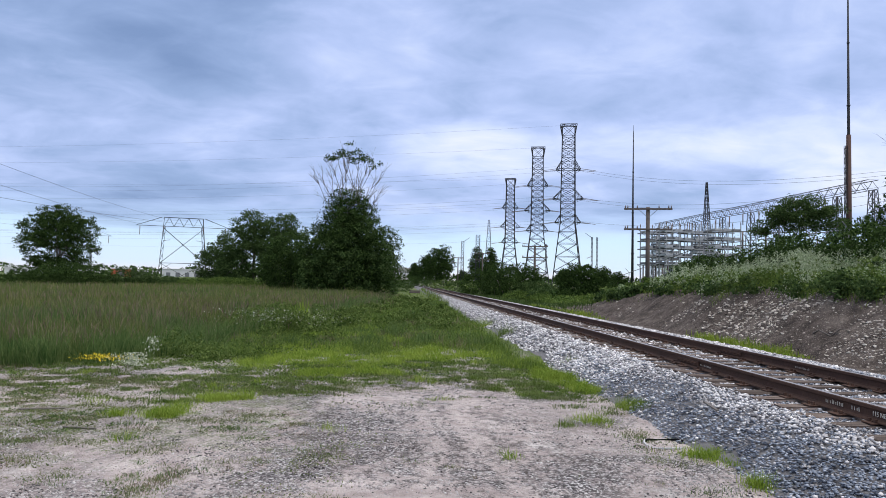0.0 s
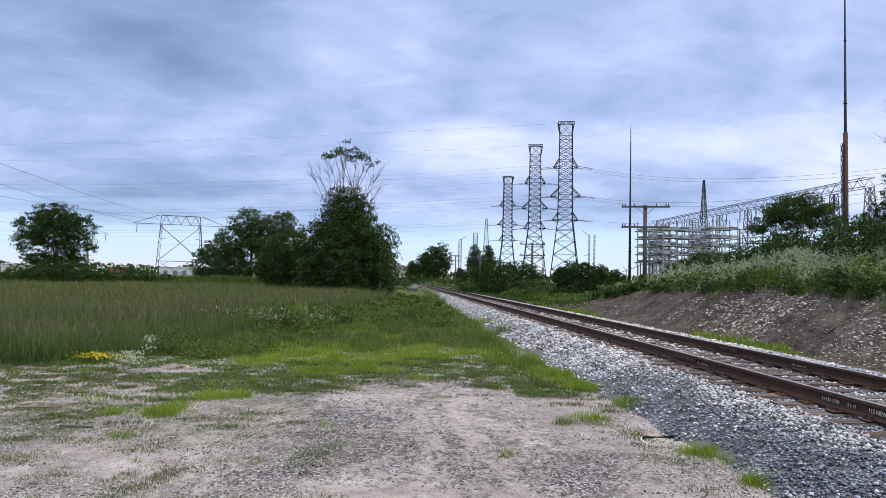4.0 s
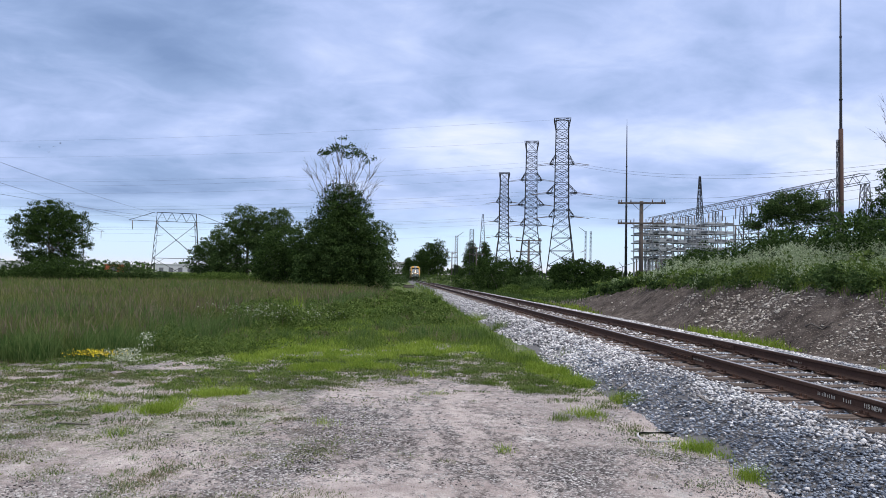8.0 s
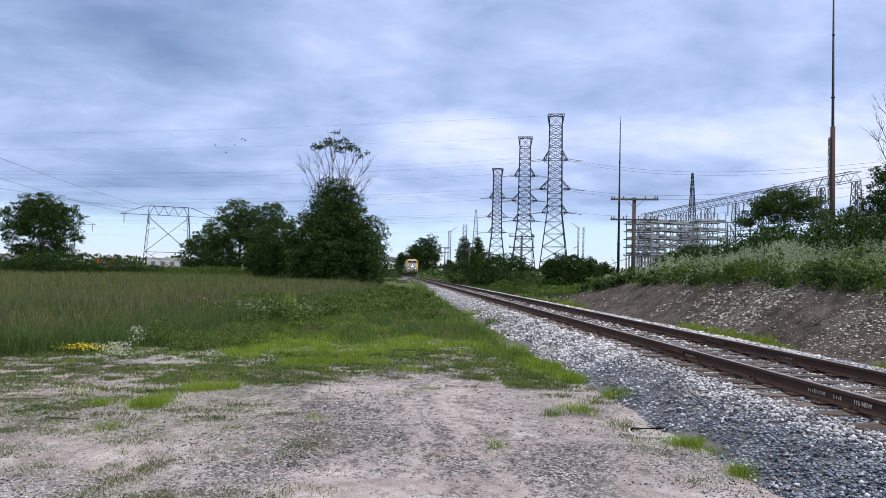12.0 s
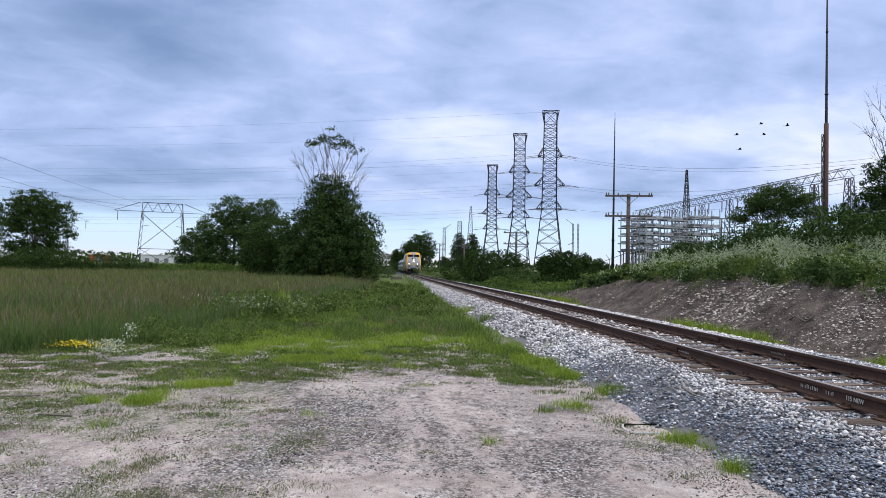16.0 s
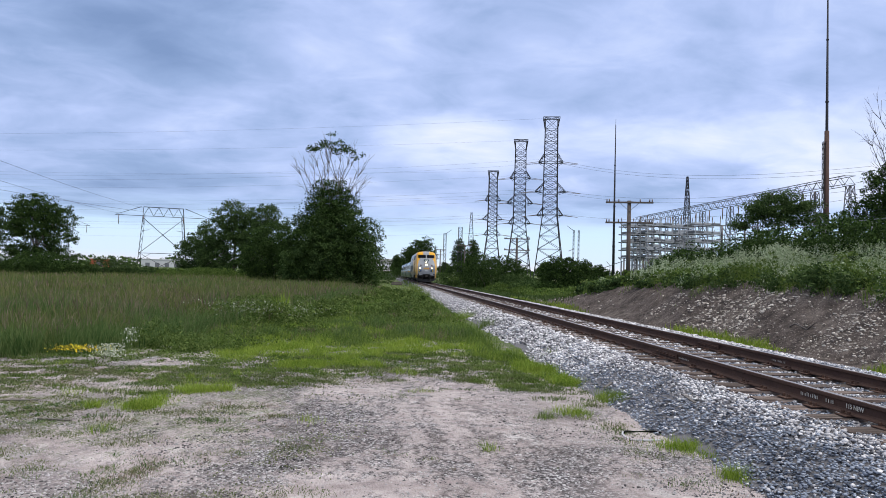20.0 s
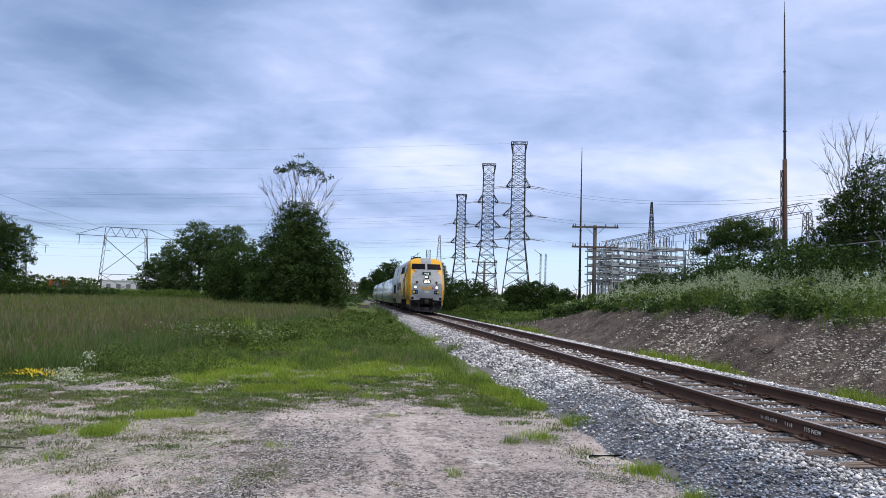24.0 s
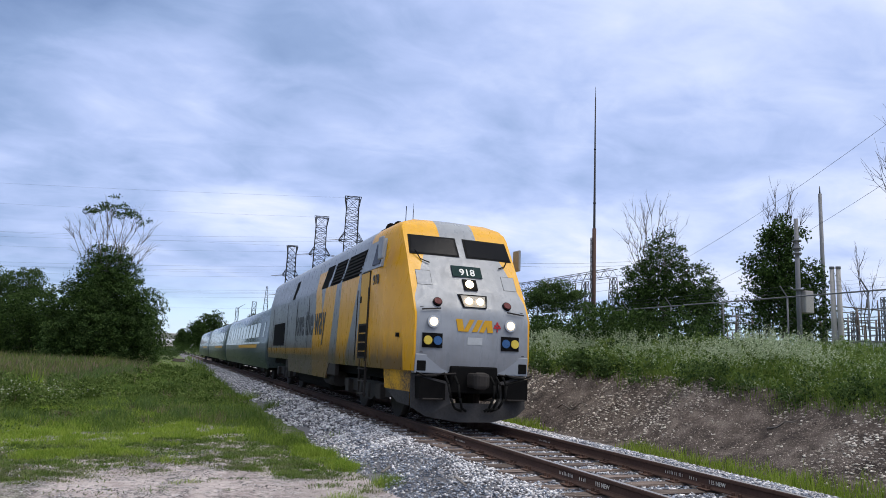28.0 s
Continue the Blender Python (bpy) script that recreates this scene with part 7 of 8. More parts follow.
k = (rs.rand(len(x)) < 0.10 + 0.26 * smoothstep(0.35, 0.65, wave(x + 23, y, 0.3))) & (edge > 1.0)
xs, ys, hs, rr = x[k], y[k], h[k], r[k]
P2 = np.stack([xs, ys, ground_z(xs, ys) + hs * 0.62], 1)
blades("seed_heads", P2, 0.14 + 0.18 * rs.rand(len(xs)), 0.012 * np.clip(rr / 12, 1, 4), M_SEED, "reddish seed heads of the meadow grass", 53, 0.5)

# mixed green verge between lot, meadow and track: low turf with tussocks
x, y, r, rs = scatter(120000, 9, 120, -22, 30, 54)
k = (x > meadow_edge(y) - 1.5) & (x < ballast_toe(y) + 0.4 * (wave(y, y * 0, 0.7) - 0.5)) & (rs.rand(len(x)) < smoothstep(0.35, 0.9, cover(x, y)) * smoothstep(0.25, 0.55, 0.5 * wave(x + 2, y, 1.4) + 0.5 * wave(x, y + 8, 3.0))) & (y > lot_edge(x) - 1.0) & (lush_field(x, y) < 0.3)
x, y, r = x[k], y[k], r[k]
h = (0.02 + 0.05 * wave(x + 20, y, 0.6) + 0.12 * smoothstep(18, 34, y)) * (0.55 + 0.8 * rs.rand(len(x)))
P = np.stack([x, y, ground_z(x, y) - 0.01], 1)
blades("verge_turf", P, h, 0.006 * np.clip(r / 11, 1, 6), M_GRASS3, "short mixed green turf of the verge", 55, 1.0)


def tussocks(name, n, a0, a1, r0, r1, keep, mat, label, seed, h0, h1, spread, per=26):
    """Clumps of blades that fan out from their roots."""
    cx, cy, cr, rs = scatter(n, r0, r1, a0, a1, seed)
    k = keep(cx, cy, rs)
    cx, cy, cr = cx[k], cy[k], cr[k]
    m = len(cx)
    size = (0.4 + 0.9 * rs.rand(m)) * np.clip(cr / 14, 1, 2.2)
    dx, dy = rs.randn(m, per) * spread * size[:, None], rs.randn(m, per) * spread * size[:, None]
    px, py = (cx[:, None] + dx).ravel(), (cy[:, None] + dy).ravel()
    hh = (h0 + (h1 - h0) * rs.rand(m, 1)) * (0.6 + 0.6 * rs.rand(m, per)) * np.exp(-(dx ** 2 + dy ** 2) / (2 * (2.2 * spread * size[:, None]) ** 2))
    return blades(name, np.stack([px, py, ground_z(px, py) - 0.01], 1), hh.ravel(), np.repeat(0.006 * np.clip(cr / 11, 1, 5), per), mat, label, seed + 1, 0.95)


in_verge = lambda x, y: (x > meadow_edge(y) - 1.5) & (x < ballast_toe(y) - 0.1) & (y > lot_edge(x) - 1.6) & (cover(x, y) > 0.3 + 0.55 * wave(x, y + 50, 3.3))
tussocks("bright_tussocks", 9000, -34, 36, 5.6, 21, lambda x, y, rs: (x < -2.15) & (lush_field(x, y) > 0.22 + 0.5 * rs.rand(len(x)) * wave(x + 8, y, 2.4) + 0.8 * (wave(x, y + 5, 1.5) - 0.45)), M_GRASS, "bright green grass tussocks", 71, 0.07, 0.19, 0.10, 56)
def verge_zone(lo, hi, ox):
    """Tussocks of one kind keep to their own patches of the verge, off the bright turf."""
    def keep(x, y, rs):
        zone = 0.55 * wave(x + ox, y * 0.8, 0.42) + 0.45 * wave(x, y + ox, 1.2)
        return in_verge(x, y) & (y > 15.8) & (lush_field(x, y) < 0.35) & (zone > lo) & (zone < hi)
    return keep


tussocks("dark_tussocks", 1700, -16, 28, 15, 70, verge_zone(0.50, 1.0, 11), M_GRASSD, "taller dark green tussocks", 73, 0.16, 0.46, 0.12, 40)
tussocks("mixed_tussocks", 4200, -16, 28, 15, 60, verge_zone(0.46, 1.0, 27), M_GRASS3, "mixed green tussocks of the verge", 171, 0.10, 0.30, 0.12, 40)
tussocks("pale_tussocks", 3000, -16, 28, 15, 60, verge_zone(0.52, 1.0, 43), M_GRASS, "light green grass tussocks of the verge", 173, 0.08, 0.24, 0.13, 36)
tussocks("dry_tussocks", 500, -16, 28, 18, 60, verge_zone(0.5, 1.0, 57), M_SEED, "dry pinkish grass tops of the verge", 175, 0.2, 0.45, 0.12, 20)
tussocks("meadow_tussocks", 2600, 4, 46, 15, 70, lambda x, y, rs: (x < meadow_edge(y)) & (y > lot_edge(x) + 0.6), M_GRASSD, "green weeds among the meadow grass", 75, 0.5, 0.95, 0.16)
tussocks("straw_tussocks", 900, 2, 46, 18, 80, lambda x, y, rs: (x < meadow_edge(y) + 0.5) & (y > lot_edge(x) + 0.6), M_SEED, "dry straw-coloured stems in the meadow", 77, 0.6, 1.05, 0.14, 12)
tussocks("lip_tussocks", 2600, -62, -10, 9, 46, lambda x, y, rs: np.abs(x - crest_x(y)) < 0.5 * rs.rand(len(x)) + 0.1, M_GRASS3, "grass overhanging the lip of the cutting", 79, 0.2, 0.5, 0.14)

# low leafy turf: small leaves close to the ground, thinning into the gravel
x, y, r, rs = scatter(340000, 4.6, 60, -34, 36, 57)
c = cover(x, y)
patchy = smoothstep(0.34, 0.62, wave(x + 3, y + 9, 1.1)) * smoothstep(0.3, 0.6, wave(x + 31, y, 4.0))
grown = np.where(y > lot_edge(x) - 0.2, smoothstep(0.25, 0.85, c), patchy * smoothstep(0.10, 0.55, c) * 0.9)
k = (x < ballast_toe(y)) & (x > meadow_edge(y) - 2.5) & (rs.rand(len(x)) < grown)
x, y, r = x[k], y[k], r[k]
top = 0.012 + 0.07 * smoothstep(0.35, 0.75, wave(x, y + 30, 0.9)) * np.where(y > lot_edge(x), 1.0, 0.5) + 0.06 * smoothstep(16, 30, y)
P = np.stack([x, y, ground_z(x, y) + top * rs.rand(len(x))], 1)
lush = lush_field(x, y) + 0.5 * (rs.rand(len(x)) - 0.5) > 0.36
bare = ~lush & (y < lot_edge(x) + 0.5)
lush_few = lush & (rs.rand(len(x)) < 0.45)
for sel, mat, lab in ((lush_few, M_MAT, "bright low turf"), (~lush & ~bare, M_WEED, "green low weeds"), (bare, M_OLIVE, "dull green low weeds in the gravel")):
    V, F = leaf_cards(P[sel], 0.022 * np.clip(r[sel][:, None] / 9, 0.8, 5), rs, 0.0)
    tagged(new("low_turf", array_mesh("low_turf", V, F, mat)), lab + " of the lot's edge", "turf", kind="stuff")

# dull weeds in small clumps over the side of the lot and along its grassy edge
def weed_clumps(name, places, mat, label, seed, h=0.05, dense=1500):
    """Sprawling clumps of short blades: (x, y, half width, half length)."""
    rs = np.random.RandomState(seed)
    X, Y, H, W = [], [], [], []
    for a, b, c, d in places:
        n = int(dense * c * d * 3.2) + 14
        u, v = rs.randn(n) * 0.55, rs.randn(n) * 0.55
        px, py = a + u * c, b + v * d
        k = wave(px + 5, py * 1.3, 5.0) + 0.4 * rs.rand(n) > 0.52
        X.append(px[k])
        Y.append(py[k])
        H.append(h * (0.35 + 0.9 * rs.rand(k.sum())) * np.exp(-0.6 * (u[k] ** 2 + v[k] ** 2)))
    x, y, hh = np.concatenate(X), np.concatenate(Y), np.concatenate(H)
    r = np.hypot(x - EYE[0], y)
    return blades(name, np.stack([x, y, ground_z(x, y) - 0.004], 1), hh, 0.0078 * np.clip(r / 9, 0.8, 2), mat, label, seed + 1, 1.15, "weeds")


rs4 = np.random.RandomState(110)
fringe = []
while len(fringe) < 560:
    x = rs4.uniform(-13.0, -2.7)
    y = float(lot_edge(x)) + rs4.uniform(-1.3, 2.6)
    q = 0.06 + 0.2 * rs4.rand() ** 2
    if not (-5.9 < x < -4.9 and 11.8 < y < 13.4) and x < float(ballast_toe(y)) and (x > -9.3 or rs4.rand() < 0.3):
        fringe.append((x, y, q * rs4.uniform(1.2, 2.2), q))
weed_clumps("fringe_weeds", fringe[::2], M_WEED, "low green weeds along the edge of the gravel", 121, 0.065, 900)
weed_clumps("fringe_weeds", fringe[1::4], M_OLIVE, "dull weeds along the edge of the gravel", 123, 0.06, 1100)
weed_clumps("fringe_weeds", fringe[3::4], M_GRASS3, "fresh weeds along the edge of the gravel", 125, 0.07, 1100)
small = []
while len(small) < 900:
    x, y = rs4.uniform(-14.5, -2.5), rs4.uniform(5.2, 14.5)
    want = max(float(smoothstep(-6.2, -8.6, x)) * 0.8, float(smoothstep(-2.6, -0.2, y - lot_edge(x))), 0.45 * float(smoothstep(-3.7, -3.0, x)), 0.03)
    if y < float(lot_edge(x)) + 1.2 and rs4.rand() < want * (0.15 + 1.3 * float(smoothstep(0.35, 0.7, wave(x + 40, y, 0.8)))):
        q = 0.05 + 0.26 * rs4.rand() ** 2.2
        small.append((x, y, q * rs4.uniform(1.0, 2.0), q))
weed_clumps("lot_weeds", DULL + small[::2], M_OLIVE, "dull green weeds in clumps on the gravel", 111, 0.04, 1100)
weed_clumps("lot_weeds", small[1::4], M_GRASSD, "small dark green weeds in clumps on the gravel", 113, 0.045, 900)
weed_clumps("lot_weeds", small[3::4], M_SEED, "small dry weeds in clumps on the gravel", 115, 0.035, 700)
weed_clumps("lot_weeds", [q for q in LUSH if q[1] < 13.5], M_GRASS, "fresh green grass in clumps on the gravel", 117, 0.10, 1900)


def mounds(name, centres, leaves, size, mat, label, seed, cat="weeds", clump=0.16, lift=0.42):
    """Rounded masses of leafy weeds on the ground: (x, y, radius, height)."""
    rs = np.random.RandomState(seed)
    lob = [(x, y, float(ground_z(x, y)) + h * lift, r, r, h * 0.62) for x, y, r, h in centres]
    P = crown_points(lob, leaves, rs, clump, 0.35, 16)
    P[:, 2] = np.maximum(P[:, 2], ground_z(P[:, 0], P[:, 1]) + 0.01)
    d = np.hypot(P[:, 0] - EYE[0], P[:, 1])
    V, F = leaf_cards(P, size * np.clip(d[:, None] / 17, 0.8, 3), rs, 0.1)
    return tagged(new(name, array_mesh(name, V, F, mat)), label, cat, kind="stuff")


def tuft(x, y, n, spread, h, mat, seed, label="tuft of grass", name="grass_tuft"):
    rs = np.random.RandomState(seed)
    px, py = x + rs.randn(n) * spread, y + rs.randn(n) * spread
    return blades(name, np.stack([px, py, ground_z(px, py) - 0.01], 1), h * (0.25 + 0.8 * rs.rand(n)) * (0.4 + wave(px, py, 3.0)), np.full(n, 0.007), mat, label, seed, 0.9)


for i, (x, y, n, q, h) in enumerate(((-2.36, 9.85, 700, 0.15, 0.22), (-2.65, 11.5, 600, 0.2, 0.18), (-2.9, 12.9, 800, 0.2, 0.22), (-3.25, 14.4, 900, 0.25, 0.26), (-2.6, 7.2, 200, 0.16, 0.10), (-2.45, 6.8, 140, 0.10, 0.10), (-3.75, 8.6, 130, 0.07, 0.14), (-5.2, 10.6, 120, 0.12, 0.08), (-2.1, 14.6, 240, 0.10, 0.30), (-2.35, 22.6, 420, 0.14, 0.75), (-2.5, 27.0, 300, 0.2, 0.45))):
    tuft(x, y, n, q, h, M_GRASS if i % 3 else M_GRASS3, 60 + i, "tuft of grass at the edge of the ballast")
# ragged grass creeping over the toe of the ballast, further in with distance
x, y, r, rs = scatter(120000, 15, 130, -16, 8, 130)
toe = ballast_toe(y) + 0.35 * (wave(y, y * 0 + 2, 0.8) - 0.5)
k = (np.abs(x - bend(y)[0] - toe + 0.35) < 0.5 * rs.rand(len(x))) & (wave(x, y, 1.3) > 0.3)
x, y, r = x[k], y[k], r[k]
blades("toe_grass", np.stack([x, y, np.maximum(ground_z(x, y), ballast_z(x) + bend(y)[1]) - 0.02], 1), (0.10 + 0.20 * wave(x, y, 0.8)) * (0.5 + 0.9 * rs.rand(len(x))) * (1 + 0.8 * smoothstep(40, 70, y)), 0.008 * np.clip(r / 12, 1, 6), M_GRASS3, "ragged grass along the toe of the ballast", 131, 0.7)

# rough grass on the low bank past the end of the cutting, coloured dark as bush shade
x, y, r, rs = scatter(60000, 34, 130, -24, 2, 120)
k = (x > 2.5) & (x < 15) & (rs.rand(len(x)) < smoothstep(34, 44, y))
x, y, r = x[k], y[k], r[k]
blades("bank_grass", np.stack([x, y, ground_z(x, y) - 0.02], 1), (0.12 + 0.30 * wave(x, y, 0.35)) * (0.5 + 0.8 * rs.rand(len(x))), 0.009 * np.clip(r / 12, 1, 6), M_BANKGRASS, "rough green grass on the low bank beside the line, darkened as bush shade", 121, 0.6)
# strip of grass at the foot of the cutting
x, y, r, rs = scatter(300000, 6, 48, -62, -6, 80)
k = (np.abs(x - 3.25 - 0.35 * (wave(y, y * 0, 0.4) - 0.5)) < 0.28 * rs.rand(len(x)) + 0.12) & (wave(x * 0 + 2, y, 0.55) > 0.36)
x, y, r = x[k], y[k], r[k]
blades("foot_grass", np.stack([x, y, ground_z(x, y) - 0.01], 1), (0.06 + 0.17 * rs.rand(len(x))) * (0.4 + 1.2 * wave(x, y, 2.0)), 0.008 * np.clip(r / 10, 1, 4), M_MAT, "thin line of grass at the foot of the cutting", 81, 0.5)

# weeds on top of the cutting, with whitish flower sprays
x, y, r, rs = scatter(120000, 10, 60, -64, -6, 82)
crest = crest_x(y)
k = (x > crest - 0.15 - 0.5 * rs.rand(len(x)) ** 3) & (x < 14) & (lip_height(y) > -0.4)
x, y, r = x[k], y[k], r[k]
e = x - crest[k]
h = (0.22 + 0.50 * smoothstep(0, 1.4, e)) * (0.6 + 0.6 * rs.rand(len(x)))
P = np.stack([x, y, ground_z(x, y) - 0.02], 1)
blades("bank_weeds", P, h, 0.016 * np.clip(r / 14, 1, 4), M_GRASS3, "tall green weeds on top of the cutting", 83, 0.4)
rs3 = np.random.RandomState(85)
cs, blooms = [], []
for _ in range(420):
    yy = rs3.uniform(7, 44)
    cc = float(crest_x(np.array([yy]))[0])
    d = rs3.rand() ** 0.8 * 4.6
    hh = (0.40 + 0.45 * min(1, d / 1.2)) * rs3.uniform(0.55, 1.3)
    cs.append((cc + d - 0.05, yy, rs3.uniform(0.3, 0.62), hh))
    if wave(np.array([cc + d]), np.array([yy + 2]), 0.45)[0] > 0.42 and 0.3 < d < 3.8 and yy < 33:
        blooms.append((cc + d, yy, rs3.uniform(0.25, 0.5), hh))
mounds("leafy_mounds", cs[::2], 36000, 0.066, M_WEED, "lush leafy weeds on top of the cutting", 86)
mounds("leafy_mounds", cs[1::2], 36000, 0.055, M_BANK, "pale green leafy weeds on top of the cutting", 96)
lip = [(float(crest_x(np.array([yy]))[0]) + rs3.uniform(-0.35, 0.25), yy, rs3.uniform(0.16, 0.36), rs3.uniform(0.22, 0.5)) for yy in rs3.uniform(7, 40, 130)]
mounds("lip_weeds", lip, 26000, 0.06, M_LEAF2, "dark leafy weeds hanging over the lip of the cutting", 89)


def sprays(name, places, per, mat, label, seed):
    """Upright plumes of tiny flowers on top of the weeds: (x, y, foot, length)."""
    rs = np.random.RandomState(seed)
    A = np.array(places)
    u = rs.rand(len(A), per)
    lean = rs.randn(len(A), 1, 2) * 0.16
    wide = (0.055 * (1.15 - u))[:, :, None]
    P = np.empty((len(A), per, 3))
    P[:, :, :2] = A[:, None, :2] + lean * (u * A[:, 3:4])[:, :, None] + rs.randn(len(A), per, 2) * wide
    P[:, :, 2] = ground_z(A[:, 0], A[:, 1])[:, None] + A[:, 2:3] + u * A[:, 3:4]
    P = P.reshape(-1, 3)
    V, F = leaf_cards(P, 0.026 * np.clip(np.hypot(P[:, 0] - EYE[0], P[:, 1])[:, None] / 15, 0.8, 2.2), rs)
    return tagged(new(name, array_mesh(name, V, F, mat)), label, "flowers", kind="stuff")


spots = []
for x0, y0, r0, h0 in blooms:
    for _ in range(30):
        spots.append((x0 + rs3.randn() * r0 * 1.1, y0 + rs3.randn() * r0 * 1.3, h0 * rs3.uniform(0.6, 0.95), rs3.uniform(0.14, 0.36)))
sprays("white_flower_sprays", spots, 20, M_BLOOM, "pale creamy flower plumes of tall weeds", 87)
cs = [(rs3.uniform(-11.2, -7.6), rs3.uniform(18, 31), rs3.uniform(0.3, 0.6), rs3.uniform(0.35, 0.7)) for _ in range(26)]
cs += [(rs3.uniform(-10.6, -8.4), rs3.uniform(14.8, 17), rs3.uniform(0.2, 0.4), rs3.uniform(0.2, 0.4)) for _ in range(16)] + [(-10.6, 15.4, 0.35, 0.6), (-10.2, 15.6, 0.3, 0.5)]
cs += [(rs3.uniform(-8, -3.4), rs3.uniform(24, 60), rs3.uniform(0.3, 0.7), rs3.uniform(0.25, 0.5)) for _ in range(60)]
mounds("verge_weeds", cs, 36000, 0.055, M_WEED, "leafy weeds at the edge of the meadow", 88)
# leafy herbs among the weeds
x, y, r, rs = scatter(90000, 10, 60, -64, -6, 84)
crest = crest_x(y)
k = (x > crest - 0.3) & (x < 13) & (lip_height(y) > -0.4)
x, y, r = x[k], y[k], r[k]
P = np.stack([x, y, ground_z(x, y) + rs.rand(len(x)) * 0.6], 1)
V, F = leaf_cards(P, 0.075 * np.clip(r[:, None] / 16, 1, 2.5), rs)
tagged(new("leafy_weeds", array_mesh("leafy_weeds", V, F, M_LEAF3)), "leafy green weeds on the cutting", "weeds", kind="stuff")

# flowers at the edge of the lot
def flowers(name, x, y, n, sx, sy, z0, z1, mat, size, label, seed):
    rs = np.random.RandomState(seed)
    px, py = x + rs.randn(n) * sx, y + rs.randn(n) * sy
    V, F = leaf_cards(np.stack([px, py, ground_z(px, py) + z0 + (z1 - z0) * rs.rand(n)], 1), size, rs)
    tagged(new(name, array_mesh(name, V, F, mat)), label, "flowers", kind="stuff")


flowers("yellow_flowers", -11.5, 13.85, 280, 0.27, 0.16, 0.12, 0.22, M_YELLOW, 0.034, "patch of small yellow flowers", 91)
flowers("white_flowers", -10.85, 13.6, 460, 0.17, 0.14, 0.04, 0.28, M_WHITEBLOOM, 0.034, "low clump of white flowers", 92)
flowers("white_flowers", -10.6, 14.0, 110, 0.07, 0.1, 0.28, 0.56, M_WHITEBLOOM, 0.034, "spray of white flowers", 93)
flowers("white_flowers", -9.9, 22.6, 520, 0.75, 0.9, 0.40, 0.72, M_WHITEBLOOM, 0.042, "cluster of white flower heads in the weeds", 94)
flowers("white_flowers", -8.5, 23.2, 260, 0.5, 0.7, 0.28, 0.55, M_WHITEBLOOM, 0.036, "scattered white flower heads in the weeds", 95)
mounds("flower_leaves", [(-10.4, 22.6, 0.8, 0.8), (-9.4, 22.8, 0.8, 0.75), (-8.6, 23.2, 0.7, 0.6), (-9.9, 23.6, 0.8, 0.85)], 9000, 0.05, M_WEED, "leafy plants under the white flowers", 97)
blades("spiky_plant", np.stack([-9.0 + 0.06 * np.random.RandomState(98).randn(46), 23.4 + 0.06 * np.random.RandomState(99).randn(46), np.full(46, -0.56)], 1), 0.75 + 0.4 * np.random.RandomState(96).rand(46), np.full(46, 0.045), M_GRASS, "spiky bright green plant among the flowers", 98, 0.35, "plant")

# loose stones: lot pebbles and shale chips of the cutting
x, y, r, rs = scatter(120000, 3.8, 17, -36, 42, 101)
streak = 0.45 * wave(x * 1.3 + 0.2 * y, y * 0.5, 0.8) + 0.3 * wave(x, y * 0.7, 2.4) + 0.25 * wave(x + 3, y, 7.0)
k = (y < lot_edge(x) + 2.5) & (x < -2.2) & (rs.rand(len(x)) < 0.06 + 0.94 * smoothstep(0.44, 0.62, streak))
x, y, r = x[k], y[k], r[k]
stones("lot_pebbles", np.stack([x, y, ground_z(x, y)], 1), (0.005 + 0.013 * rs.rand(len(x)) ** 2.2) * np.clip(r / 8, 1, 1.4), M_PEBBLE, None, "small loose pebbles of the gravel lot", seed=102)
x, y, r, rs = scatter(150000, 8, 48, -66, -6, 103)
k = (x > 3.4) & (x < 6.0) & (rs.rand(len(x)) < (0.12 + 0.88 * smoothstep(32, 17, y)) * smoothstep(-0.2, 0.8, x - 3.4)) & (rs.rand(len(x)) < 0.10 + 0.9 * smoothstep(0.44, 0.66, 0.6 * wave(x * 0.35 + 0.2 * y, y, 0.55) + 0.4 * wave(x, y, 2.3)))
x, y, r = x[k], y[k], r[k]
stones("shale_chips", np.stack([x, y, ground_z(x, y)], 1), (0.009 + 0.030 * rs.rand(len(x)) ** 2) * np.clip(r / 12, 1, 2), M_CHIP, None, "pale stone chips on the clay slope", seed=104, flat=0.5)

x, y, r, rs = scatter(16000, 8, 46, -66, -6, 105)
k = (x > 3.4) & (x < crest_x(y) + 0.1) & (rs.rand(len(x)) < 0.3 + 0.7 * smoothstep(0.4, 0.7, wave(x + 9, y, 0.9)))
x, y, r = x[k], y[k], r[k]
stones("clay_clods", np.stack([x, y, ground_z(x, y)], 1), (0.008 + 0.03 * rs.rand(len(x)) ** 3) * np.clip(r / 14, 1, 1.6), M_CLOD, None, "dark crumbling clods of the clay slope", seed=106, flat=0.6)


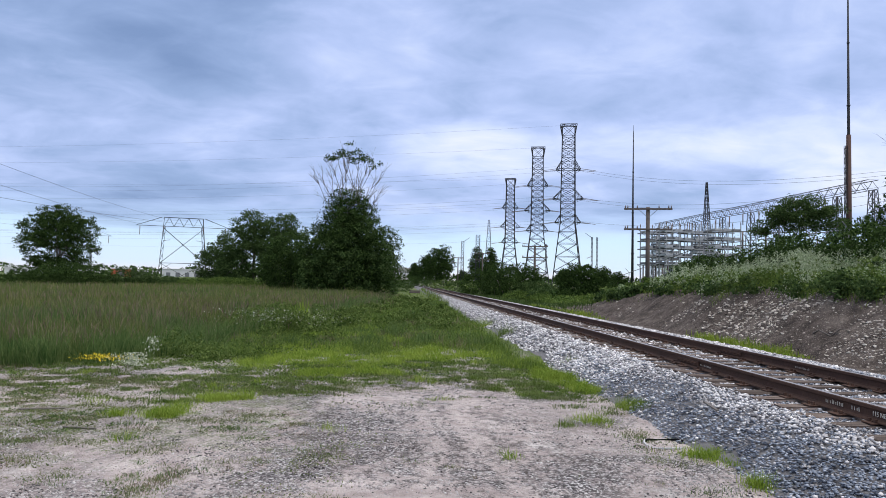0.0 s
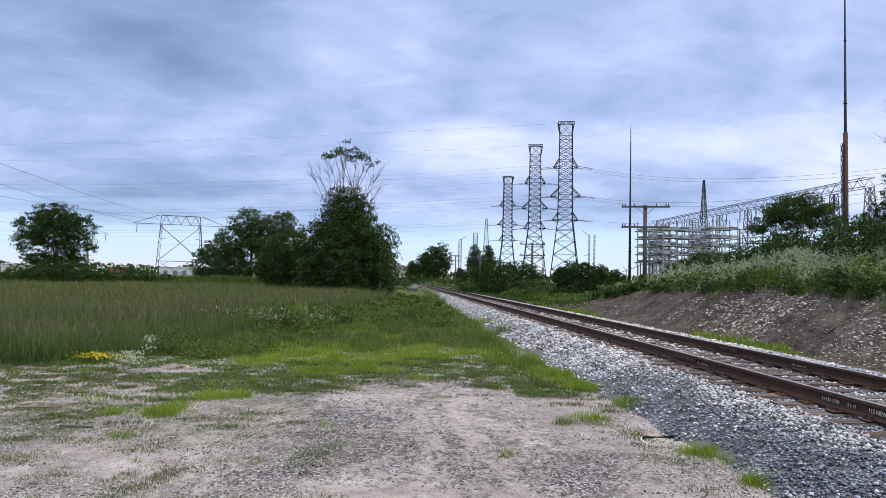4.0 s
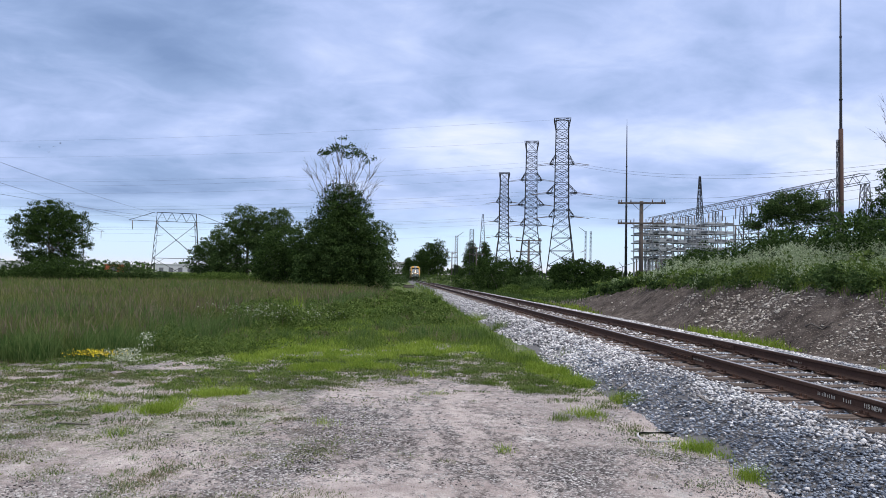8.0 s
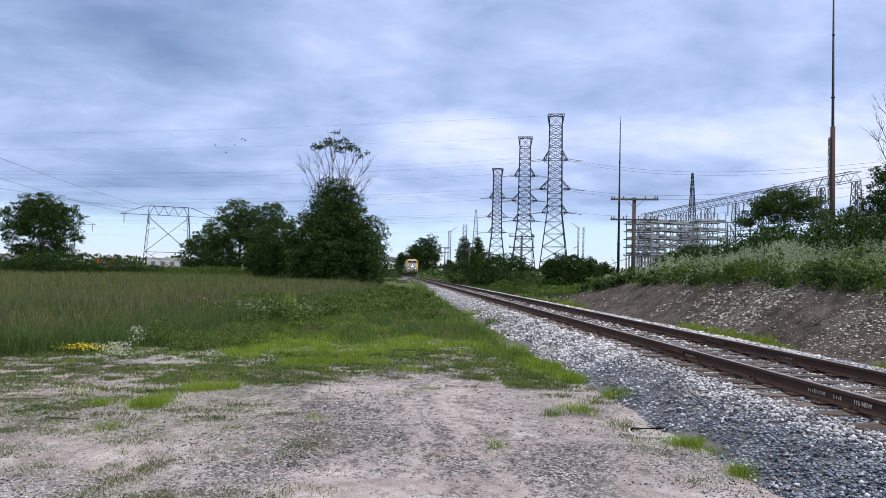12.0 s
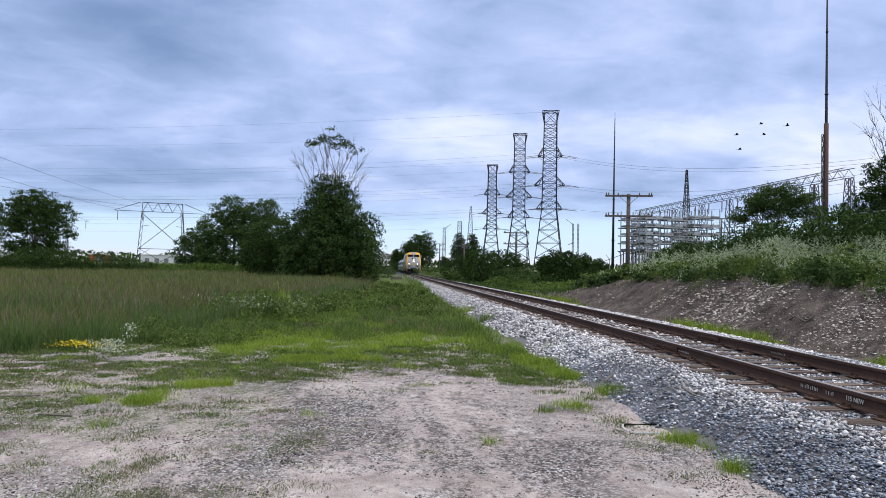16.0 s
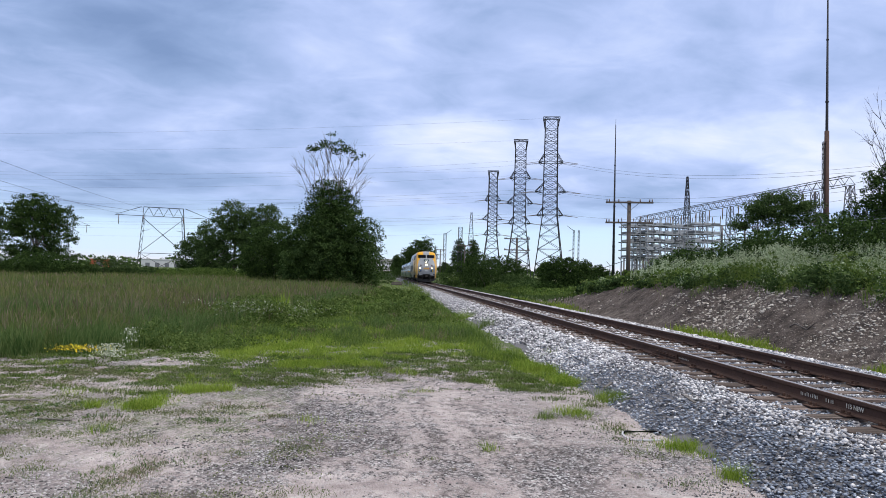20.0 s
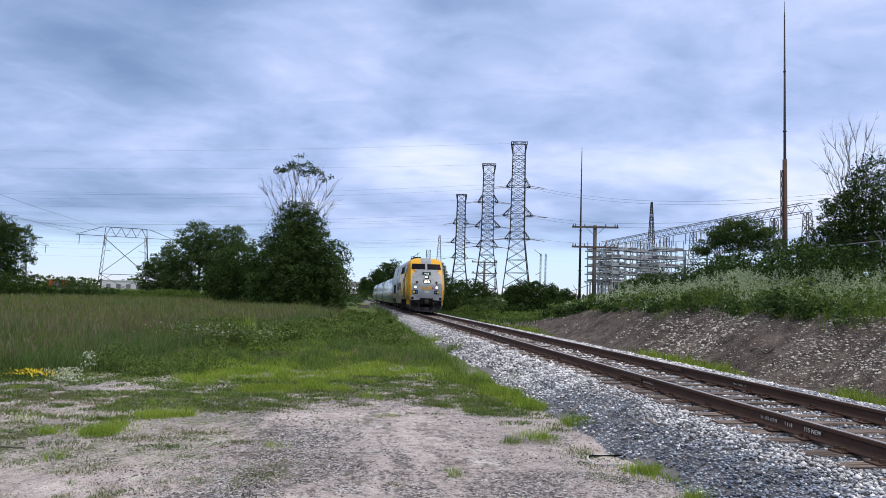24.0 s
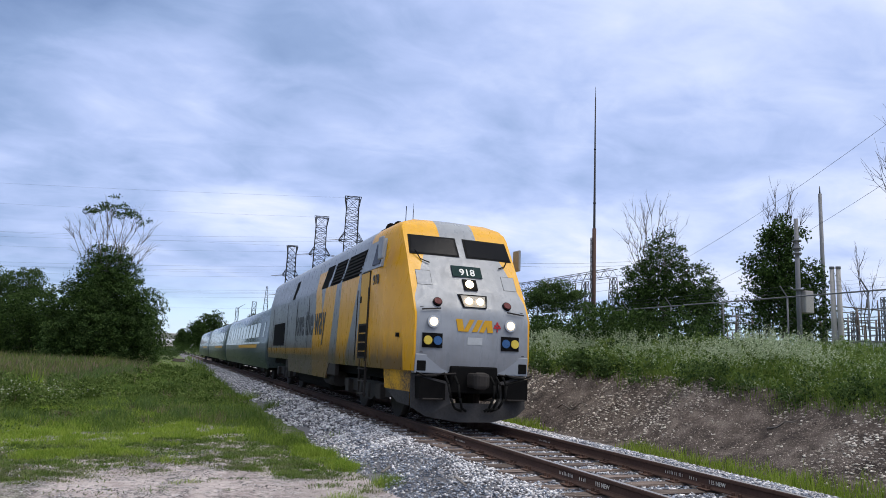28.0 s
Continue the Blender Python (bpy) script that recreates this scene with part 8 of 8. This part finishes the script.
# ---- small debris ----
def make_hoop():
    """A discarded ring of dark rubber and pale band lying in the weeds."""
    t = thing("discarded_hoop", "broken ring of black rubber on a pale band, lying in weeds", "debris", at=(-2.78, 7.78, float(ground_z(-2.78, 7.78))))
    for name, r, h, z0, a0, a1, mat in (("band", 0.24, 0.014, 0.0, 2.5, 6.5, M_WHITEWALL), ("rubber_strip", 0.22, 0.022, 0.0, 0.3, 2.7, M_RUBBER)):
        bm = bmesh.new()
        n = 22
        ring = []
        for i in range(n + 1):
            a = a0 + (a1 - a0) * i / n
            ring.append([bm.verts.new(((r + d) * math.cos(a), (r + d) * math.sin(a), z0 + e + 0.012 * math.sin(3 * a))) for d, e in ((0, 0), (0.016, 0), (0.016, h), (0, h))])
        for p, q in zip(ring, ring[1:]):
            for k in range(4):
                bm.faces.new((p[k], p[(k + 1) % 4], q[(k + 1) % 4], q[k]))
        bm.faces.new(ring[0][::-1])
        bm.faces.new(ring[-1])
        bmesh.ops.recalc_face_normals(bm, faces=bm.faces)
        part(name, bm, mat, t)


make_hoop()
rs2 = np.random.RandomState(61)
for x, y, L in ((5.4, 14.3, 0.9), (5.5, 11.2, 0.8), (5.3, 12.7, 0.6), (4.2, 16.4, 1.0), (4.6, 9.8, 0.5)):
    bm = bmesh.new()
    a = Vector((x, y, float(ground_z(x, y)) + 0.03))
    b = Vector((x + 0.25 * L, y - L, float(ground_z(x + 0.25 * L, y - L)) + 0.06))
    q = limb(bm, a, b, 0.02, 0.008, rs2, 0.3)
    limb(bm, q[2], q[2] + Vector((0.2, -0.2, 0.12)), 0.009, 0.004, rs2, 0.2, 3)
    tagged(part("fallen_branch", bm, M_DEADWOOD), "bleached dead branch lying on the clay slope", "branch", "fallen branches")
for i, (x, y, L, turn) in enumerate(((-10.4, 9.4, 0.55, 8), (-9.4, 8.2, 0.4, -12), (-2.3, 10.5, 0.7, 60), (-1.9, 8.6, 0.6, 80))):
    tagged(part("wood_scrap", boxed((-L / 2, -0.02, 0), (L / 2, 0.02, 0.015), 0.004), M_DEADWOOD, m=pose(x, y, max(float(ground_z(x, y)), float(ballast_z(x)) if x > -2.7 else -9) + 0.005, 0, 0, turn)), "bleached scrap of timber on the gravel", "wood scrap", "wood scraps")
t = thing("timber_stack", "old ties stacked low in the grass beside the line", "timber", at=(-3.6, 96, float(ground_z(-3.6, 96)) + 0.12))
for i in range(3):
    part("timber", boxed((-0.7 - 0.1 * i, -0.12 + 0.3 * i - 0.3, 0.2 * (i % 2)), (0.6, 0.12 + 0.3 * i - 0.3, 0.2 * (i % 2) + 0.18), 0.02), M_WOODPOLE, t)


motions()
